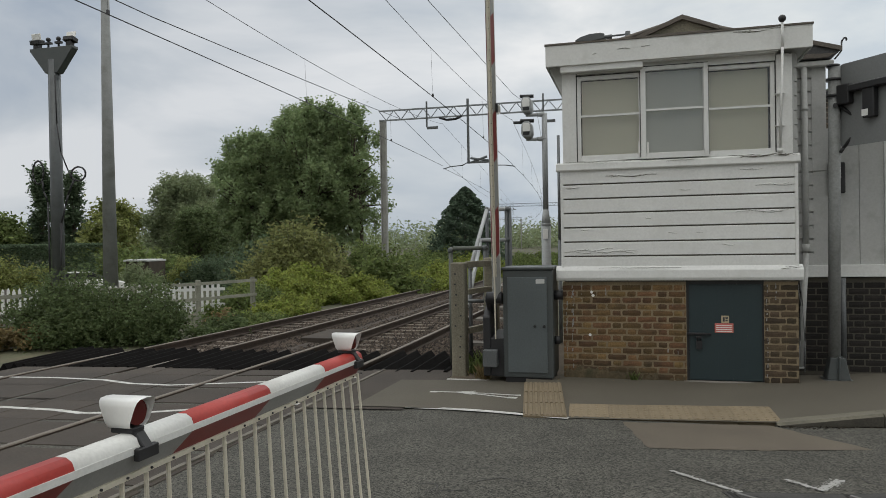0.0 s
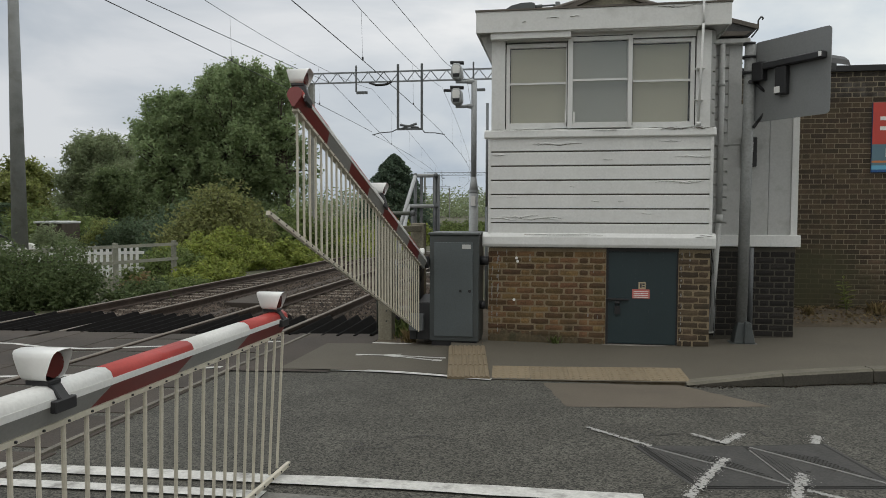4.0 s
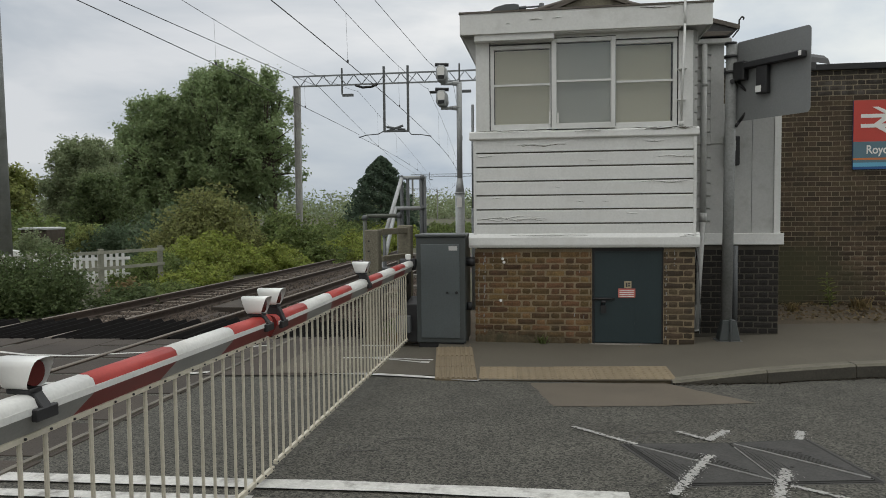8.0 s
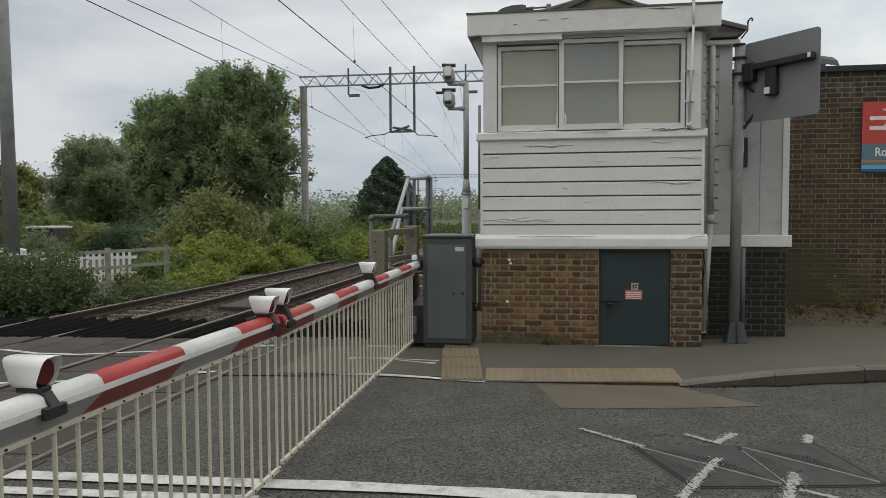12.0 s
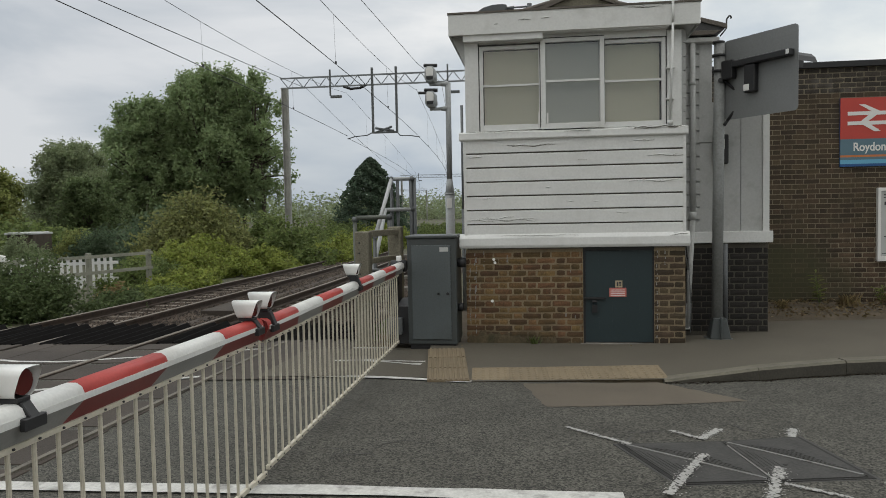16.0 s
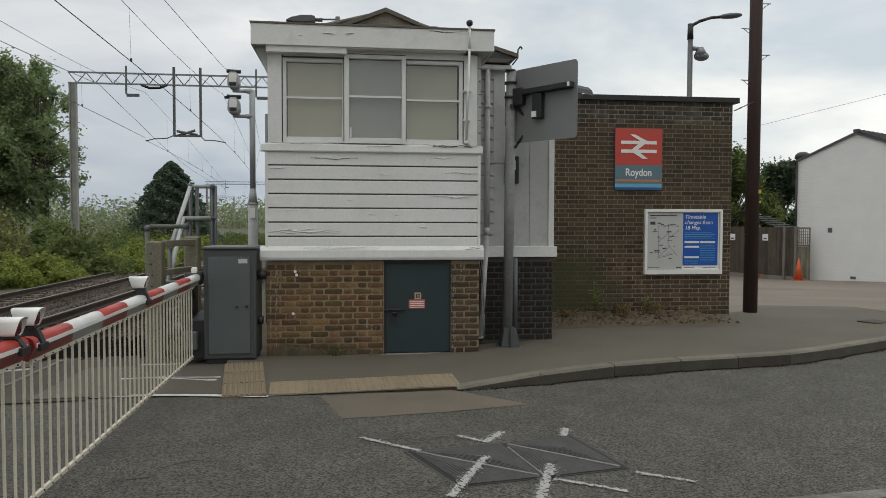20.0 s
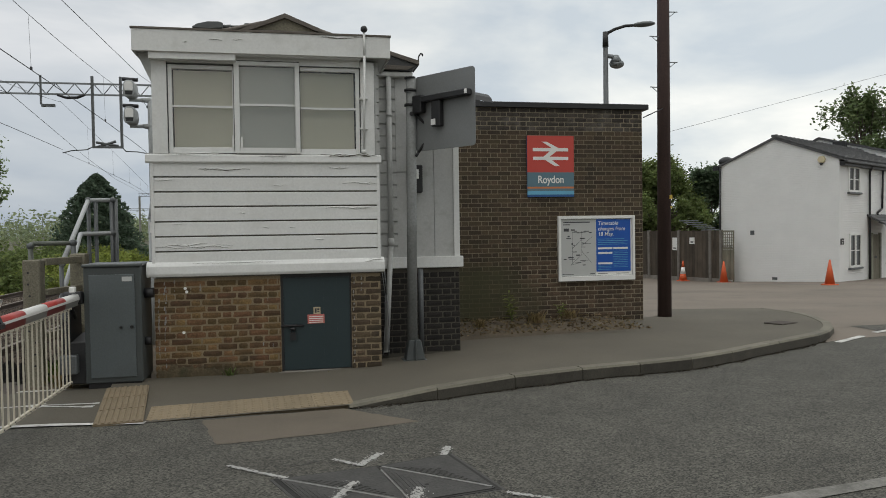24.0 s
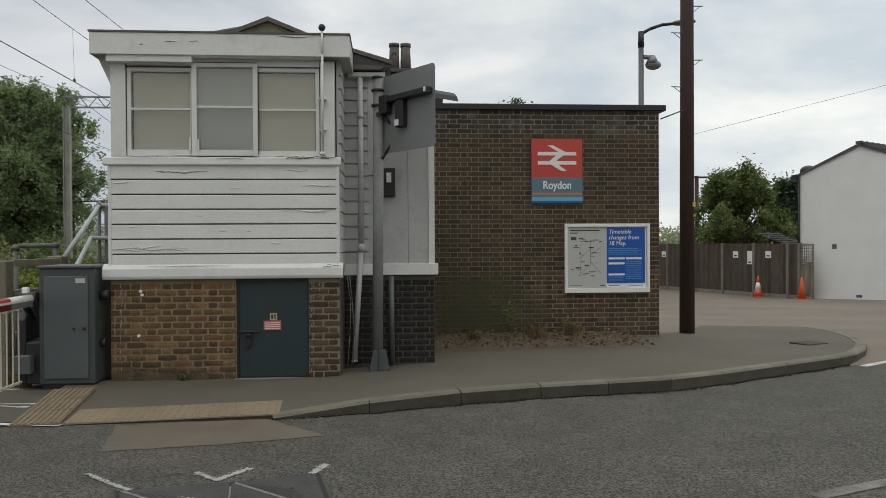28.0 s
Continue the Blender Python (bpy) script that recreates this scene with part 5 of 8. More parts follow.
for z0, z1, m in ((-0.37, -0.34, ORANGE_STRIPE), (-0.41, -0.37, SIGN_SLATE), (-0.47, -0.41, SKYBLUE), (-0.51, -0.47, DARKBLUE)):
    boxes("stripe", m, sign, (-0.41, 0.41, -0.005, 0.0, z0, z1))
bm = bmesh.new()
for outline in ([(-0.31, 0.305), (0.31, 0.305), (0.31, 0.25), (-0.31, 0.25)], [(-0.31, 0.16), (0.31, 0.16), (0.31, 0.105), (-0.31, 0.105)],
                [(-0.155, 0.41), (-0.07, 0.41), (0.14, 0.305), (0.14, 0.278), (0.07, 0.278)], [(0.02, 0.278), (0.14, 0.278), (-0.02, 0.16), (-0.14, 0.132), (-0.15, 0.14)],
                [(-0.14, 0.132), (-0.02, 0.132), (0.16, 0.005), (0.07, 0.005)]):
    prism(bm, outline, -0.010 - 0.00008 * len(bm.faces), -0.006, "y")
part("double_arrow", bm, SIGN_WHITE, sign, "white double-arrow shape")
words("Roydon", 0.175, (0, -0.008, -0.225), SIGN_WHITE, sign, bold=0.0035).scale = (0.84, 1, 1)

poster = base("poster_frame", 6.595, 3.05, 1.245, "silver frame with an engineering map and a blue timetable poster", "poster case")
boxes("frame", SIGN_WHITE, poster, (-0.69, -0.645, -0.04, 0.03, -0.55, 0.55), (0.645, 0.69, -0.04, 0.03, -0.55, 0.55), (-0.645, 0.645, -0.04, 0.03, 0.50, 0.55), (-0.645, 0.645, -0.04, 0.03, -0.55, -0.47), label="white-painted poster frame", bevel=0.004)
map_sheet = boxes("map_poster", PAPER, poster, (-0.64, -0.015, -0.012, 0.02, -0.465, 0.495), label="pale poster with a grey railway map")
blue_sheet = boxes("timetable_poster", SIGN_WHITE, poster, (-0.015, 0.64, -0.011, 0.02, -0.465, 0.495), label="blue timetable poster with a white foot")
boxes("blue_field", BLUE, blue_sheet, (-0.01, 0.615, -0.015, -0.011, -0.40, 0.49))
for i, line in enumerate(("Timetable", "changes from", "18 May.")):
    words(line, 0.092, (0.02, -0.017, 0.42 - 0.092 * i), SIGN_WHITE, blue_sheet, bold=0.0005, shear=0.15, align="LEFT")
each("text_bar", SKYBLUE, blue_sheet, *[(0.02, 0.50 + 0.06 * (i % 2), -0.017, -0.0152, 0.15 - 0.03 * i, 0.157 - 0.03 * i) for i in range(4)], *[(0.30, 0.56, -0.017, -0.0152, -0.06 - 0.03 * i, -0.054 - 0.03 * i) for i in range(10)], *[(0.02, 0.26, -0.017, -0.0152, -0.29 - 0.025 * i, -0.285 - 0.025 * i) for i in range(4)])
each("heading_bar", SIGN_WHITE, blue_sheet, (0.02, 0.28, -0.018, -0.0152, -0.02, 0.012), (0.30, 0.565, -0.018, -0.0152, -0.02, 0.012), (0.02, 0.28, -0.018, -0.0152, -0.10, -0.068), (0.02, 0.28, -0.018, -0.0152, -0.275, -0.245))
each("foot_bar", INK, blue_sheet, (0.02, 0.2, -0.013, -0.0112, -0.438, -0.43), (0.35, 0.58, -0.013, -0.0112, -0.438, -0.43))
random.seed(5)
bars = [(-0.60, -0.12, -0.014, -0.0122, 0.435, 0.452), (-0.60, -0.48, -0.014, -0.0122, 0.395, 0.41), (-0.59, -0.50, -0.014, -0.0122, 0.29, 0.34), (-0.62, -0.42, -0.014, -0.0122, -0.438, -0.43), (-0.12, -0.04, -0.014, -0.0122, -0.44, -0.425)]
for i in range(22):
    x, z = random.uniform(-0.6, -0.12), random.uniform(-0.33, 0.33)
    bars.append((x, x + random.uniform(0.03, 0.1), -0.014, -0.0122, z, z + random.choice((0.008, 0.014, 0.02))))
each("text_bar", INK, map_sheet, *bars)
bm = bmesh.new()
net = [(-0.44, 0.27, -0.44, -0.25), (-0.44, 0.27, -0.2, 0.27), (-0.27, 0.3, -0.27, -0.1), (-0.27, -0.1, -0.47, -0.28), (-0.27, 0.05, -0.08, 0.2), (-0.27, -0.05, -0.1, -0.24), (-0.44, 0.0, -0.27, 0.15), (-0.27, 0.1, -0.1, 0.08), (-0.47, -0.28, -0.15, -0.2)]
for a, b, c, d in net:
    n = Vector((-(d - b), c - a)).normalized() * 0.003
    bm.faces.new([bm.verts.new((p, -0.0135, q)) for p, q in ((a + n.x, b + n.y), (a - n.x, b - n.y), (c - n.x, d - n.y), (c + n.x, d + n.y))])
part("map_lines", bm, POST_GREY, map_sheet)


# ---- equipment cabinet ----
cabinet = base("equipment_cabinet", -0.36, 0.02, 0, "tall grey steel equipment cabinet beside the barrier", "cabinet")
boxes("body", CABINET, cabinet, (-0.29, 0.29, -0.22, 0.34, 0.0, 1.25), bevel=0.008)
boxes("lid", CABINET, cabinet, (-0.305, 0.305, -0.24, 0.36, 1.25, 1.285), bevel=0.01)
c_door = boxes("door", CABINET_DOOR, cabinet, (-0.235, 0.225, -0.236, -0.22, 0.06, 1.17), label="flat grey steel door", bevel=0.004)
boxes("label_plate", PAPER, c_door, (0.1, 0.2, -0.241, -0.236, 1.095, 1.145))
bm = bmesh.new()
for x, r in ((0.08, 0.014), (0.19, 0.018)):
    bm = bmesh.new()
    tube(bm, (x, -0.235, 0.60), (x, -0.255, 0.60), r, n=10)
    part("lock", bm, DARK, c_door)
boxes("plinth", DARK, cabinet, (-0.27, 0.27, -0.2, 0.32, -0.14, 0.0))
for z, r, x in ((0.95, 0.055, 0.39), (0.42, 0.05, 0.35)):
    bm = bmesh.new()
    tube(bm, (0.29, -0.05, z), (x, -0.05, z), r, n=12)
    part("side_fitting", bm, DARK, cabinet)

# ---- barriers ----
BAR_X, BAR_Z = -0.72, 0.93


def barrier(name, far, length, label):
    """A half barrier that points along -y of its own space from its pivot; its skirt hangs below."""
    thing = base(name, 0, 0, 0, label, "barrier", "crossing barriers")
    outline = [(-0.008, -0.082), (0.008, -0.082), (0.048, -0.01), (0.048, 0.012), (0.039, 0.034), (0.018, 0.047), (-0.018, 0.047), (-0.039, 0.034), (-0.048, 0.012), (-0.048, -0.01)]
    tip, band = (length, 0.55) if far else (length + 0.06, 0.575)
    n = int(round(length / band))
    for i in range(n):
        a, b = min(length, tip - band * i), max(0.0, tip - band * (i + 1))
        # The lower half's shade is put into darker band colours.
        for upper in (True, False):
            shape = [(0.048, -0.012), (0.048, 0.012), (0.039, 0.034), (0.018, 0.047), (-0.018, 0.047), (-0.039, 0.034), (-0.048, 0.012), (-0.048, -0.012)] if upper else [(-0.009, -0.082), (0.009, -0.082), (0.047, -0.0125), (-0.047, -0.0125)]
            bm = bmesh.new()
            slant = lambda z, on: 1.1 * (-0.012 - z) if (not upper and on) else 0.0
            lo = [bm.verts.new((x, -a + slant(z, i > 0), z)) for x, z in shape]
            hi = [bm.verts.new((x, -b + slant(z, b > 0), z)) for x, z in shape]
            bm.faces.new(lo)
            bm.faces.new(hi[::-1])
            for j in range(len(shape)):
                f = bm.faces.new((lo[j], hi[j], hi[(j + 1) % len(shape)], lo[(j + 1) % len(shape)]))
                f.smooth = upper and 1 <= j <= 5
            red = i % 2 == 0
            if upper:
                part("red_band" if red else "white_band", bm, RED if red else BOOM_WHITE, thing, "red band of the boom" if red else "white band of the boom")
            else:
                part("shaded_lower_half", bm, SHADE_CAP_RED if red else SHADE_RUN_GREY, thing, "lower half of a red band with shade in its colour" if red else "lower half of a white band with shade in its colour")
    # white stripe along the side, as on the real boom
    for sgn in (1, -1):
        boxes("side_stripe", BOOM_WHITE, thing, (sgn * 0.048 - 0.003, sgn * 0.048 + 0.003, -length + 0.02, -0.1, -0.012, 0.011))
    cap = bmesh.new()
    prism(cap, outline, -length - 0.006, -length - 0.0005, "y")
    part("end_cap", cap, SHADE_CAP_RED, thing, "dark red end cap")
    rail = bmesh.new()
    box(rail, -0.02, 0.02, -length + 0.03, -0.25, -0.098, -0.08)
    part("hinge_rail", rail, PICKET, thing)
    return thing


def lamp_on(parent, s, face, lift):
    """A lamp on a slanting bracket beside the boom, with a white hood wide at its top; its lens looks along the road."""
    bm = bmesh.new()
    n = 14
    rings = []
    for u in (0.0, 1.0):
        ring = []
        for i in range(n):
            a = 2 * math.pi * (i + 0.5) / n
            co, si = math.cos(a), math.sin(a)
            y, z = 0.05 * math.copysign(abs(co) ** 0.5, co), 0.05 * math.copysign(abs(si) ** 0.5, si)
            lean = 0.018 * z / 0.05
            x = (-0.075 - lean) if u == 0 else (0.045 + lean)
            ring.append(bm.verts.new((face * x, -s + y * (1 - 0.12 * (1 - u)), lift + z)))
        rings.append(ring)
    for i in range(n):
        bm.faces.new((rings[0][i], rings[0][(i + 1) % n], rings[1][(i + 1) % n], rings[1][i])).smooth = True
    bm.faces.new(rings[0])
    lamp = part("lamp", bm, SIGN_WHITE, parent, "white hooded barrier lamp")
    bm = bmesh.new()
    tube(bm, (face * 0.0, -s, lift), (face * 0.03, -s, lift), 0.042, n=16)
    part("lens", bm, LENS_RED, lamp, "dark red lens")
    low = lift - 0.05
    bm = bmesh.new()
    box(bm, min(-face * 0.055, face * 0.03), max(-face * 0.055, face * 0.03), -s - 0.03, -s + 0.03, low - 0.014, low + 0.002)
    strap = [(-face * 0.01, low - 0.012), (face * 0.035, low - 0.012), (face * 0.072, 0.0), (face * 0.05, -0.004)]
    prism(bm, strap, -s - 0.022, -s + 0.022, "y")
    box(bm, min(face * 0.047, face * 0.07), max(face * 0.047, face * 0.07), -s - 0.05, -s + 0.05, -0.034, 0.006)
    box(bm, -0.035, 0.035, -s - 0.025, -s + 0.025, 0.044, max(0.05, low - 0.012))
    part("clamp", bm, DARK, lamp, "black slanting bracket and clamp", bevel=0.003)


def pickets(parent, s0, s1, step, drop):
    """Skirt pickets that hang from the hinge rail; returns the moving pieces with their pins."""
    bm = bmesh.new()
    prism(bm, [(-0.007, -0.004), (-0.003, -0.008), (0.003, -0.008), (0.007, -0.004), (0.007, 0.004), (0.003, 0.008), (-0.003, 0.008), (-0.007, 0.004)], -drop, 0.015, "z")
    me = mesh_of("picket", bm, PICKET)
    out = []
    n = int((s1 - s0) / step + 0.01)
    for i in range(n + 1):
        ob = new("picket", me)
        ob.parent = parent
        s = s0 + step * i
        ob.matrix_basis = pose(0, -s, -0.105)
        out.append((ob, s))
    bm = bmesh.new()
    box(bm, -0.011, 0.011, -s1 - 0.03, -s0 + 0.03, -0.012, 0.012)
    for i in range(n + 1):
        box(bm, -0.012, 0.012, -s0 - step * i - 0.006, -s0 - step * i + 0.006, -0.008, 0.008)
    low = part("bottom_rail", bm, PICKET, parent)
    low.matrix_basis = pose(0, 0, -0.105 - drop + 0.02)
    # Dark bolt heads at every picket, on the hinge rail and along the bottom rail.
    top, foot = bmesh.new(), bmesh.new()
    for i in range(n + 1):
        s = s0 + step * i
        for sgn in (1, -1):
            tube(top, (sgn * 0.02, -s, -0.089), (sgn * 0.026, -s, -0.089), 0.0045, n=6)
            tube(foot, (sgn * 0.011, -s - 0.02, 0.0), (sgn * 0.017, -s - 0.02, 0.0), 0.0055, n=6)
    tagged(part("hinge_bolts", top, DARK, parent), kind="stuff")
    tagged(part("rail_bolts", foot, DARK, low), kind="stuff")
    return out, low


FAR_LEN, NEAR_LEN, DROP, NEAR_DROP = 4.38, 4.6, 0.765, 0.80
far_barrier = barrier("barrier_boom", True, FAR_LEN, "red and white striped barrier boom with a hanging picket skirt")
far_barrier.matrix_basis = pose(BAR_X, -0.2, BAR_Z)
for s in (4.30, 2.20):
    lamp_on(far_barrier, s, 1, 0.15)
boxes("end_marker", SIGN_WHITE, far_barrier, (-0.03, 0.03, -0.17, -0.11, 0.07, 0.13), label="small white marker at the pivot", bevel=0.008)
far_pickets, far_low = pickets(far_barrier, 0.3, 4.32, 0.118, DROP)
near_barrier = barrier("barrier_boom", False, NEAR_LEN, "red and white barrier boom lowered across the road's near half")
near_barrier.matrix_basis = pose(BAR_X, -9.25, 0.97, 0.69, 0, 180)
for s in (4.52, 2.66):
    lamp_on(near_barrier, s, -1, 0.112)
near_pickets, near_low = pickets(near_barrier, 0.463, 4.66, 0.1195, NEAR_DROP)

# Barrier machines at the pivots.
for y, turn in ((-0.05, 0), (-9.4, 180)):
    machine = base("barrier_machine", BAR_X - 0.02, y, 0, "dark grey barrier machine with a sloping lid", "barrier machine", "barrier machines", turn=turn)
    bm = bmesh.new()
    prism(bm, [(-0.12, 0.0), (0.35, 0.0), (0.35, 0.82), (0.1, 0.86), (-0.12, 0.7)], -0.16, -0.07, "x")
    prism(bm, [(-0.12, 0.0), (0.35, 0.0), (0.35, 0.5), (-0.12, 0.45)], -0.07, 0.14, "x")
    part("body", bm, DARK, machine, bevel=0.01)
    bm = bmesh.new()
    box(bm, -0.15, 0.02, -0.22, -0.1, 0.12, 0.32)
    part("buffer", bm, POST_GREY, machine, bevel=0.01)
    bm = bmesh.new()
    tube(bm, (-0.1, -0.15, BAR_Z), (0.08, -0.15, BAR_Z), 0.07, n=14)
    tube(bm, (-0.09, 0.1, 0.7), (-0.09, -0.15, BAR_Z), 0.04, n=10)
    part("pivot", bm, DARK, machine)

# ---- crossing deck, rails and track ----
def bend(x, y):
    """The tracks swing gently as they leave the crossing."""
    return x - 0.02 * y - (0.0008 * y * y if y > 0 else 0)


TRACKS = (-3.73, -7.13)
deck = base("crossing_deck", 0, 0, 0, "dark rubberised panels between the rails on the crossing", "crossing deck", kind="structure")
for row in range(17):
    y0 = -14.2 + 0.9 * row
    y1 = y0 + 0.885 if row < 16 else 0.72
    for c, spans in ((TRACKS[0], ((-1.3, -0.81), (-0.68, 0.68), (0.81, 1.265))), (TRACKS[1], ((-1.45, -0.81), (-0.68, 0.68), (0.81, 1.3))), (-5.43, ((-0.38, 0.38),))):
        for a, b in spans:
            bm = bmesh.new()
            v = box(bm, c + a, c + b, y0, y1 - 0.06 * (c + 5.2), -0.12, -0.0)
            for q in v:
                q.co.z += deck_z(q.co.x, q.co.y) - 0.002
                q.co.x = bend(q.co.x, q.co.y)
            part("deck_panel", bm, DECK, deck, bevel=0.004)

bm = bmesh.new()
last = None
for k in range(32):
    y = -14.2 + 0.48 * k
    ring = [bm.verts.new((-2.452 + dx, y, deck_z(-2.45, y) + dz)) for dx, dz in ((-0.022, -0.1), (-0.022, 0.012), (0.02, 0.012), (0.02, -0.1))]
    if last:
        for q in range(3):
            bm.faces.new((last[q], ring[q], ring[q + 1], last[q + 1]))
    last = ring
part("edge_strip", bm, EDGE_STRIP, deck, "worn pale edging along the deck")

RAIL_YS = [-14, -7, 0, 3, 6, 9, 12, 15, 18, 22, 26, 31, 37, 44, 52, 62, 75, 90, 110, 140]
for c in TRACKS:
    for side in (-0.7535, 0.7535):
        rail = base("rail", 0, 0, 0, "rusty steel running rail with a worn bright head", "rail", "running rails", "structure")
        for nm, mat, outline in (("rail_web", RUST, [(-0.065, -0.16), (0.065, -0.16), (0.06, -0.145), (0.012, -0.13), (0.012, -0.045), (-0.012, -0.045), (-0.012, -0.13), (-0.06, -0.145)]), ("rail_head", RUST, [(-0.035, -0.05), (0.035, -0.05), (0.035, -0.012), (-0.035, -0.012)]), ("running_surface", RAIL_TOP, [(-0.033, -0.013), (0.033, -0.013), (0.026, -0.002), (-0.026, -0.002)])):
            bm = bmesh.new()
            last = None
            for y in RAIL_YS:
                ring = [bm.verts.new((bend(c + side + a, y), y, b + deck_z(c, y))) for a, b in outline]
                if last:
                    for k in range(len(ring)):
                        bm.faces.new((last[k], ring[k], ring[(k + 1) % len(ring)], last[(k + 1) % len(ring)]))
                else:
                    bm.faces.new(ring)
                last = ring
            part(nm, bm, mat, rail)

bm = bmesh.new()
box(bm, -0.13, 0.13, -1.28, 1.28, -0.3, -0.175)
for v in bm.verts:
    if v.co.z > -0.2:
        v.co.x *= 0.75
bm.transform(pose(0, 0, 0, 0, 0, 90))
sleeper_mesh = mesh_of("sleeper", bm, SLEEPER)
bed = base("sleepers", 0, 0, 0, "pale concrete sleepers under the two tracks", "sleepers", kind="structure")
for c in TRACKS:
    for i in range(90):
        y = 1.45 + 0.65 * i
        ob = new("sleeper", sleeper_mesh)
        ob.parent = bed
        ob.matrix_basis = pose(bend(c, y), y, deck_z(c, y) + random.uniform(-0.004, 0.004), 0, 0, 1 + 0.09 * y + random.uniform(-0.6, 0.6))

# Ballast: a shaped bed, and loose stones over its near part.
bm = bmesh.new()
profile = [(-2.1, -0.34), (-1.55, -0.2), (-1.2, -0.19), (-0.6, -0.2), (0.0, -0.205), (0.6, -0.2), (1.2, -0.19), (1.55, -0.2), (1.75, -0.24), (2.45, -0.27)]
cols = []
for y in [0.6] + RAIL_YS[3:]:
    line = [(TRACKS[1] + a, b) for a, b in profile] + [(TRACKS[0] + a, b) for a, b in profile]
    line[len(profile)] = (TRACKS[0] - 1.65, -0.24)
    del line[len(profile) - 1]
    cols.append([bm.verts.new((bend(a, y), y, b + deck_z(a, y))) for a, b in line])
for p, q in zip(cols, cols[1:]):
    for k in range(len(p) - 1):
        bm.faces.new((p[k], p[k + 1], q[k + 1], q[k]))
single("ballast_bed", bm, BALLAST, "brown-grey stone ballast under the tracks", "ballast", kind="structure")


def scatter_stones(name, spots, size, mat, label, category):
    verts, faces = [], []
    for x, y, z in spots:
        s = size * random.uniform(0.6, 1.3)
        a = random.uniform(0, 6.28)
        k = len(verts)
        for dx, dy, dz in ((-1, -0.8, -0.5), (1, -0.7, -0.5), (0.9, 0.8, -0.5), (-0.8, 0.9, -0.5), (random.uniform(-0.4, 0.4), random.uniform(-0.4, 0.4), random.uniform(0.5, 0.9))):
            verts.append((x + s * (dx * math.cos(a) - dy * math.sin(a)), y + s * (dx * math.sin(a) + dy * math.cos(a)), z + s * dz))
        faces += [(k, k + 1, k + 4), (k + 1, k + 2, k + 4), (k + 2, k + 3, k + 4), (k + 3, k, k + 4)]
    me = bpy.data.meshes.new(name)
    me.from_pydata(verts, [], faces)
    me.materials.append(mat)
    return tagged(new(name, me), label, category, kind="stuff")


spots = []
for i in range(46000):
    y = 1.9 + 24 * random.random() ** 1.7
    x = random.uniform(-9.3, -1.45)
    near_rail = min(abs(x - c - s) for c in TRACKS for s in (-0.75, 0.75))
    if near_rail > 0.08:
        edge = max(0, -9.0 + 0.4 - x) * 0.2
        spots.append((bend(x, y), y, deck_z(x, y) - 0.19 - edge + random.uniform(-0.015, 0.015) - (0.04 if -5.7 < x < -5.2 else 0)))
scatter_stones("ballast_stones", spots, 0.046, BALLAST, "loose angular ballast stones between the rails", "ballast")

# Trespass guards: black ribs lying along the track at the deck's edge.
guard = base("trespass_guard", 0, 0, 0, "black ribbed trespass guards between the rails", "trespass guard", kind="structure")
bm = bmesh.new()
prism(bm, [(-0.113, -0.2), (0.113, -0.2), (0.113, -0.09), (0.01, 0.04), (-0.01, 0.04), (-0.113, -0.09)], 0.0, 1.8, "y")
for v in bm.verts:
    if v.co.y > 1.5:
        v.co.z += 0.02
rib = mesh_of("guard_rib", bm, RUBBER)
for x in [-9.11 + 0.229 * i for i in range(34)]:
    if min(abs(x - c - s) for c in TRACKS for s in (-0.7535, 0.7535)) < 0.11:
        continue
    ob = new("guard_rib", rib)
    ob.parent = guard
    ob.matrix_basis = pose(x, 0.72 - 0.06 * (x + 5.2) + random.uniform(-0.02, 0.02), deck_z(x, 0.8) - 0.02 + random.uniform(-0.012, 0.012), random.uniform(-0.9, 0.1), 0, 1)
bm = bmesh.new()
for q in box(bm, -9.3, -1.55, 0.7, 2.5, -0.2, -0.1):
    q.co.z += deck_z(q.co.x, q.co.y)
    q.co.y -= 0.06 * (q.co.x + 5.2)
part("guard_tray", bm, RUBBER, guard)
bm = bmesh.new()
box(bm, -6.0, -5.2, 5.4, 6.9, -0.6, -0.36)
single("concrete_slab", bm, DECK, "flat dark slab between the tracks", "slab", bevel=0.01)

# ---- posts, gate and rails by the crossing ----
gp = base("timber_post", -1.30, 0.32, 0, "weathered square timber gate post with bolt holes", "post")
boxes("post", TIMBER, gp, (-0.09, 0.09, -0.09, 0.09, -0.2, 1.33), bevel=0.012)
for i in range(9):
    z = 0.15 + 0.13 * i
    bm = bmesh.new()
    x = random.uniform(-0.04, 0.04)
    tube(bm, (x, -0.085, z), (x, -0.094, z), 0.012, n=6)
    part("bolt_hole", bm, DARK, gp)
gp2 = base("timber_post", -1.06, 1.2, 0, "dark weathered timber post beside the gate", "post")
boxes("post", TIMBER, gp2, (-0.09, 0.09, -0.09, 0.09, -0.2, 1.37), bevel=0.012)
gate = base("wicket_rail", -1.22, 0.41, 0, "weathered wooden rails between two gate posts", "gate", turn=75)
boxes("top_bar", TIMBER, gate, (0.0, 0.72, -0.03, 0.03, 1.26, 1.34), bevel=0.006)
boxes("mid_bar", TIMBER, gate, (0.0, 0.72, -0.03, 0.03, 0.92, 0.99), bevel=0.006)
boxes("low_bar", TIMBER, gate, (0.0, 0.72, -0.03, 0.03, 0.42, 0.5), bevel=0.006)
guard_rail = base("tube_rail", -1.70, 1.47, 0, "grey-green tubular steel handrail", "handrail")
bm = bmesh.new()
pipe(bm, [(0, 0, -0.2), (0, 0, 1.46), (0.04, 0, 1.5), (0.52, 0, 1.5)], 0.03, 10)
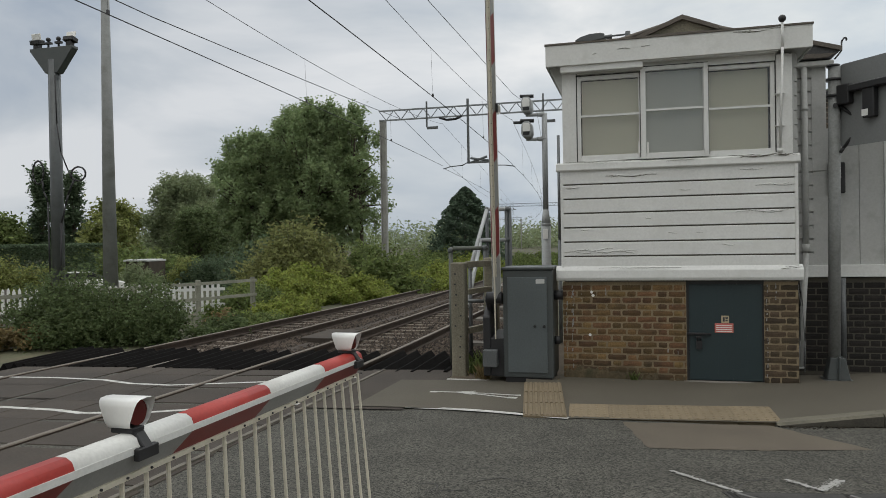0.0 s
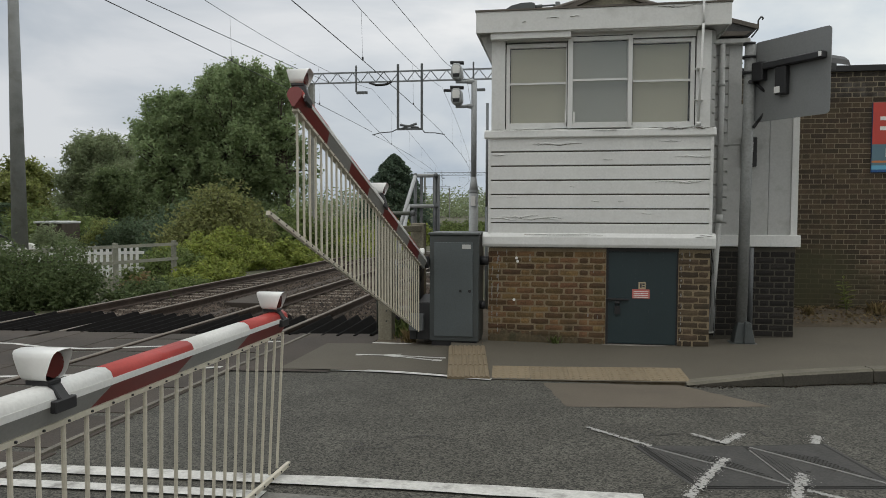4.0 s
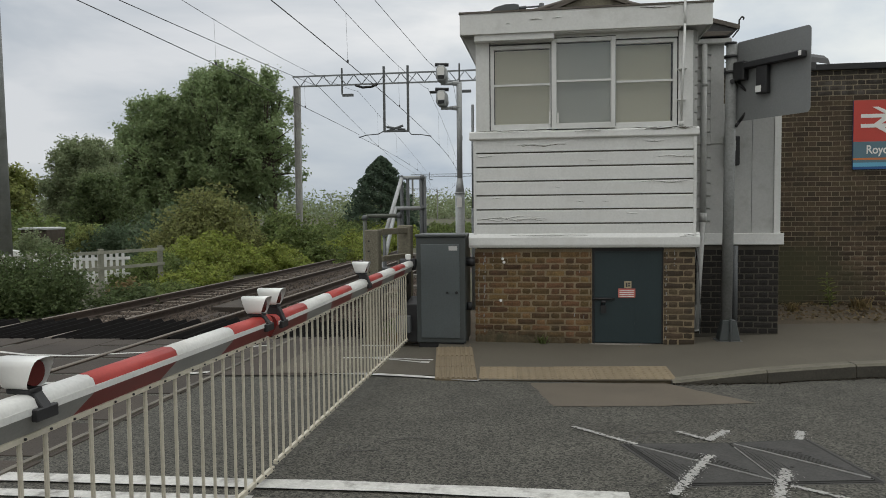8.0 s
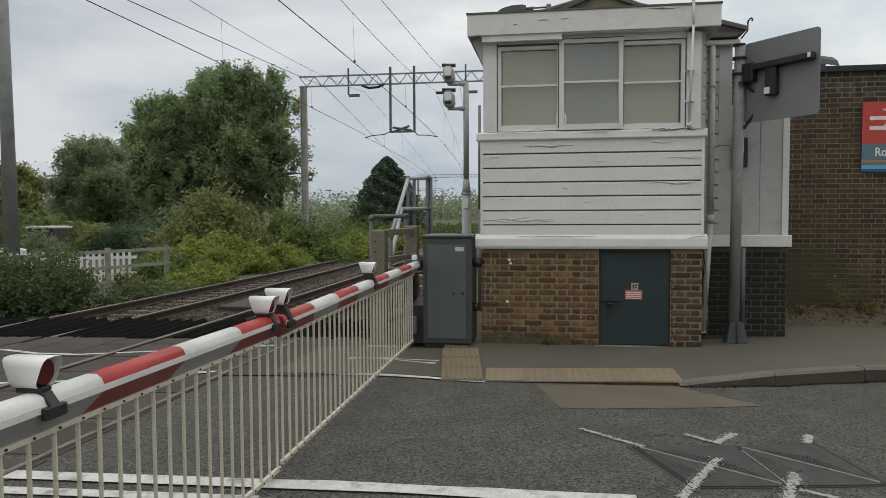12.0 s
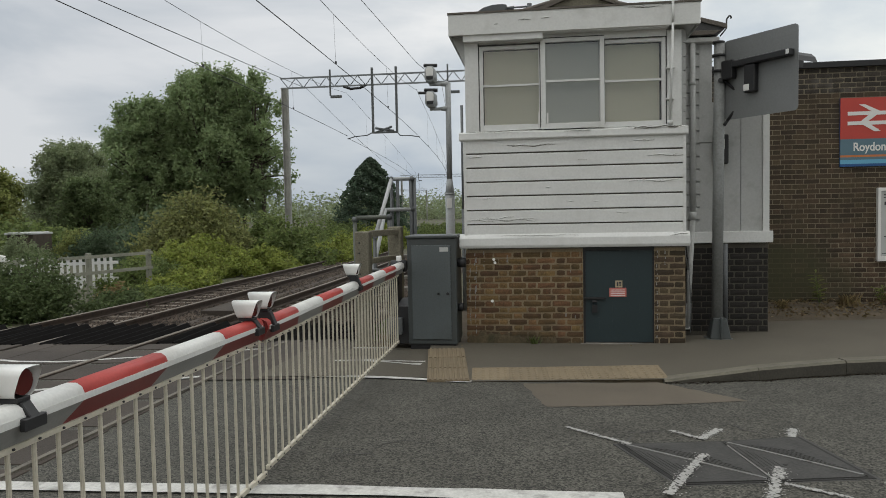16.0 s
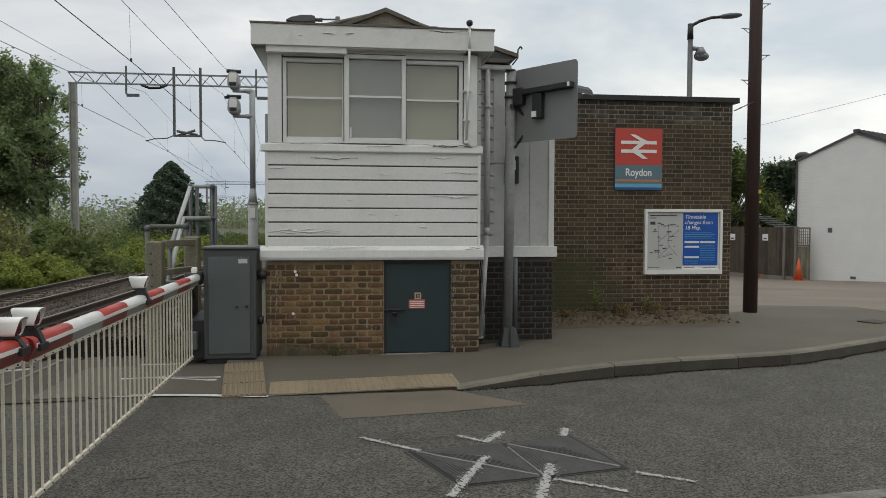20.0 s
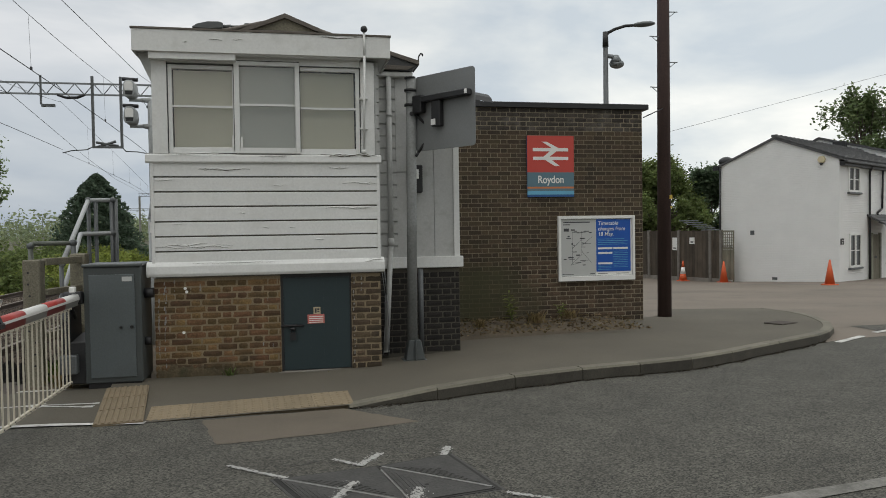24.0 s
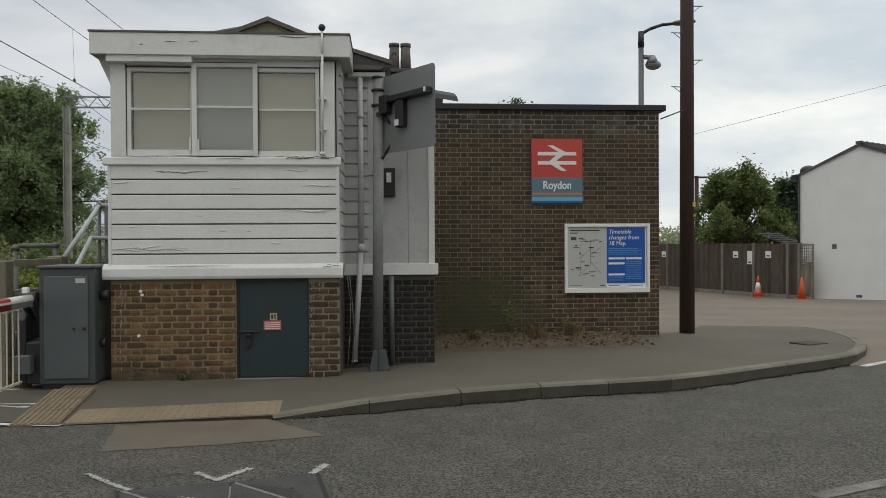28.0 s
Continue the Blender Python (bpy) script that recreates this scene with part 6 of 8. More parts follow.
part("hoop", bm, MOSSY_STEEL, guard_rail)
bm = bmesh.new()
tube(bm, (0.5, 0, -0.2), (0.5, 0, 1.54), 0.03, n=10)
part("end_post", bm, POST_GREY, guard_rail)
for x, z in ((0.0, 1.47), (0.5, 1.5)):
    bm = bmesh.new()
    bmesh.ops.create_uvsphere(bm, u_segments=10, v_segments=8, radius=0.046, matrix=pose(x, 0, z))
    part("clamp_fitting", bm, POST_GREY, guard_rail)
bm = bmesh.new()
tube(bm, (0, 0, 0.75), (0.5, 0, 0.75), 0.024, n=8)
part("mid_rail", bm, POST_GREY, guard_rail)
ladder = base("platform_steps", -1.75, 4.35, -0.18, "grey steel steps with tubular handrails up to the platform", "steps")
for pts in ([(0.08, -1.75, 1.37), (0.0, 0.0, 2.35), (0.37, 0.03, 2.35)], [(0.02, -1.75, 0.75), (-0.1, -0.1, 1.80), (0.37, 0.03, 1.80)]):
    bm = bmesh.new()
    pipe(bm, pts, 0.035, 10)
    part("handrail", bm, COLUMN_GREY, ladder)
for x, y, top, r in ((0.0, 0.0, 2.35, 0.03), (0.11, 0.01, 2.35, 0.03), (0.35, 0.03, 2.37, 0.032), (0.41, 0.05, 2.37, 0.032), (0.06, -1.7, 1.4, 0.03)):
    bm = bmesh.new()
    tube(bm, (x, y, 0.0), (x, y, top), r, n=10)
    part("rail_post", bm, POST_GREY, ladder)
for x, y, z in ((0.0, 0.0, 2.35), (0.37, 0.03, 2.35), (0.37, 0.03, 1.8), (0.07, -1.7, 1.38)):
    bm = bmesh.new()
    bmesh.ops.create_uvsphere(bm, u_segments=10, v_segments=8, radius=0.05, matrix=pose(x, y, z))
    part("clamp_fitting", bm, POST_GREY, ladder)
for k in range(6):
    boxes("tread", CONCRETE, ladder, (0.0, 0.9, -1.65 + 0.28 * k, -1.35 + 0.28 * k, 0.12 + 0.165 * k, 0.16 + 0.165 * k))
boxes("platform", CONCRETE, ladder, (1.5, 3.6, 1.3, 60, -0.3, 0.95), label="pale concrete platform edge")

# CCTV column by the box.
column = base("camera_column", -0.57, 3.4, 0, "galvanised column with two hooded white cameras", "camera column")
bm = bmesh.new()
tube(bm, (0, 0, -0.2), (0, 0, 1.85), 0.078, n=14)
tube(bm, (0, 0, 1.85), (0, 0, 2.1), 0.078, 0.046, n=14)
tube(bm, (0, 0, 2.1), (0, 0, 3.68), 0.046, n=12)
tube(bm, (0, 0, 1.84), (0, 0, 1.87), 0.084, n=14)
part("column", bm, COLUMN_GREY, column)
boxes("label_plate", SIGN_WHITE, column, (-0.04, 0.04, -0.09, -0.079, 1.62, 1.78))
for z in (3.66, 3.26):
    bm = bmesh.new()
    tube(bm, (0.0, 0, z), (-0.12, -0.02, z), 0.05, 0.03, n=8)
    tube(bm, (-0.12, -0.02, z), (-0.3, -0.05, z - 0.01), 0.03, 0.02, n=8)
    arm = part("arm", bm, COLUMN_GREY, column)
    bm = bmesh.new()
    prism(bm, [(-0.06, 0.0), (0.06, 0.0), (0.09, 0.06), (0.08, 0.2), (0.05, 0.25), (-0.05, 0.25), (-0.08, 0.2), (-0.09, 0.06)], -0.16, 0.1, "y")
    bm.transform(pose(-0.27, -0.05, z + 0.02))
    cm = part("camera_hood", bm, COLUMN_GREY, arm, "pale grey rounded camera housing", bevel=0.012)
    bm = bmesh.new()
    prism(bm, [(-0.055, 0.09), (0.055, 0.09), (0.06, 0.19), (0.04, 0.225), (-0.04, 0.225), (-0.06, 0.19)], -0.172, -0.16, "y")
    bm.transform(pose(-0.27, -0.05, z + 0.02))
    part("camera_glass", bm, SIGN_WHITE, cm, "pale camera window")
    bm = bmesh.new()
    prism(bm, [(-0.05, 0.03), (0.05, 0.03), (0.055, 0.08), (-0.055, 0.08)], -0.172, -0.16, "y")
    bm.transform(pose(-0.27, -0.05, z + 0.02))
    part("camera_lens", bm, DARK, cm, "dark lens strip")
    bm = bmesh.new()
    tube(bm, (-0.38, -0.1, z + 0.3), (-0.16, -0.1, z + 0.29), 0.03, n=8)
    part("wiper_motor", bm, DARK, cm)
bm = bmesh.new()
tube(bm, (-0.36, 3.5, -0.1), (-0.36, 3.5, 1.6), 0.032, n=10)
tube(bm, (-0.36, 3.5, 1.6), (-0.36, 3.5, 3.32), 0.024, n=10)
single("thin_mast", bm, GALV, "thin grey mast behind the box", "mast")

# ---- overhead line ----
def truss(parent, x0, x1, y, z0, z1, step):
    bm = bmesh.new()
    for z in (z0, z1):
        box(bm, x0, x1, y - 0.03, y + 0.03, z - 0.035, z + 0.035)
    part("chord", bm, GALV, parent)
    bm = bmesh.new()
    k = 0
    x = x0
    while x < x1 - 0.01:
        a, b = (z0, z1) if k % 2 else (z1, z0)
        tube(bm, (x, y, a), (min(x + step, x1), y, b), 0.022, n=5)
        x += step
        k += 1
    part("lattice", bm, GALV, parent)


def gantry(y, x0, x1, hangers):
    g = base("overhead_gantry", 0, y, -0.5, "galvanised lattice gantry carrying the overhead line", "gantry", "overhead gantries")
    for x in (x0, x1):
        bm = bmesh.new()
        for dx in (-0.13, 0.13):
            box(bm, x + dx - 0.02, x + dx + 0.02, -0.1, 0.1, -0.3, 8.15)
        box(bm, x - 0.13, x + 0.13, -0.012, 0.012, -0.3, 8.15)
        part("mast", bm, MAST_PALE, g)
    truss(g, x0 - 0.2, x1 + 0.2, 0, 8.15, 8.62, 0.38)
    for x in hangers:
        bm = bmesh.new()
        box(bm, x - 0.035, x + 0.035, -0.035, 0.035, 7.7, 8.95)
        box(bm, x + 0.02, x + 0.55, -0.06, 0.06, 7.6, 7.72)
        part("insulator_hanger", bm, POST_GREY, g)
    return g


g1 = gantry(25.5, -11.2, 5.0, (-8.95, -3.3))
bm = bmesh.new()
for x in (-6.9, -5.75):
    box(bm, x - 0.05, x + 0.05, -0.06, 0.06, 5.85, 8.95)
box(bm, -6.9, -5.75, -0.05, 0.05, 5.85, 5.94)
tube(bm, (-6.8, 0, 6.1), (-5.9, 0, 5.95), 0.06, n=6)
tube(bm, (-6.75, 0, 5.9), (-6.0, 0, 6.15), 0.06, n=6)
part("register_frame", bm, POST_GREY, g1)
bm = bmesh.new()
pipe(bm, [(-8.15, 0, 5.64), (-7.8, 0, 5.74), (-7.2, 0, 5.78), (-6.95, 0, 5.9)], 0.025, 6)
part("register_arm", bm, POST_GREY, g1)
bm = bmesh.new()
pipe(bm, [(-5.75, 0, 5.9), (-5.6, 0, 5.72), (-5.1, 0, 5.7), (-4.65, 0, 5.62)], 0.025, 6)
part("register_arm", bm, POST_GREY, g1)
bm = bmesh.new()
pipe(bm, [(-8.3, 0, 8.12), (-7.95, 0, 8.0), (-7.5, 0, 8.02), (-7.2, 0, 8.15)], 0.06, 6)
part("insulator", bm, DARK, g1)
bm = bmesh.new()
pipe(bm, [(-4.7, 0, 7.67), (-4.0, 0, 7.65)], 0.07, 6)
part("insulator", bm, DARK, g1)
for y, x0, x1 in ((117, -23, -4), (190, -48, -30), (260, -82, -64)):
    gantry(y, x0, x1, (x0 + 3, x1 - 3))


def catenary(x, y0, y1, low, dip, mid_y, k, drop_first, label):
    """A contact wire with a hanging messenger wire above it and droppers between."""
    line = base("overhead_wire", 0, 0, 0, label, "overhead wire", "overhead wires")
    steps = 40
    ys = [y0 + (y1 - y0) * i / steps for i in range(steps + 1)]
    bm = bmesh.new()
    for a, b in zip(ys, ys[1:]):
        tube(bm, (bend(x, a) - 0.03, a, dip + k * (a - mid_y) ** 2), (bend(x, b) - 0.03, b, dip + k * (b - mid_y) ** 2), 0.007, n=5, caps=False)
    part("catenary", bm, WIRE, line)
    bm = bmesh.new()
    for a, b in zip(ys, ys[1:]):
        tube(bm, (bend(x, a), a, low), (bend(x, b), b, low), 0.01, n=5, caps=False)
    part("contact_wire", bm, WIRE, line)
    y = drop_first
    while y < y1 - 2:
        bm = bmesh.new()
        tube(bm, (bend(x, y), y, low), (bend(x, y) - 0.03, y, dip + k * (y - mid_y) ** 2), 0.003, n=4, caps=False)
        box(bm, bend(x, y) - 0.02, bend(x, y) + 0.02, y - 0.02, y + 0.02, low, low + 0.07)
        part("dropper", bm, WIRE, line)
        y += 7.6


for x in TRACKS:
    catenary(x, -46, -10, 5.25, 6.40, -28.0, 0.0028, -41.0, "dark overhead contact wire with its hanging wire and droppers")
    catenary(x, -10, 25.5, 5.28 if x < -5 else 5.2, 6.40, 7.7, 0.0029, -6.4, "dark overhead contact wire with its hanging wire and droppers")
    catenary(x, 25.5, 117, 5.18, 5.9, 71.0, 0.0007, 31.0, "dark overhead contact wire with its hanging wire and droppers")
for pts, r in (([(-9.6, -34, 7.7), (-9.55, -10, 6.75), (-9.5, 5.5, 6.72), (-9.4, 16.6, 6.98), (-10.1, 25.5, 7.6), (-12.3, 45, 6.9), (-14.93, 65.3, 6.8), (-21.5, 117, 7.6)], 0.012), ([(-3.6, -34, 7.7), (-3.45, -10, 6.8), (-3.4, 7, 6.8), (-3.33, 17, 6.82), (-3.6, 25.5, 7.6), (-5.5, 45, 6.9), (-8.4, 65.3, 6.8), (-15.5, 117, 7.6)], 0.008)):
    feeder = base("feeder_wire", 0, 0, 0, "thin overhead feeder wire beside the tracks", "overhead wire", "overhead wires")
    bm = bmesh.new()
    for a, b in zip(pts, pts[1:]):
        tube(bm, a, b, r, n=5, caps=False)
    part("wire", bm, WIRE, feeder)

# ---- masts and fences west of the line ----
mast = base("tapered_mast", -22.7, 20, -0.8, "tall tapered grey steel mast", "mast")
bm = bmesh.new()
tube(bm, (0, 0, 0), (0, 0, 16), 0.34, 0.16, n=12)
part("shaft", bm, MAST, mast)
lm = base("floodlight_mast", -25.6, 20, -0.8, "dark mast with a spreading head, floodlights and looped cables", "lighting mast")
bm = bmesh.new()
tube(bm, (0, 0, 0), (0, 0, 11.3), 0.29, 0.27, n=8)
part("shaft", bm, POST_GREY, lm)
bm = bmesh.new()
prism(bm, [(-0.34, 10.65), (0.34, 10.65), (1.2, 11.74), (1.2, 11.86), (-1.2, 11.86), (-1.2, 11.74)], -0.2, 0.2, "y")
part("head_frame", bm, CABINET, lm, bevel=0.02)
for x in (-0.92, 0.92):
    boxes("floodlight_bracket", DARK, lm, (x - 0.14, x + 0.14, -0.12, 0.12, 11.84, 12.1))
    bm = bmesh.new()
    box(bm, -0.28, 0.28, -0.2, 0.2, 0, 0.22)
    bm.transform(pose(x, 0, 12.08, 10 if x < 0 else -14, 0, 0))
    lampbox = part("floodlight", bm, DARK, lm, bevel=0.03)
    bm = bmesh.new()
    box(bm, -0.26, 0.26, -0.04, 0.02, 0.2, 0.52)
    bm.transform(pose(x, 0, 12.08, 10 if x < 0 else -14, 0, 0))
    part("visor", bm, SIGN_WHITE, lampbox, "pale glass visor", bevel=0.02)
for x in (-0.3, 0.28):
    bm = bmesh.new()
    bmesh.ops.create_uvsphere(bm, u_segments=8, v_segments=6, radius=0.11, matrix=pose(x, 0, 12.28))
    tube(bm, (x, 0, 11.85), (x, 0, 12.2), 0.05, n=6)
    box(bm, x - 0.17, x + 0.17, -0.08, 0.08, 12.06, 12.15)
    part("sensor", bm, DARK, lm)
bm = bmesh.new()
pipe(bm, [(0.5 * math.cos(radians(30 * i)) * 0.62 - 0.72, -0.34, 6.0 + 0.55 * math.sin(radians(30 * i))) for i in range(13)], 0.04, 6)
pipe(bm, [(-0.5, -0.34, 5.6), (-0.42, -0.34, 5.1), (-0.2, -0.34, 4.6), (-0.15, -0.34, 0.3)], 0.04, 6)
part("looped_cable", bm, DARK, lm)
bm = bmesh.new()
pipe(bm, [(0.4 * math.cos(radians(30 * i)) + 1.5, -0.3, 5.85 + 0.33 * math.sin(radians(30 * i))) for i in range(13)], 0.04, 6)
pipe(bm, [(1.25, -0.3, 5.6), (0.9, -0.3, 4.9), (0.75, -0.3, 4.4), (0.5, -0.3, 3.6), (0.36, -0.3, 0.3)], 0.045, 6)
pipe(bm, [(0.3, -0.3, 10.5), (0.36, -0.3, 8.2), (0.55, -0.3, 6.9), (0.9, -0.3, 6.1), (1.15, -0.3, 5.6)], 0.03, 6)
part("looped_cable", bm, DARK, lm)


def picket_fence(x0, y0, x1, y1, z, label):
    f = base("picket_fence", x0, y0, z, label, "fence", "white picket fences")
    d = Vector((x1 - x0, y1 - y0, 0))
    turn = math.degrees(math.atan2(d.y, d.x))
    f.matrix_basis = pose(x0, y0, z, 0, 0, turn)
    length = d.length
    bm = bmesh.new()
    prism(bm, [(-0.045, 0.05), (0.045, 0.05), (0.045, 0.95), (0.0, 1.04), (-0.045, 0.95)], -0.012, 0.012, "y")
    me = mesh_of("pale", bm, WHITE)
    n = int(length / 0.17)
    for i in range(n):
        ob = new("pale", me)
        ob.parent = f
        ob.matrix_basis = pose(0.1 + 0.17 * i, -0.05, random.uniform(-0.02, 0.02))
    for z0 in (0.25, 0.75):
        boxes("rail", WHITE, f, (0, length, -0.035, 0.035, z0, z0 + 0.09))
    for i in range(int(length / 2.2) + 1):
        boxes("post", CONCRETE, f, (2.2 * i - 0.06, 2.2 * i + 0.06, 0.0, 0.12, -0.3, 1.0))
    return f


picket_fence(-24, 7.6, -16.2, 9.6, -0.62, "white picket fence with pointed pales behind the bushes")
picket_fence(-15.6, 10.4, -12.2, 12.6, -0.6, "white picket fence with pointed pales behind the bushes")
rail_fence = base("rail_fence", -14.2, 2.2, -0.55, "weathered wooden post-and-rail fence", "fence", turn=72)
for i in range(6):
    boxes("post", FENCE_GREY, rail_fence, (2.1 * i - 0.06, 2.1 * i + 0.06, -0.06, 0.06, -0.2, 1.15), bevel=0.008)
for z in (0.55, 1.0):
    boxes("rail", FENCE_GREY, rail_fence, (0, 10.6, -0.08, -0.04, z, z + 0.09))

# ---- poles and lamps by the yard ----
tp = base("telegraph_pole", 8.12, 3.56, -0.06, "dark creosoted telegraph pole with steel steps", "telegraph pole")
bm = bmesh.new()
tube(bm, (0, 0, -0.2), (0.02, 0, 9.5), 0.125, 0.095, n=16)
part("shaft", bm, POLE_WOOD, tp)
for i, z in enumerate((4.15, 4.6, 5.05, 5.5, 5.95, 6.4, 6.85)):
    s = -1 if i % 2 == 0 else 1
    bm = bmesh.new()
    pipe(bm, [(s * 0.09, -0.03, z), (s * 0.27, -0.03, z + 0.005)], 0.009, 6)
    pipe(bm, [(s * 0.1, -0.03, z - 0.1), (s * 0.23, -0.03, z)], 0.006, 6)
    part("step", bm, GALV, tp)
each("tag", YELLOW, tp, (0.05, 0.1, -0.125, -0.1, 2.15, 2.22), (0.07, 0.1, -0.12, -0.1, 1.98, 2.02))
lamp = base("street_lamp", 8.56, 7.0, -0.2, "grey street lamp with a swan-neck arm and a lower dome light", "street lamp")
bm = bmesh.new()
tube(bm, (0, 0, 0), (0, 0, 6.2), 0.07, 0.055, n=12)
part("column", bm, POST_GREY, lamp)
bm = bmesh.new()
pipe(bm, [(0, 0, 5.9), (0, 0, 6.12), (0.06, -0.01, 6.2), (0.2, -0.02, 6.28), (0.45, -0.05, 6.36), (0.66, -0.07, 6.38)], 0.034, 8)
tube(bm, (0, 0, 5.88), (0, 0, 6.22), 0.068, 0.06, n=12)
part("arm", bm, DARK, lamp, "dark bent arm with a sleeve on the column")
bm = bmesh.new()
bmesh.ops.create_uvsphere(bm, u_segments=12, v_segments=8, radius=1, matrix=pose(0.9, -0.08, 6.41, 0, -6) @ Matrix.Diagonal((0.29, 0.12, 0.06, 1)))
part("lantern", bm, POST_GREY, lamp)
bm = bmesh.new()
tube(bm, (0.05, 0, 5.68), (0.24, -0.02, 5.66), 0.05, n=8)
tube(bm, (0.24, -0.02, 5.52), (0.24, -0.02, 5.7), 0.15, 0.06, n=14)
bmesh.ops.create_uvsphere(bm, u_segments=14, v_segments=8, radius=1, matrix=pose(0.26, -0.02, 5.5) @ Matrix.Diagonal((0.17, 0.15, 0.1, 1)))
part("dome_light", bm, GALV, lamp)

# ---- cottage, fence and cones at the yard's end ----
house = base("cottage", 21.88, 19.46, -0.95, "white-painted brick cottage with a slate roof", "house", turn=30.5)
# own space: x into the house from its west gable, y along the gable
GH, GP = 5.2, 6.22
DEEP = 10.4
bm = bmesh.new()
prism(bm, [(-2.6, -0.3), (2.52, -0.3), (2.52, GH - 0.02), (0.0, GP), (-2.6, GH)], 0.0, DEEP, "x")
part("wall", bm, HOUSE_WHITE, house, "whitewashed brick walls")
bm = bmesh.new()
prism(bm, [(2.72, GH - 0.1), (0.0, GP + 0.0), (-2.82, GH - 0.12), (-2.82, GH - 0.02), (0.0, GP + 0.11), (2.72, GH + 0.0)], -0.07, DEEP, "x")
part("roof", bm, SLATE, house, "dark slate roof", bevel=0.01)
# Slates lap one another down the front slope.
for k in range(9):
    y0, y1 = -2.84 + 0.31 * k, -2.84 + 0.31 * k + 0.36
    z0, z1 = GP + 0.115 + 0.4 * y0, GP + 0.115 + 0.4 * min(0.0, y1)
    bm = bmesh.new()
    prism(bm, [(y0, z0 - 0.005), (min(0.0, y1), z1 - 0.03), (min(0.0, y1), z1 - 0.008), (y0, z0 + 0.035)], -0.08 - 0.004 * (k % 3), DEEP - 0.01, "x")
    part("slate_course", bm, SLATE, house)
# Ridge tiles, each tipped a little over the next.
for k in range(23):
    bm = bmesh.new()
    prism(bm, [(-0.05 + 0.45 * k, GP + 0.09), (0.42 + 0.45 * k, GP + 0.05), (0.42 + 0.45 * k, GP + 0.13), (-0.05 + 0.45 * k, GP + 0.2)], -0.13, 0.13, "y")
    part("ridge_tile", bm, SLATE, house, bevel=0.01)
for wx, wz, ww, wh in ((0.9, 3.85, 1.28, 1.07), (1.02, 0.7, 1.3, 1.42), (5.6, 0.75, 0.9, 1.4), (5.6, 3.7, 0.9, 1.15)):
    w = boxes("window", SIGN_WHITE, house, (wx, wx + 0.09, -2.660, -2.560, wz, wz + wh), (wx + ww - 0.09, wx + ww, -2.660, -2.560, wz, wz + wh), (wx, wx + ww, -2.660, -2.560, wz, wz + 0.09), (wx, wx + ww, -2.660, -2.560, wz + wh - 0.07, wz + wh), (wx + ww / 2 - 0.06, wx + ww / 2 + 0.06, -2.655, -2.560, wz, wz + wh), label="white casement window")
    for a, b in ((wx + 0.05, wx + ww / 2 - 0.03), (wx + ww / 2 + 0.03, wx + ww - 0.05)):
        boxes("pane", DARK, w, (a, b, -2.620, -2.600, wz + 0.05, wz + wh - 0.05))
        boxes("glazing_bar", SIGN_WHITE, w, (a, b, -2.645, -2.580, wz + wh * 0.5 - 0.018, wz + wh * 0.5 + 0.018))
        boxes("curtain", POST_GREY, w, (a + 0.06, a + (0.2 if wz > 2 else 0.34), -2.624, -2.6205, wz + 0.08, wz + wh - 0.08), label="pale grey curtain behind the glass")
    boxes("sill", POST_GREY, w, (wx - 0.06, wx + ww + 0.06, -2.720, -2.560, wz - 0.08, wz), bevel=0.01)
plaque = boxes("plaque", DARK, house, (0.1, 0.4, -2.63, -2.59, 1.69, 1.94), label="small dark plaque with pale bars")
each("plaque_bar", PAPER, plaque, (0.16, 0.34, -2.634, -2.6305, 1.84, 1.88), (0.19, 0.31, -2.634, -2.6305, 1.74, 1.79))
for run, r in (([(-0.06, 2.45, GH), (-0.06, 2.45, 0)], 0.045), ([(3.1, -2.84, GH - 0.18), (3.16, -2.70, GH - 0.42), (3.24, -2.680, GH - 0.6), (3.24, -2.680, 0)], 0.05), ([(4.9, -2.680, GH - 0.25), (4.8, -2.680, 3.2), (4.2, -2.680, 3.0), (4.2, -2.680, 2.9)], 0.045)):
    bm = bmesh.new()
    pipe(bm, run, r, 8)
    part("downpipe", bm, DARK, house)
boxes("gutter", DARK, house, (-0.05, DEEP, -2.92, -2.80, GH - 0.20, GH - 0.10), label="black eaves gutter", bevel=0.02)
boxes("gutter_end", DARK, house, (-0.14, 0.0, 2.5, 2.75, GH - 0.15, GH + 0.05))
# One dark colour covers the eaves board and the shaded wall below it.
boxes("fascia", DARK, house, (0.02, DEEP, -2.80, -2.605, GH - 0.30, GH - 0.13), label="dark band of boarding and shade under the eaves")
each("vent", POST_GREY, house, (-0.012, 0.01, 0.9, 1.08, 2.1, 2.3), (-0.012, 0.01, -0.1, 0.12, 0.16, 0.27))
bm = bmesh.new()
tube(bm, (-0.09, -1.92, 5.19), (0.01, -1.92, 5.19), 0.15, 0.175, n=6)
alarm = part("alarm_box", bm, ALARM, house, "six-sided cream alarm box", bevel=0.012)
bm = bmesh.new()
tube(bm, (-0.06, -1.92, 5.04), (-0.06, -1.92, 4.97), 0.07, 0.045, n=10)
part("strobe", bm, DARK, alarm, "dark strobe lens")
h_door = boxes("door", TIMBER, house, (3.62, 4.5, -2.640, -2.580, 0.0, 2.05), label="pale wooden door")
each("door_post", FENCE_GREY, house, (3.42, 3.6, -2.70, -2.58, 0.0, 2.12), (4.52, 4.66, -2.70, -2.58, 0.0, 2.12))
boxes("letter_plate", DARK, h_door, (3.95, 4.2, -2.660, -2.640, 1.0, 1.1))
bm = bmesh.new()
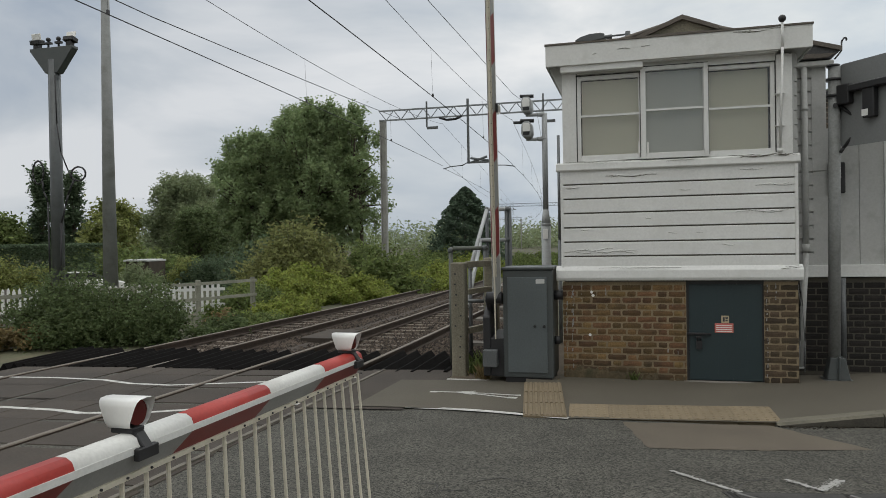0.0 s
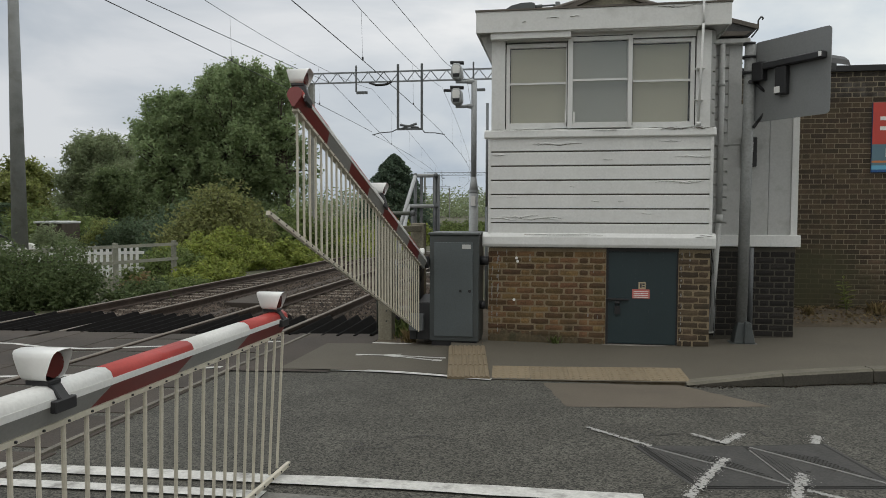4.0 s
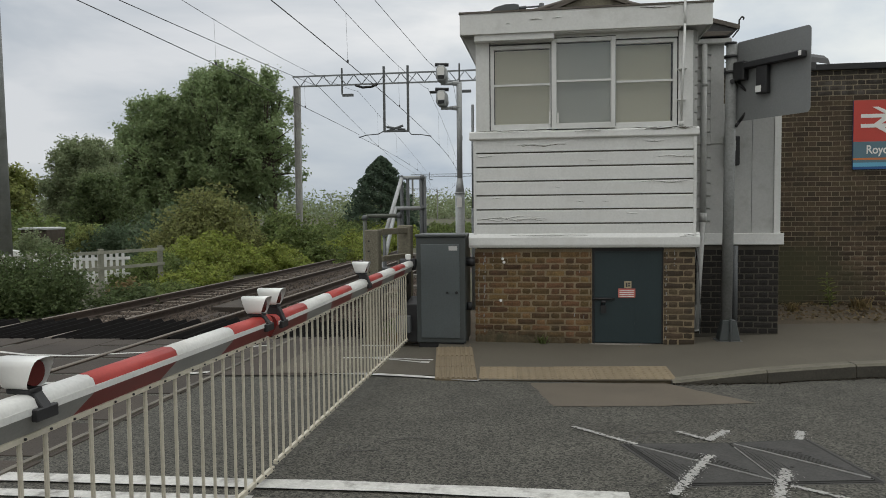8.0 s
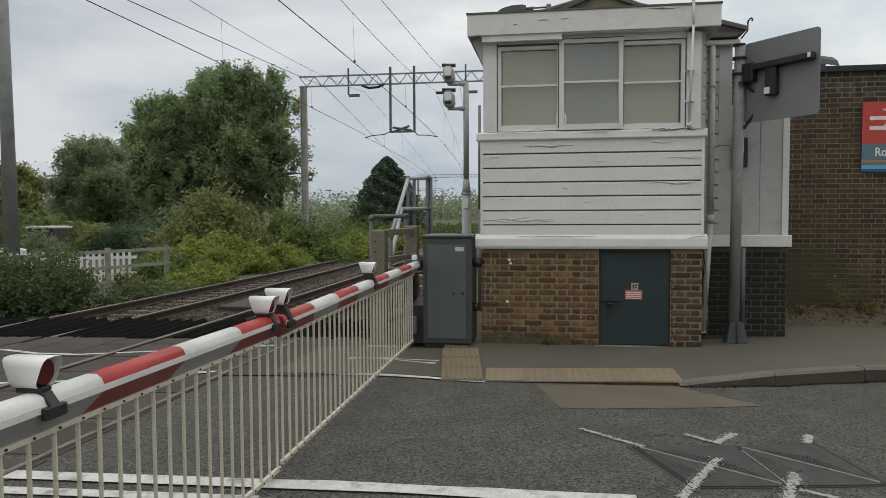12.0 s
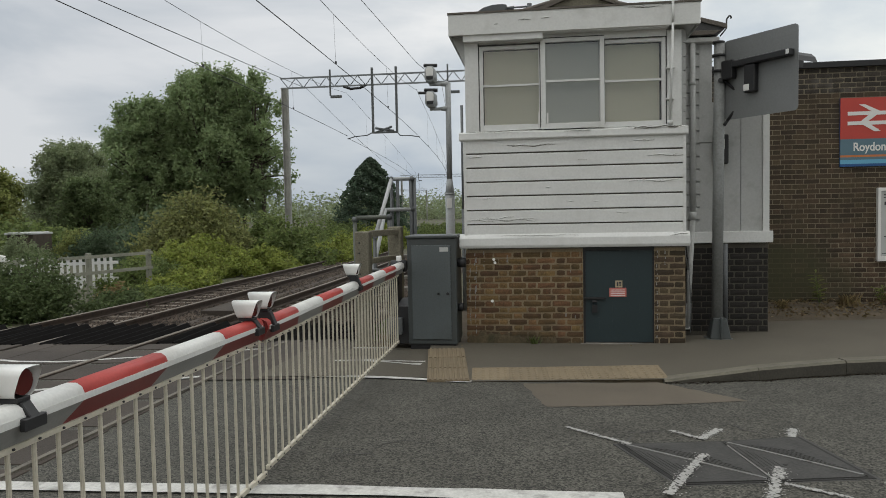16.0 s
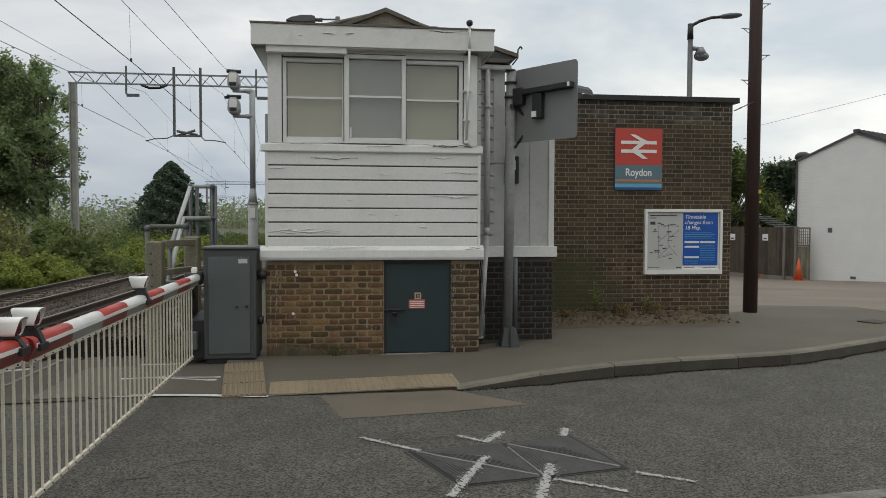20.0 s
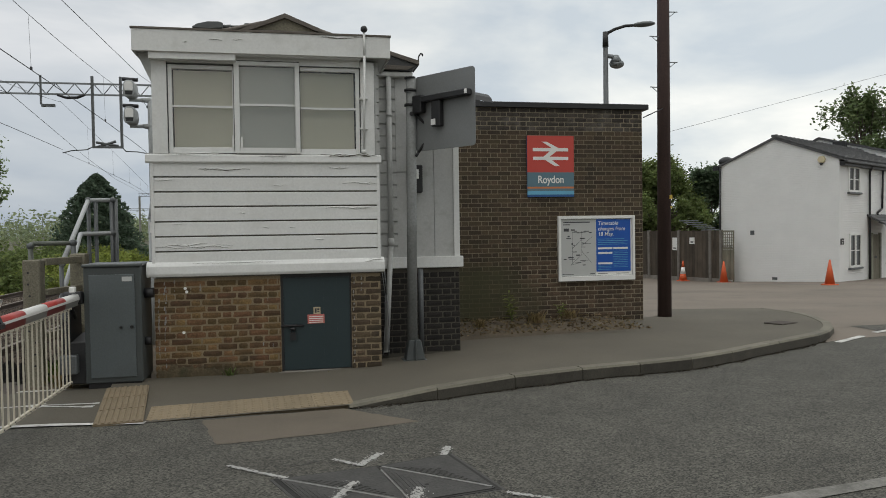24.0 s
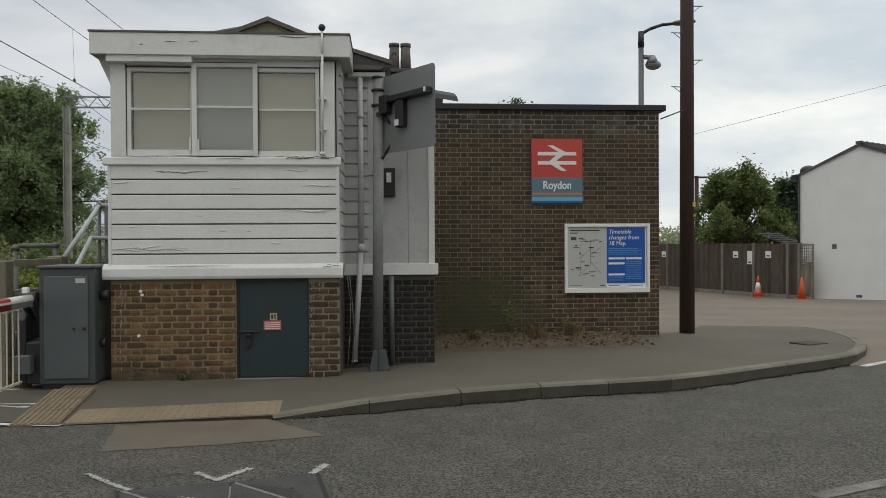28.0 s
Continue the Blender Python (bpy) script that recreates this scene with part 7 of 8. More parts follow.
for k in range(4):
    y0 = -3.62 + 0.26 * k
    z0 = 2.3 + 0.155 * k
    prism(bm, [(y0, z0), (y0 + 0.3, z0 + 0.1), (y0 + 0.3, z0 + 0.2), (y0, z0 + 0.06)], 3.12 - 0.01 * (k % 2), 5.4, "x")
porch = part("porch_roof", bm, SLATE, house, "small slate porch roof")
boxes("porch_fascia", DARK, porch, (3.1, 5.4, -3.60, -3.54, 2.16, 2.30))
second = base("cottage", 30.93, 24.79, -0.95, "second white cottage with a slate roof beyond the first", "house", turn=30.5)
bm = bmesh.new()
prism(bm, [(-3.4, -0.3), (6.0, -0.3), (6.0, 5.3), (2.17, 7.2), (-3.4, 5.55)], 0.0, 9.5, "x")
part("wall", bm, HOUSE_WHITE, second)
bm = bmesh.new()
prism(bm, [(6.3, 5.1), (2.17, 7.17), (-3.75, 5.42), (-3.75, 5.55), (2.17, 7.3), (6.3, 5.25)], -0.1, 9.6, "x")
part("roof", bm, SLATE, second)
boxes("gable_box", DARK, second, (-0.3, 0.0, 0.75, 1.38, 6.4, 6.95), label="dark timber box below the verge", bevel=0.02)

yard_fence = base("board_fence", 16.1, 31.6, -0.93, "tall brown close-boarded fence with white notices", "fence", turn=-67.5)
flen = 11.25
bm = bmesh.new()
box(bm, -0.07, 0.07, -0.012, 0.012, 0.0, 2.2)
fence_board = mesh_of("board", bm, FENCE_DARK)
for i in range(int(flen / 0.145)):
    ob = new("board", fence_board)
    ob.parent = yard_fence
    ob.matrix_basis = pose(0.07 + 0.145 * i, random.uniform(-0.008, 0.008), 0.1 + random.uniform(-0.02, 0.02))
for x in (0.0, 1.8, 3.6, 5.35, 7.18, 8.97, 10.71, 11.27):
    boxes("post", CONCRETE, yard_fence, (x - 0.055, x + 0.055, -0.09, 0.05, -0.2, 2.33))
for x, z, w, h in ((3.2, 1.62, 0.3, 0.3), (5.15, 1.6, 0.28, 0.3), (7.8, 1.66, 0.28, 0.3), (8.6, 1.38, 0.28, 0.6), (9.58, 1.68, 0.28, 0.3)):
    n = boxes("notice", SIGN_WHITE, yard_fence, (x, x + w, -0.04, -0.015, z, z + h), label="small white notice")
    boxes("notice_lines", INK, n, (x + 0.06, x + w - 0.06, -0.044, -0.0405, z + 0.06, z + 0.12))
for i in range(4):
    boxes("short_board", TIMBER, yard_fence, (11.34 + 0.15 * i, 11.48 + 0.15 * i, -0.03, 0.0, 0.1, 1.45), label="pale board below the trellis")
each("trellis_rail", TIMBER, yard_fence, (11.33, 11.93, -0.045, -0.005, 2.22, 2.3), (11.33, 11.93, -0.045, -0.005, 1.46, 1.54), (11.87, 11.93, -0.045, -0.005, 0.0, 2.22))
each("trellis_lath", TIMBER, yard_fence, *[(11.4 + 0.1 * k, 11.42 + 0.1 * k, -0.03, -0.015, 1.54, 2.22) for k in range(5)], *[(11.33, 11.87, -0.02, -0.008, 1.62 + 0.12 * k, 1.64 + 0.12 * k) for k in range(5)])
boxes("gravel_board", CONCRETE, yard_fence, (0, flen, -0.03, 0.03, -0.1, 0.12))


def cone(x, y, high, mats, label):
    c = base("traffic_cone", x, y, land(x, y) - 0.055, label, "traffic cone", "traffic cones")
    r = 0.2 * high
    bm = bmesh.new()
    box(bm, -r * 1.15, r * 1.15, -r * 1.15, r * 1.15, 0, 0.04)
    part("foot", bm, mats[0], c, bevel=0.01)
    edges = [0.04, 0.35 * high, 0.68 * high, high] if mats[0] is not mats[1] else [0.04, high]
    for k, m in enumerate(mats[:len(edges) - 1]):
        bm = bmesh.new()
        a, b = edges[k], edges[k + 1]
        tube(bm, (0, 0, a), (0, 0, b), r * (1 - 0.86 * a / high), r * (1 - 0.86 * b / high), n=14)
        part("band", bm, m, c)
    return c


WOOD_CONE = (ORANGE, ORANGE, ORANGE)
cone(20.68, 14.7, 0.93, WOOD_CONE, "plain orange traffic cone in front of the white cottage")
cone(20.15, 20.6, 0.95, WOOD_CONE, "plain orange traffic cone against the fence end")
cone(19.4, 22.75, 0.95, (ORANGE, SIGN_WHITE, ORANGE), "orange and white traffic cone beside the fence")
cone(17.9, 26.6, 0.95, (ORANGE, SIGN_WHITE, ORANGE), "orange and white traffic cone beside the fence")
cone(15.3, 29.6, 1.0, (SKYBLUE, YELLOW, YELLOW), "blue and yellow cone at the hedge")


# ---- vegetation ----
def leaves(spots, size, rng, flat=0.6):
    """Leaf clumps as small bent pairs of faces round each spot."""
    n = len(spots)
    p = np.array(spots, float)
    d = rng.normal(size=(n, 3))
    d[:, 2] *= flat
    d /= np.linalg.norm(d, axis=1)[:, None] + 1e-9
    e = np.cross(d, rng.normal(size=(n, 3)))
    e /= np.linalg.norm(e, axis=1)[:, None] + 1e-9
    s = size * rng.uniform(0.55, 1.35, size=(n, 1))
    a, b = p - d * s, p + d * s
    c, f = p + e * s * 0.55 - d * s * 0.1, p - e * s * 0.55 - d * s * 0.1
    verts = np.stack([a, c, b, f], 1).reshape(-1, 3)
    faces = np.arange(4 * n).reshape(-1, 4)
    return verts, faces


def crown_spots(rng, blobs, count, hollow=0.55):
    """Points in the outer shells of several lumps (x, y, z, rx, ry, rz)."""
    w = np.array([(rx * ry + ry * rz + rx * rz) for *_, rx, ry, rz in blobs])
    pick = rng.choice(len(blobs), size=count, p=w / w.sum())
    b = np.array(blobs)[pick]
    v = rng.normal(size=(count, 3))
    v /= np.linalg.norm(v, axis=1)[:, None]
    r = hollow + (1 - hollow) * rng.random((count, 1)) ** 0.6
    ragged = 1 + 0.22 * rng.normal(size=(count, 1)) * (rng.random((count, 1)) < 0.25)
    return b[:, :3] + v * b[:, 3:] * r * ragged


def leaf_mesh(name, mat, verts, faces):
    me = bpy.data.meshes.new(name)
    me.from_pydata(verts.tolist(), [], faces.tolist())
    me.materials.append(mat)
    return me


def lumps(rng, height, bottom, radius, n, top=0.35, lean=0.0):
    """Lumps for a crown between bottom and height: broad in the middle, ragged at the rim."""
    out = []
    ph = rng.random(6) * 6.283
    for i in range(n):
        u = rng.random() ** 0.85
        a = rng.random() * 6.283
        wob = 1 + 0.16 * math.sin(2 * a + 5 * u + ph[0]) + 0.14 * math.sin(3 * a - 9 * u + ph[1]) + 0.1 * math.sin(5 * a + 14 * u + ph[2])
        spread = radius * wob * (math.sin(math.pi * (0.16 + 0.74 * u)) ** 0.7 * (1 - top) + top * (1 - u))
        d = rng.random() ** 0.45 * spread
        s = radius * rng.uniform(0.05, 0.16) * (1.0 if d < 0.75 * spread else 0.7)
        out.append((d * math.cos(a) + lean * u, d * math.sin(a), bottom + (height - bottom - s) * u * (1 + 0.05 * math.sin(4 * a + ph[3])), s * 0.9, s * 0.9, s * rng.uniform(1.0, 2.1)))
    return out


def twigs(rng, spots, each_has, spread):
    """Leaf places gathered in small sprays round each spot."""
    p = np.repeat(np.asarray(spots), each_has, axis=0)
    return p + rng.normal(size=p.shape) * spread * rng.uniform(0.4, 1.3, size=(len(p), 1))


def tree(name, x, y, z, height, radius, mat, seed, label, count=9000, size=0.2, bottom=0.12, top=0.4, n=40, trunks=1, lean=0.0, solid=0.3):
    rng = np.random.default_rng(seed)
    t = base(name, x, y, z, label, "tree", "trees")
    bm = bmesh.new()
    crown = lumps(rng, height, height * bottom + radius * 0.2, radius, n, top, lean)
    for k in range(trunks):
        bx = (k - (trunks - 1) / 2) * radius * 0.5
        th = height * 0.8
        pts = [(bx + lean * u + 0.25 * math.sin(3 * u + k), 0.1 * math.sin(5 * u + k), th * u) for u in (0, 0.25, 0.5, 0.75, 1)]
        r = 0.022 * height / math.sqrt(trunks)
        for i in range(4):
            tube(bm, pts[i], pts[i + 1], r * (1 - 0.22 * i), r * (1 - 0.22 * (i + 1)), n=7, caps=False)
    for c in crown[::2]:
        u = rng.uniform(0.25, 0.7)
        a = (lean * u, 0, height * 0.8 * u)
        tube(bm, a, c[:3], 0.009 * height, 0.002 * height, n=5, caps=False)
    part("trunk", bm, BARK, t)
    spots = twigs(rng, crown_spots(rng, crown, count // 7, solid), 7, size * 1.9)
    v, f = leaves(spots, size, rng)
    ob = new("crown", leaf_mesh("crown", mat, v, f))
    ob.parent = t
    return t


def bush(name, x, y, z, rx, ry, h, mat, seed, label, count=4000, size=0.09, n=22, category="bush", kind=""):
    rng = np.random.default_rng(seed)
    blobs = []
    for i in range(n):
        a, d = rng.random() * 6.283, math.sqrt(rng.random())
        s = h * rng.uniform(0.16, 0.34)
        top = h * (1 - 0.55 * d * d)
        blobs.append((rx * d * math.cos(a), ry * d * math.sin(a), rng.uniform(0.1, 1.0) * max(0.1, top - s), s * 1.2, s * 1.2, s))
    spots = twigs(rng, crown_spots(rng, blobs, count // 7, 0.25), 7, size * 1.4)
    v, f = leaves(spots, size, rng)
    me = leaf_mesh("foliage" if category == "bush" else name, mat, v, f)
    if category != "bush":
        ob = new(name, me)
        ob.location = (x, y, z)
        return tagged(ob, label, category, "bushes", kind)
    thing = base(name, x, y, z, label, category, "bushes")
    ob = new("foliage", me)
    ob.parent = thing
    bm = bmesh.new()
    for b in blobs[::2]:
        tube(bm, (b[0] * 0.3, b[1] * 0.3, 0), (b[0], b[1], b[2] + b[5] * 0.6), 0.018 + 0.006 * h, 0.006, n=5, caps=False)
    part("stems", bm, BARK, thing)
    return thing


# Big poplars and willows beyond the line.
tree("poplar_tree", -46.8, 77, -1.0, 16.7, 6.3, LEAF_POPLAR, 1, "tall dense grey-green poplar beyond the railway", 84000, 0.2, n=800, trunks=2, top=0.1, solid=0.0, bottom=0.02)
tree("poplar_tree", -40.4, 79, -1.0, 20.6, 6.8, LEAF_POPLAR, 2, "tall dense grey-green poplar beyond the railway", 90000, 0.2, n=900, trunks=3, top=0.1, solid=0.0, bottom=0.05)
tree("poplar_tree", -35.2, 80, -1.0, 20.4, 4.9, LEAF_POPLAR, 9, "airy grey-green poplar with sky showing between its limbs", 24000, 0.2, n=170, trunks=2, top=0.1, solid=0.1)
tree("willow_tree", -37.3, 47, -0.8, 8.5, 3.5, LEAF_WILLOW, 3, "rounded grey-green willow beyond the railway", 70000, 0.11, n=600, top=0.1, bottom=0.02, solid=0.0)
tree("willow_tree", -32.6, 42, -0.8, 5.2, 2.7, LEAF_DEEP, 4, "dark green rounded tree beyond the railway", 24000, 0.11, n=160, top=0.1, bottom=0.02, solid=0.1)
tree("hawthorn_tree", -47, 50, -0.8, 6.6, 3.4, LEAF_YELLOW, 5, "yellowish-green tree behind the fence", 10000, 0.2, n=60, top=0.1)
tree("cypress_tree", -50.5, 45, -0.8, 9.4, 1.5, LEAF_DARK, 6, "narrow dark cypress behind the fence", 9000, 0.17, n=60, top=0.8)
tree("cypress_tree", -48.0, 46, -0.8, 8.8, 1.2, LEAF_DARK, 16, "narrow dark cypress behind the fence", 7000, 0.17, n=50, top=0.8)
tree("cypress_tree", -45.5, 60, -0.8, 9.0, 1.3, LEAF_DARK, 7, "narrow dark cypress behind the fence", 5000, 0.18, n=40, top=0.9)
tree("hawthorn_tree", -54, 43, -0.8, 5.4, 4.0, LEAF_MID, 8, "low green tree behind the fence", 9000, 0.2, n=60, top=0.1)
tree("hawthorn_tree", -39.3, 40, -0.8, 4.3, 2.2, LEAF_YELLOW, 18, "low yellowish tree behind the fence", 7000, 0.16, n=50, top=0.1)
# Dark spruce and the green bank along the line.
rng = np.random.default_rng(11)
spruce = base("spruce_tree", -11.9, 46, -0.9, "dark dense conical spruce beyond the gantry", "tree", "trees")
bm = bmesh.new()
tube(bm, (0, 0, 0), (0, 0, 6.3), 0.18, 0.03, n=8)
part("trunk", bm, BARK, spruce)
u = rng.random(16000) ** 1.35
a = rng.random(16000) * 6.283
r = 3.4 * (1 - u) ** 0.66 * (0.6 + 0.45 * rng.random(16000)) * (1 + 0.15 * np.sin(a * 5 + u * 40))
v, f = leaves(np.stack([r * np.cos(a), r * np.sin(a), 0.3 + 6.4 * u], 1), 0.14, rng, 0.5)
ob = new("crown", leaf_mesh("crown", LEAF_SPRUCE, v, f))
ob.parent = spruce

bush("elder_bush", -14.7, 23, -0.8, 1.9, 1.8, 4.15, LEAF_OLIVE, 21, "olive-green elder bush on the bank", 42000, 0.09, 120)
bush("elder_bush", -17.3, 26, -0.8, 2.6, 2.0, 3.4, LEAF_DARK, 22, "dark green elder bush on the bank", 20000, 0.095, 60)
bush("hazel_bush", -12.3, 27, -0.8, 1.7, 1.6, 3.3, LEAF_MID, 23, "green hazel bush beside the gantry mast", 20000, 0.09, 60)
bush("hazel_bush", -10.3, 23.5, -0.8, 1.5, 1.3, 2.3, LEAF_MID, 24, "green low bush beside the gantry mast", 8000, 0.1, 40)
bush("bramble_bush", -11.2, 20.6, -0.8, 1.8, 2.8, 1.25, LEAF_BRIGHT, 25, "bright green brambles along the track", 26000, 0.07, 80)
bush("bramble_bush", -12.9, 19.8, -0.8, 1.5, 2.2, 1.75, LEAF_BRIGHT, 26, "bright green brambles along the track", 22000, 0.07, 70)
bush("bramble_bush", -12.6, 17.0, -0.75, 1.5, 1.8, 1.5, LEAF_BRIGHT, 20, "bright green bracken along the track", 20000, 0.075, 60)
bush("bramble_bush", -10.2, 13.0, -0.7, 0.9, 2.2, 0.8, LEAF_BRIGHT, 27, "bright green brambles along the track", 9000, 0.06, 40)
bush("bramble_bush", -9.4, 28, -0.8, 1.6, 4.0, 1.5, LEAF_BRIGHT, 28, "bright green brambles along the track", 16000, 0.08, 60)
bush("bramble_bush", -11.9, 13.6, -0.7, 1.3, 1.6, 1.1, LEAF_MID, 29, "mixed weeds along the track", 9000, 0.06, 40)
bush("fern_clump", -9.1, 8.6, -0.55, 0.7, 1.6, 0.5, LEAF_MID, 19, "low ferns and weeds along the ballast", 6000, 0.045, 30, "weeds")
bush("buddleia_bush", -12.1, 5.7, -0.6, 1.2, 1.0, 2.0, LEAF_DEEP, 30, "tangled green bush with dry flower heads by the fence", 26000, 0.04, 80)
bush("buddleia_bush", -10.6, 6.1, -0.6, 1.05, 1.0, 1.9, LEAF_DEEP, 31, "tangled green bush by the fence", 24000, 0.04, 70)
bush("dry_grass", -9.3, 7.6, -0.5, 0.2, 0.3, 0.8, DRY_GRASS, 32, "dry straw-coloured grass beside the bush", 900, 0.05, 10, "grass")
bush("fern_clump", -8.8, 7.2, -0.55, 0.7, 0.9, 0.5, LEAF_DEEP, 47, "low dark weeds beside the ballast", 5000, 0.045, 24, "weeds")
bush("dry_grass", -12.6, 4.6, -0.55, 0.9, 0.7, 0.6, DRY_GRASS, 33, "dry straw-coloured grass below the fence", 3500, 0.05, 20, "grass")
bush("far_hedge", -21, 33, -0.8, 7, 4, 2.0, LEAF_DARK, 34, "dark tangled hedge under the poplars", 16000, 0.15, 80, "hedge")
bush("far_hedge", -33, 34, -0.8, 7, 3, 2.8, LEAF_MID, 35, "mixed green hedge under the trees", 14000, 0.15, 80, "hedge")
bush("far_hedge", -8, 60, -0.8, 6, 8, 1.6, LEAF_MID, 36, "green scrub beyond the platform", 24000, 0.09, 90, "hedge")
bush("far_hedge", -10, 40, -0.8, 2.4, 6, 1.8, LEAF_BRIGHT, 37, "bright scrub along the far track", 20000, 0.085, 80, "hedge")
bush("far_hedge", -13.5, 42, -0.8, 3.0, 5, 2.5, LEAF_MID, 17, "green scrub along the far track", 22000, 0.085, 80, "hedge")
bush("far_hedge", -48, 30, -0.8, 7, 3, 2.2, LEAF_YELLOW, 38, "yellowish hedge behind the picket fence", 10000, 0.13, 60, "hedge")
# Clipped hedge: leaves over the faces of a long box.
rng = np.random.default_rng(39)
spots = rng.uniform((-5.0, -0.6, 0.0), (5.0, 0.6, 2.58), size=(30000, 3))
face = rng.random(30000)
spots[:, 2] = np.where(face < 0.3, 2.58 + 0.04 * rng.normal(size=30000), spots[:, 2])
spots[:, 1] = np.where((face >= 0.3) & (face < 0.85), -0.6 + 0.05 * rng.normal(size=30000), spots[:, 1])
v, f = leaves(spots, 0.06, rng)
hedge = new("clipped_hedge", leaf_mesh("clipped_hedge", LEAF_DARK, v, f))
hedge.location = (-31.5, 24, -0.8)
tagged(hedge, "clipped dark green hedge with a level top", "hedge", "bushes")
bush("golden_bush", -28.6, 20.2, -0.75, 2.2, 1.0, 2.4, LEAF_YELLOW, 48, "yellow-green rounded bush behind the picket fence", 16000, 0.07, 50)
bush("scrub_bush", -28.2, 28.9, -0.78, 1.5, 0.5, 1.75, LEAF_WILLOW, 49, "grey-green scrub in front of the low shed", 8000, 0.06, 30)
bush("far_hedge", 1.0, 70, -0.8, 10, 8, 1.7, LEAF_MID, 41, "green scrub beyond the platform", 26000, 0.1, 90, "hedge")
tree("poplar_tree", -16.5, 70, -0.5, 5.0, 2.4, LEAF_WILLOW, 40, "pale distant tree beyond the gantry", 22000, 0.1, n=120)
bush("holly_bush", -24.4, 30.5, -0.8, 0.6, 0.6, 2.65, LEAF_DARK, 45, "dark rounded bush beyond the picket fence", 9000, 0.06, 30)
bush("copper_bush", -25.9, 30.5, -0.8, 0.55, 0.6, 2.35, LEAF_YELLOW, 46, "brownish rounded bush beyond the picket fence", 7000, 0.06, 26)
# Low shed and a parked car beyond the fence.
store = base("store_shed", -29.9, 30, -0.88, "low grey shed with a pale corrugated roof", "shed")
boxes("wall", FENCE_DARK, store, (0.1, 1.75, 0.0, 1.6, 0.0, 1.6))
for i in range(7):
    boxes("roof_sheet", PAPER, store, (0.25 * i, 0.25 * i + 0.23, -0.15, 1.75, 1.6 + 0.03 * (i % 2), 1.72 + 0.03 * (i % 2)), bevel=0.02)
car = base("parked_car", -26.2, 22.2, -0.74, "pale silver hatchback parked behind the fence", "car", turn=50)
bm = bmesh.new()
prism(bm, [(-1.85, 0.28), (1.85, 0.28), (1.88, 0.6), (1.2, 0.78), (-1.8, 0.78), (-1.9, 0.55)], -0.8, 0.8, "y")
part("body", bm, SIGN_WHITE, car, "pale silver body", bevel=0.06)
bm = bmesh.new()
prism(bm, [(-1.7, 0.77), (1.1, 0.77), (0.4, 1.12), (-1.35, 1.14)], -0.7, 0.7, "y")
part("windows", bm, DARK, car, "dark side windows", bevel=0.04)
bm = bmesh.new()
prism(bm, [(-1.4, 1.13), (0.42, 1.115), (0.3, 1.16), (-1.25, 1.18)], -0.68, 0.68, "y")
part("roof", bm, SIGN_WHITE, car, bevel=0.02)
for x in (-1.2, 1.2):
    for y in (-0.78, 0.6):
        bm = bmesh.new()
        tube(bm, (x, y, 0.3), (x, y + 0.18, 0.3), 0.3, n=16)
        wheel = part("wheel", bm, DARK, car, bevel=0.02)
        bm = bmesh.new()
        tube(bm, (x, y - 0.01, 0.3), (x, y + 0.02, 0.3), 0.18, n=12)
        part("rim", bm, GALV, wheel)
# Woods on the horizon.
rng = np.random.default_rng(50)
woods = []
for i in range(420):
    ang = radians(rng.uniform(-75, 75))
    d = rng.uniform(230, 420)
    h = rng.uniform(5, 11)
    woods.append((d * math.sin(ang), d * math.cos(ang), h * 0.4, rng.uniform(6, 14), 8, h * 0.6))
v, f = leaves(crown_spots(rng, woods, 110000, 0.5), 0.6, rng)
tagged(new("distant_woods", leaf_mesh("distant_woods", LEAF_WILLOW, v, f)), "hazy green woods along the horizon", "woods", kind="stuff")

# Trees behind the cottage and yard fence.
tree("sycamore_tree", 23.6, 33, -1.0, 6.6, 3.4, LEAF_MID, 60, "leafy green tree behind the board fence", 44000, 0.095, n=120)
tree("sycamore_tree", 16.2, 33, -1.0, 5.2, 2.4, LEAF_DARK, 61, "dark green tree behind the board fence", 14000, 0.12, n=36)
tree("sycamore_tree", 27.0, 33, -1.0, 6.4, 1.9, LEAF_DARK, 62, "dark green tree behind the cottage gable", 14000, 0.12, n=36)
tree("maple_tree", 41.9, 36.8, -1.0, 11.7, 4.6, LEAF_DEEP, 63, "airy green tree rising above the cottages", 11500, 0.15, n=90, bottom=0.3)
tree("ash_tree", 8.0, 21, -0.5, 8.1, 1.5, LEAF_DARK, 69, "small airy tree behind the station wall", 2600, 0.07, n=26, bottom=0.4)
far_pole = base("telegraph_pole", 24.1, 40, -1.0, "far dark telegraph pole with a crossarm", "telegraph pole")
bm = bmesh.new()
tube(bm, (0, 0, 0), (0, 0, 6.95), 0.17, 0.14, n=8)
part("shaft", bm, POLE_WOOD, far_pole)
boxes("crossarm", POLE_WOOD, far_pole, (-0.85, 0.85, -0.16, -0.04, 6.78, 6.9))
shed = base("garden_shed", 22.75, 26.0, -0.95, "low shed with a pale corrugated roof behind the fence", "shed", turn=30.5)
boxes("wall", FENCE_DARK, shed, (-0.3, 1.0, -0.2, 1.6, 0.0, 2.2))
for i in range(7):
    bm = bmesh.new()
    prism(bm, [(-0.4, 2.2 + 0.1 * i), (1.1, 2.2 + 0.1 * i), (1.1, 2.25 + 0.1 * i), (-0.4, 2.25 + 0.1 * i)], -0.3 + 0.25 * i, -0.02 + 0.25 * i, "y")
    part("roof_sheet", bm, GALV, shed)
cowl = base("chimney_cowl", 22.47, 24, 4.3, "dark round chimney cowl behind the gable", "cowl")
bm = bmesh.new()
tube(bm, (0, 0, -1.2), (0, 0, 0.4), 0.22, n=10)
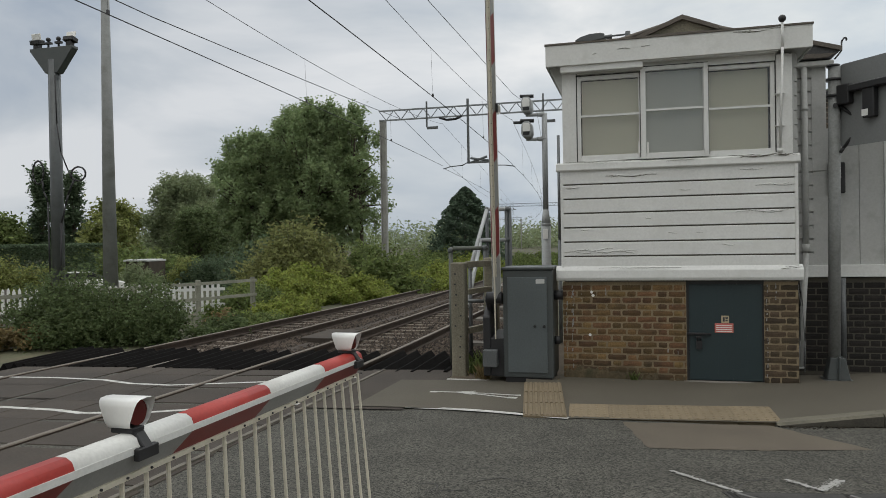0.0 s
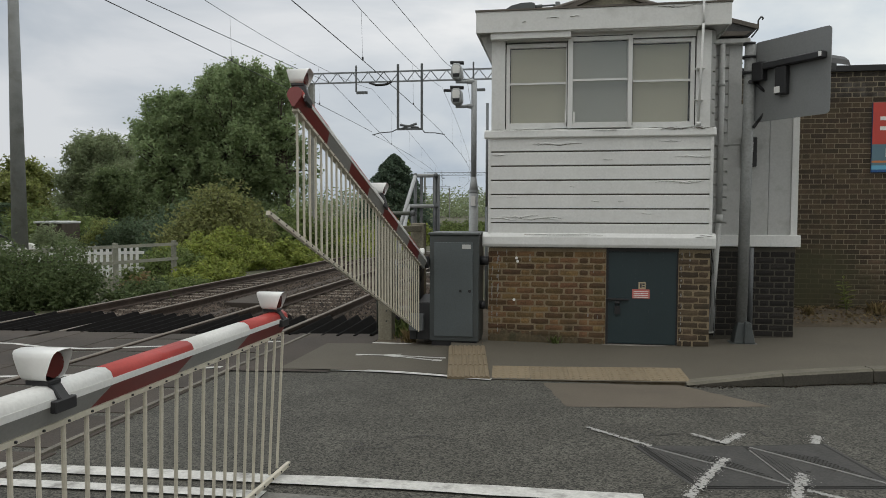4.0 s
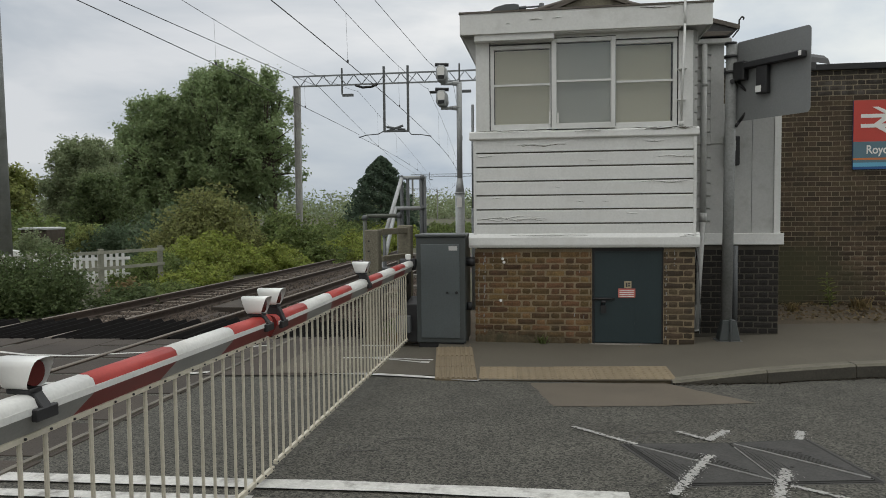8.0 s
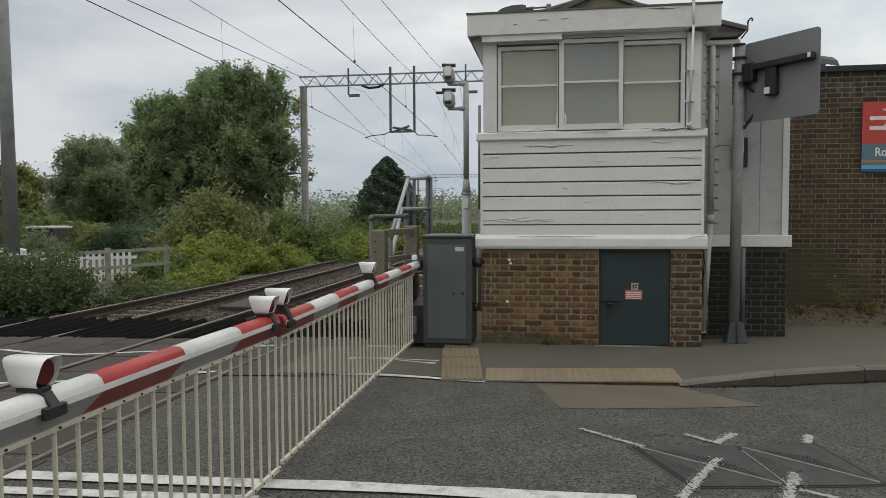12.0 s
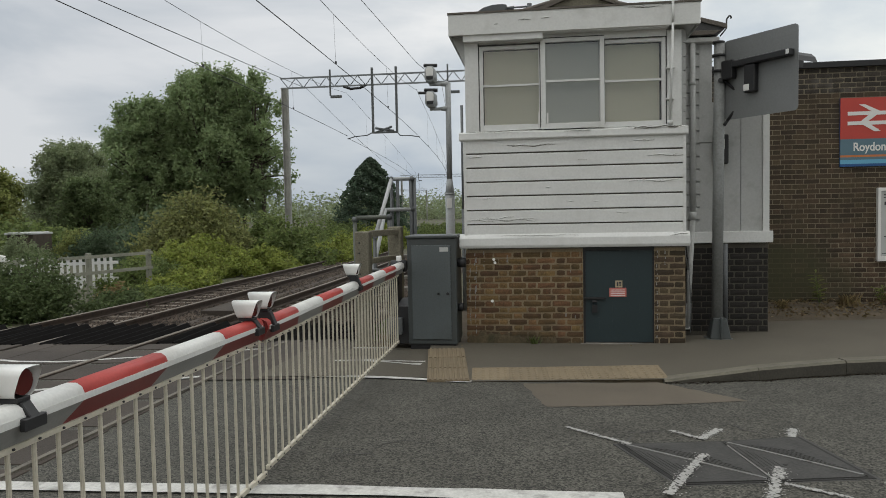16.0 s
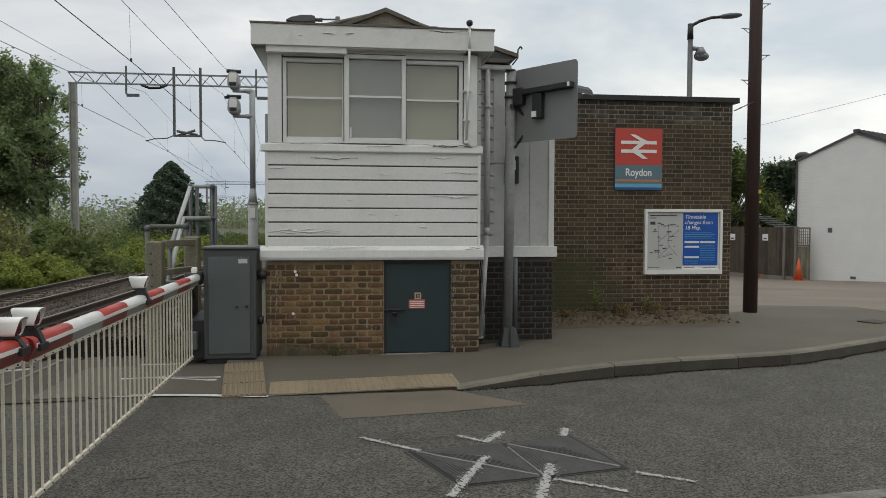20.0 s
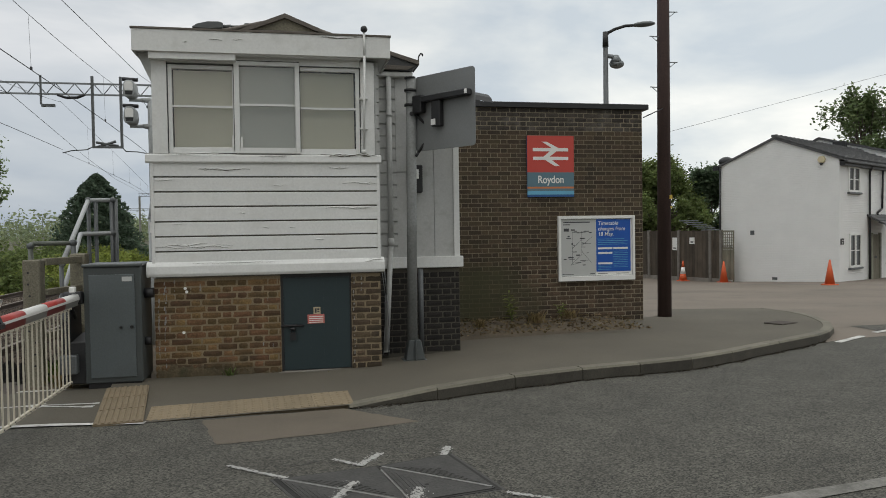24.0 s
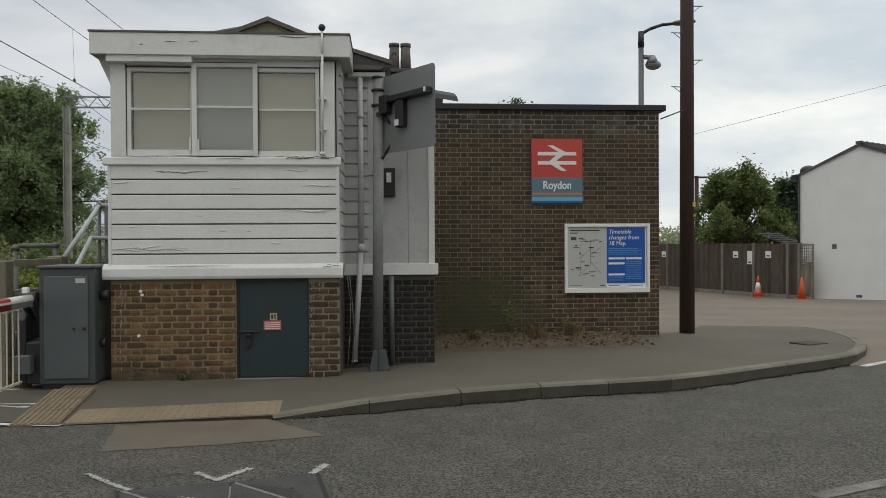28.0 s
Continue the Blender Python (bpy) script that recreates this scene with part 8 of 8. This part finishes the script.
bmesh.ops.create_uvsphere(bm, u_segments=12, v_segments=8, radius=1, matrix=pose(0, 0, 0.42) @ Matrix.Diagonal((0.36, 0.36, 0.25, 1)))
part("cap", bm, DARK, cowl)
bush("laurel_hedge", 14.0, 30.5, -1.0, 1.5, 1.2, 2.2, LEAF_DARK, 64, "dark laurel hedge at the yard corner", 6000, 0.09, 26, "hedge")
bush("laurel_hedge", 12.6, 36, -1.5, 2.0, 2.0, 4.4, LEAF_MID, 65, "tall green hedge behind the yard", 6000, 0.12, 30, "hedge")
# Trees and houses' gardens across the road behind the camera, which the windows mirror.
tree("garden_tree", -6.5, -34, 0, 6.5, 3.0, LEAF_DARK, 66, "dark garden tree across the road", 9000, 0.2, n=40)
tree("garden_tree", 10.5, -36, 0, 6.5, 3.0, LEAF_MID, 67, "green garden tree across the road", 8000, 0.2, n=40)
tree("garden_tree", -14, -22, 0, 7.0, 3.0, LEAF_MID, 68, "green garden tree across the road", 8000, 0.2, n=40)

# Weeds and dry leaves at the wall.
def tuft(name, x, y, z, n, h, mat, seed, label):
    rng = np.random.default_rng(seed)
    verts, faces = [], []
    for i in range(n):
        a, s = rng.random() * 6.283, rng.uniform(0.4, 1) * h
        bx, by = rng.normal(0, 0.25 * h), rng.normal(0, 0.2 * h)
        w = 0.01 + 0.012 * rng.random()
        tip = (bx + s * 0.5 * math.cos(a), by + s * 0.5 * math.sin(a), s)
        k = len(verts)
        verts += [(bx - w * math.sin(a), by + w * math.cos(a), 0), (bx + w * math.sin(a), by - w * math.cos(a), 0), (bx + 0.25 * s * math.cos(a), by + 0.25 * s * math.sin(a), s * 0.7), tip]
        faces += [(k, k + 1, k + 2), (k + 1, k + 3, k + 2)]
    me = bpy.data.meshes.new(name)
    me.from_pydata(verts, [], faces)
    me.materials.append(mat)
    ob = new(name, me)
    ob.location = (x, y, z)
    return tagged(ob, label, "weeds", "weeds")


def stalk(x, y, z, h, seed):
    """A weed of a few stems with lance-shaped leaves."""
    rng = np.random.default_rng(seed)
    thing = base("weed_plant", x, y, z, "pale leafy weed growing at the wall's foot", "weeds", "weeds")
    stems = bmesh.new()
    verts, faces = [], []
    for s in range(4):
        lean = Vector((rng.normal(0, 0.22), rng.normal(0, 0.12), 1)).normalized() * h * rng.uniform(0.6, 1)
        tube(stems, (0, 0, 0), lean, 0.006, 0.003, n=5)
        for k in range(9):
            u = 0.3 + 0.7 * k / 8
            p = lean * u
            a = 2.4 * k + s
            d = Vector((math.cos(a), math.sin(a) * 0.7, rng.uniform(0.1, 0.7))).normalized() * h * rng.uniform(0.2, 0.32)
            w = Vector((-d.y, d.x, 0)).normalized() * 0.02
            n = len(verts)
            verts += [tuple(p), tuple(p + d * 0.5 + w), tuple(p + d - Vector((0, 0, 0.03))), tuple(p + d * 0.5 - w)]
            faces.append((n, n + 1, n + 2, n + 3))
    part("stem", stems, LEAF_MID, thing)
    me = bpy.data.meshes.new("leaf_sprays")
    me.from_pydata(verts, [], faces)
    me.materials.append(LEAF_YELLOW)
    ob = new("leaf_sprays", me)
    ob.parent = thing


stalk(5.0, 2.75, 0.05, 0.5, 1)
stalk(5.9, 2.85, 0.05, 0.3, 2)
tuft("weed_tuft", 5.35, 2.6, 0.08, 140, 0.2, DRY_GRASS, 2, "dry grass at the wall's foot")
tuft("weed_tuft", 4.4, 2.5, 0.06, 110, 0.14, DRY_GRASS, 3, "dry grass at the wall's foot")
tuft("weed_tuft", 6.0, 2.8, 0.1, 120, 0.16, DRY_GRASS, 4, "dry grass at the wall's foot")
tuft("weed_tuft", 0.82, -0.02, -0.03, 40, 0.12, LEAF_MID, 5, "small weeds against the brick base")
tuft("weed_tuft", -1.1, 0.5, -0.08, 80, 0.3, LEAF_MID, 6, "weeds under the gate")
tuft("weed_tuft", -0.95, 0.1, -0.08, 60, 0.2, DRY_GRASS, 7, "dry weeds beside the timber post")
litter = []
rng = np.random.default_rng(9)
for i in range(900):
    x = rng.uniform(3.6, 6.9)
    y = rng.uniform(1.6, 3.0)
    litter.append((x, y, 0.045 + 0.05 * (y - 1.2)))
v, f = leaves(litter, 0.03, rng, 0.15)
tagged(new("leaf_litter", leaf_mesh("leaf_litter", DEAD_LEAF, v, f)), "dry brown leaf litter on the soil", "leaf litter", kind="stuff")

grit = []
for i in range(420):
    x = rng.uniform(-0.1, 3.6)
    grit.append((x, (-0.03 if x < 2.55 else 0.45) - abs(rng.normal(0, 0.07)), -0.018 - 0.03 * rng.random()))
v, f = leaves(grit, 0.012, rng, 0.2)
tagged(new("wall_grit", leaf_mesh("wall_grit", DRY_GRASS, v, f)), "dry scraps and grit along the foot of the brickwork", "litter", kind="stuff")

# Grit and leaf scraps washed along the kerb.
grit = []
for (x0, y0), (x1, y1) in zip(KERB_LINE[:9], KERB_LINE[1:10]):
    d = Vector((x1 - x0, y1 - y0))
    side = Vector((d.y, -d.x)).normalized()
    for k in range(int(d.length * 420)):
        u = rng.random()
        away = 0.012 + abs(rng.normal(0, 0.045)) * (0.5 + 0.5 * math.sin(3.1 * x0 + 5 * u))
        grit.append((x0 + d.x * u + side.x * away, y0 + d.y * u + side.y * away, -0.078))
v, f = leaves(grit, 0.011, rng, 0.15)
tagged(new("gutter_grit", leaf_mesh("gutter_grit", GUTTER_GRIT, v, f)), "dark grit and leaf scraps along the kerb", "litter", kind="stuff")

# Roofs and chimney of the station house behind the lean-to.
station = base("station_house", 3.3, 14.2, 0, "older station building with a slate roof and two chimney pots", "house")
bm = bmesh.new()
prism(bm, [(-2.4, 4.6), (2.9, 4.6), (2.9, 4.75), (0.25, 6.5), (-2.4, 4.75)], 0.0, 6.0, "y")
part("roof", bm, SLATE, station)
boxes("wall", BRICK_BROWN, station, (-2.2, 2.7, 0.2, 6.0, -0.2, 4.6))
boxes("chimney_stack", BRICK_DARK, station, (-0.15, 0.62, 1.0, 1.6, 4.9, 7.0), bevel=0.01)
boxes("chimney_cap", SLATE, station, (-0.2, 0.68, 0.95, 1.65, 7.0, 7.12), bevel=0.01)
for x in (0.04, 0.41):
    bm = bmesh.new()
    tube(bm, (x, 1.3, 7.1), (x, 1.3, 7.9), 0.185, 0.15, n=14)
    tube(bm, (x, 1.3, 7.88), (x, 1.3, 7.98), 0.175, 0.175, n=14)
    part("chimney_pot", bm, ROOF_OLD, station, "weathered clay chimney pot")

# Service wire from the telegraph pole.
drop = base("service_wire", 8.1, 3.5, 0, "thin telephone wire running off across the yard", "wire")
bm = bmesh.new()
pts = [(32 * u, 0.06, 3.27 + 8.9 * u - 0.9 * u * (1 - u)) for u in [k / 10 for k in range(11)]]
pipe(bm, pts, 0.0026, 4)
pipe(bm, [(0, 0, 3.72), (-0.6, -0.4, 3.48)], 0.01, 4)
part("wire", bm, WIRE, drop)

# ---- bricks, laid last ----
random.seed(3)
lay_bricks(gate_box, 0.02, -0.02, 0.0, [b for b in bond(1.385, 1.13, 0.0725)], BRICK)
lay_bricks(gate_box, 2.205, -0.02, 0.0, [b for b in bond(0.355, 1.13, 0.0725, start=1)], BRICK_PIER)
lay_bricks(annex, 0.0, 0.0, 0.0, bond(1.13, 1.12), BRICK_DARK)
near_bricks = lambda x, z: 5.2 < x < 7.3 and 0.0 < z < 1.05
courses = bond(4.44, 3.6)
lay_bricks(wall, 3.02, 0.0, 0.0, [b for b in courses if b[2] < 3.22], BRICK_BROWN, near=near_bricks)
# Top courses are darker, with pale grey stains.
lay_bricks(wall, 3.02, 0.0, 0.0, [b for b in courses if b[2] >= 3.22], BRICK_TOP)


def motions():
    """The far boom comes down, its pickets stay upright and its bottom rail follows them; the near skirt swings to rest at its tip."""
    for ob, s in near_pickets:
        k = max(0.0, (s - 2.4) / 2.2)
        walk(ob, [(t, pose(0, -s, -0.105, -0.69, -k * a, 0)) for t, a in SWING])
    r = NEAR_DROP - 0.02
    walk(near_low, [(t, pose(0.35 * r * math.sin(radians(a)), 0, -0.105 - r, 0, 0, -0.12 * a)) for t, a in SWING])
    angles = ANGLES
    walk(far_barrier, [(t, pose(BAR_X, -0.2, BAR_Z, -a)) for t, a in angles])
    for ob, s in far_pickets:
        walk(ob, [(t, pose(0, -s, -0.105, a)) for t, a in angles])
    r = DROP - 0.02
    walk(far_low, [(t, pose(0, -r * math.sin(radians(a)), -0.105 - r * math.cos(radians(a)))) for t, a in angles])


ANGLES = [(0.0, 87), (0.5, 78.5), (1.0, 70), (1.5, 60.5), (2.0, 50.5), (2.5, 43.3), (3.0, 36), (3.5, 25.3), (4.0, 17.5), (4.5, 12), (5.0, 8), (5.5, 4.7), (5.7, 3.4), (5.9, 1.9), (6.1, 0.6), (6.4, -0.2), (6.8, -0.4), (28.0, -0.4)]
SWING = [(0.0, -5.0), (0.5, -5.5), (1.0, -3.0), (1.5, 4.0), (2.0, 9.5), (2.5, 9.5), (3.0, 7.5), (3.5, 5.5), (4.5, 1.0), (5.5, 0.0), (28.0, 0.0)]
motions()
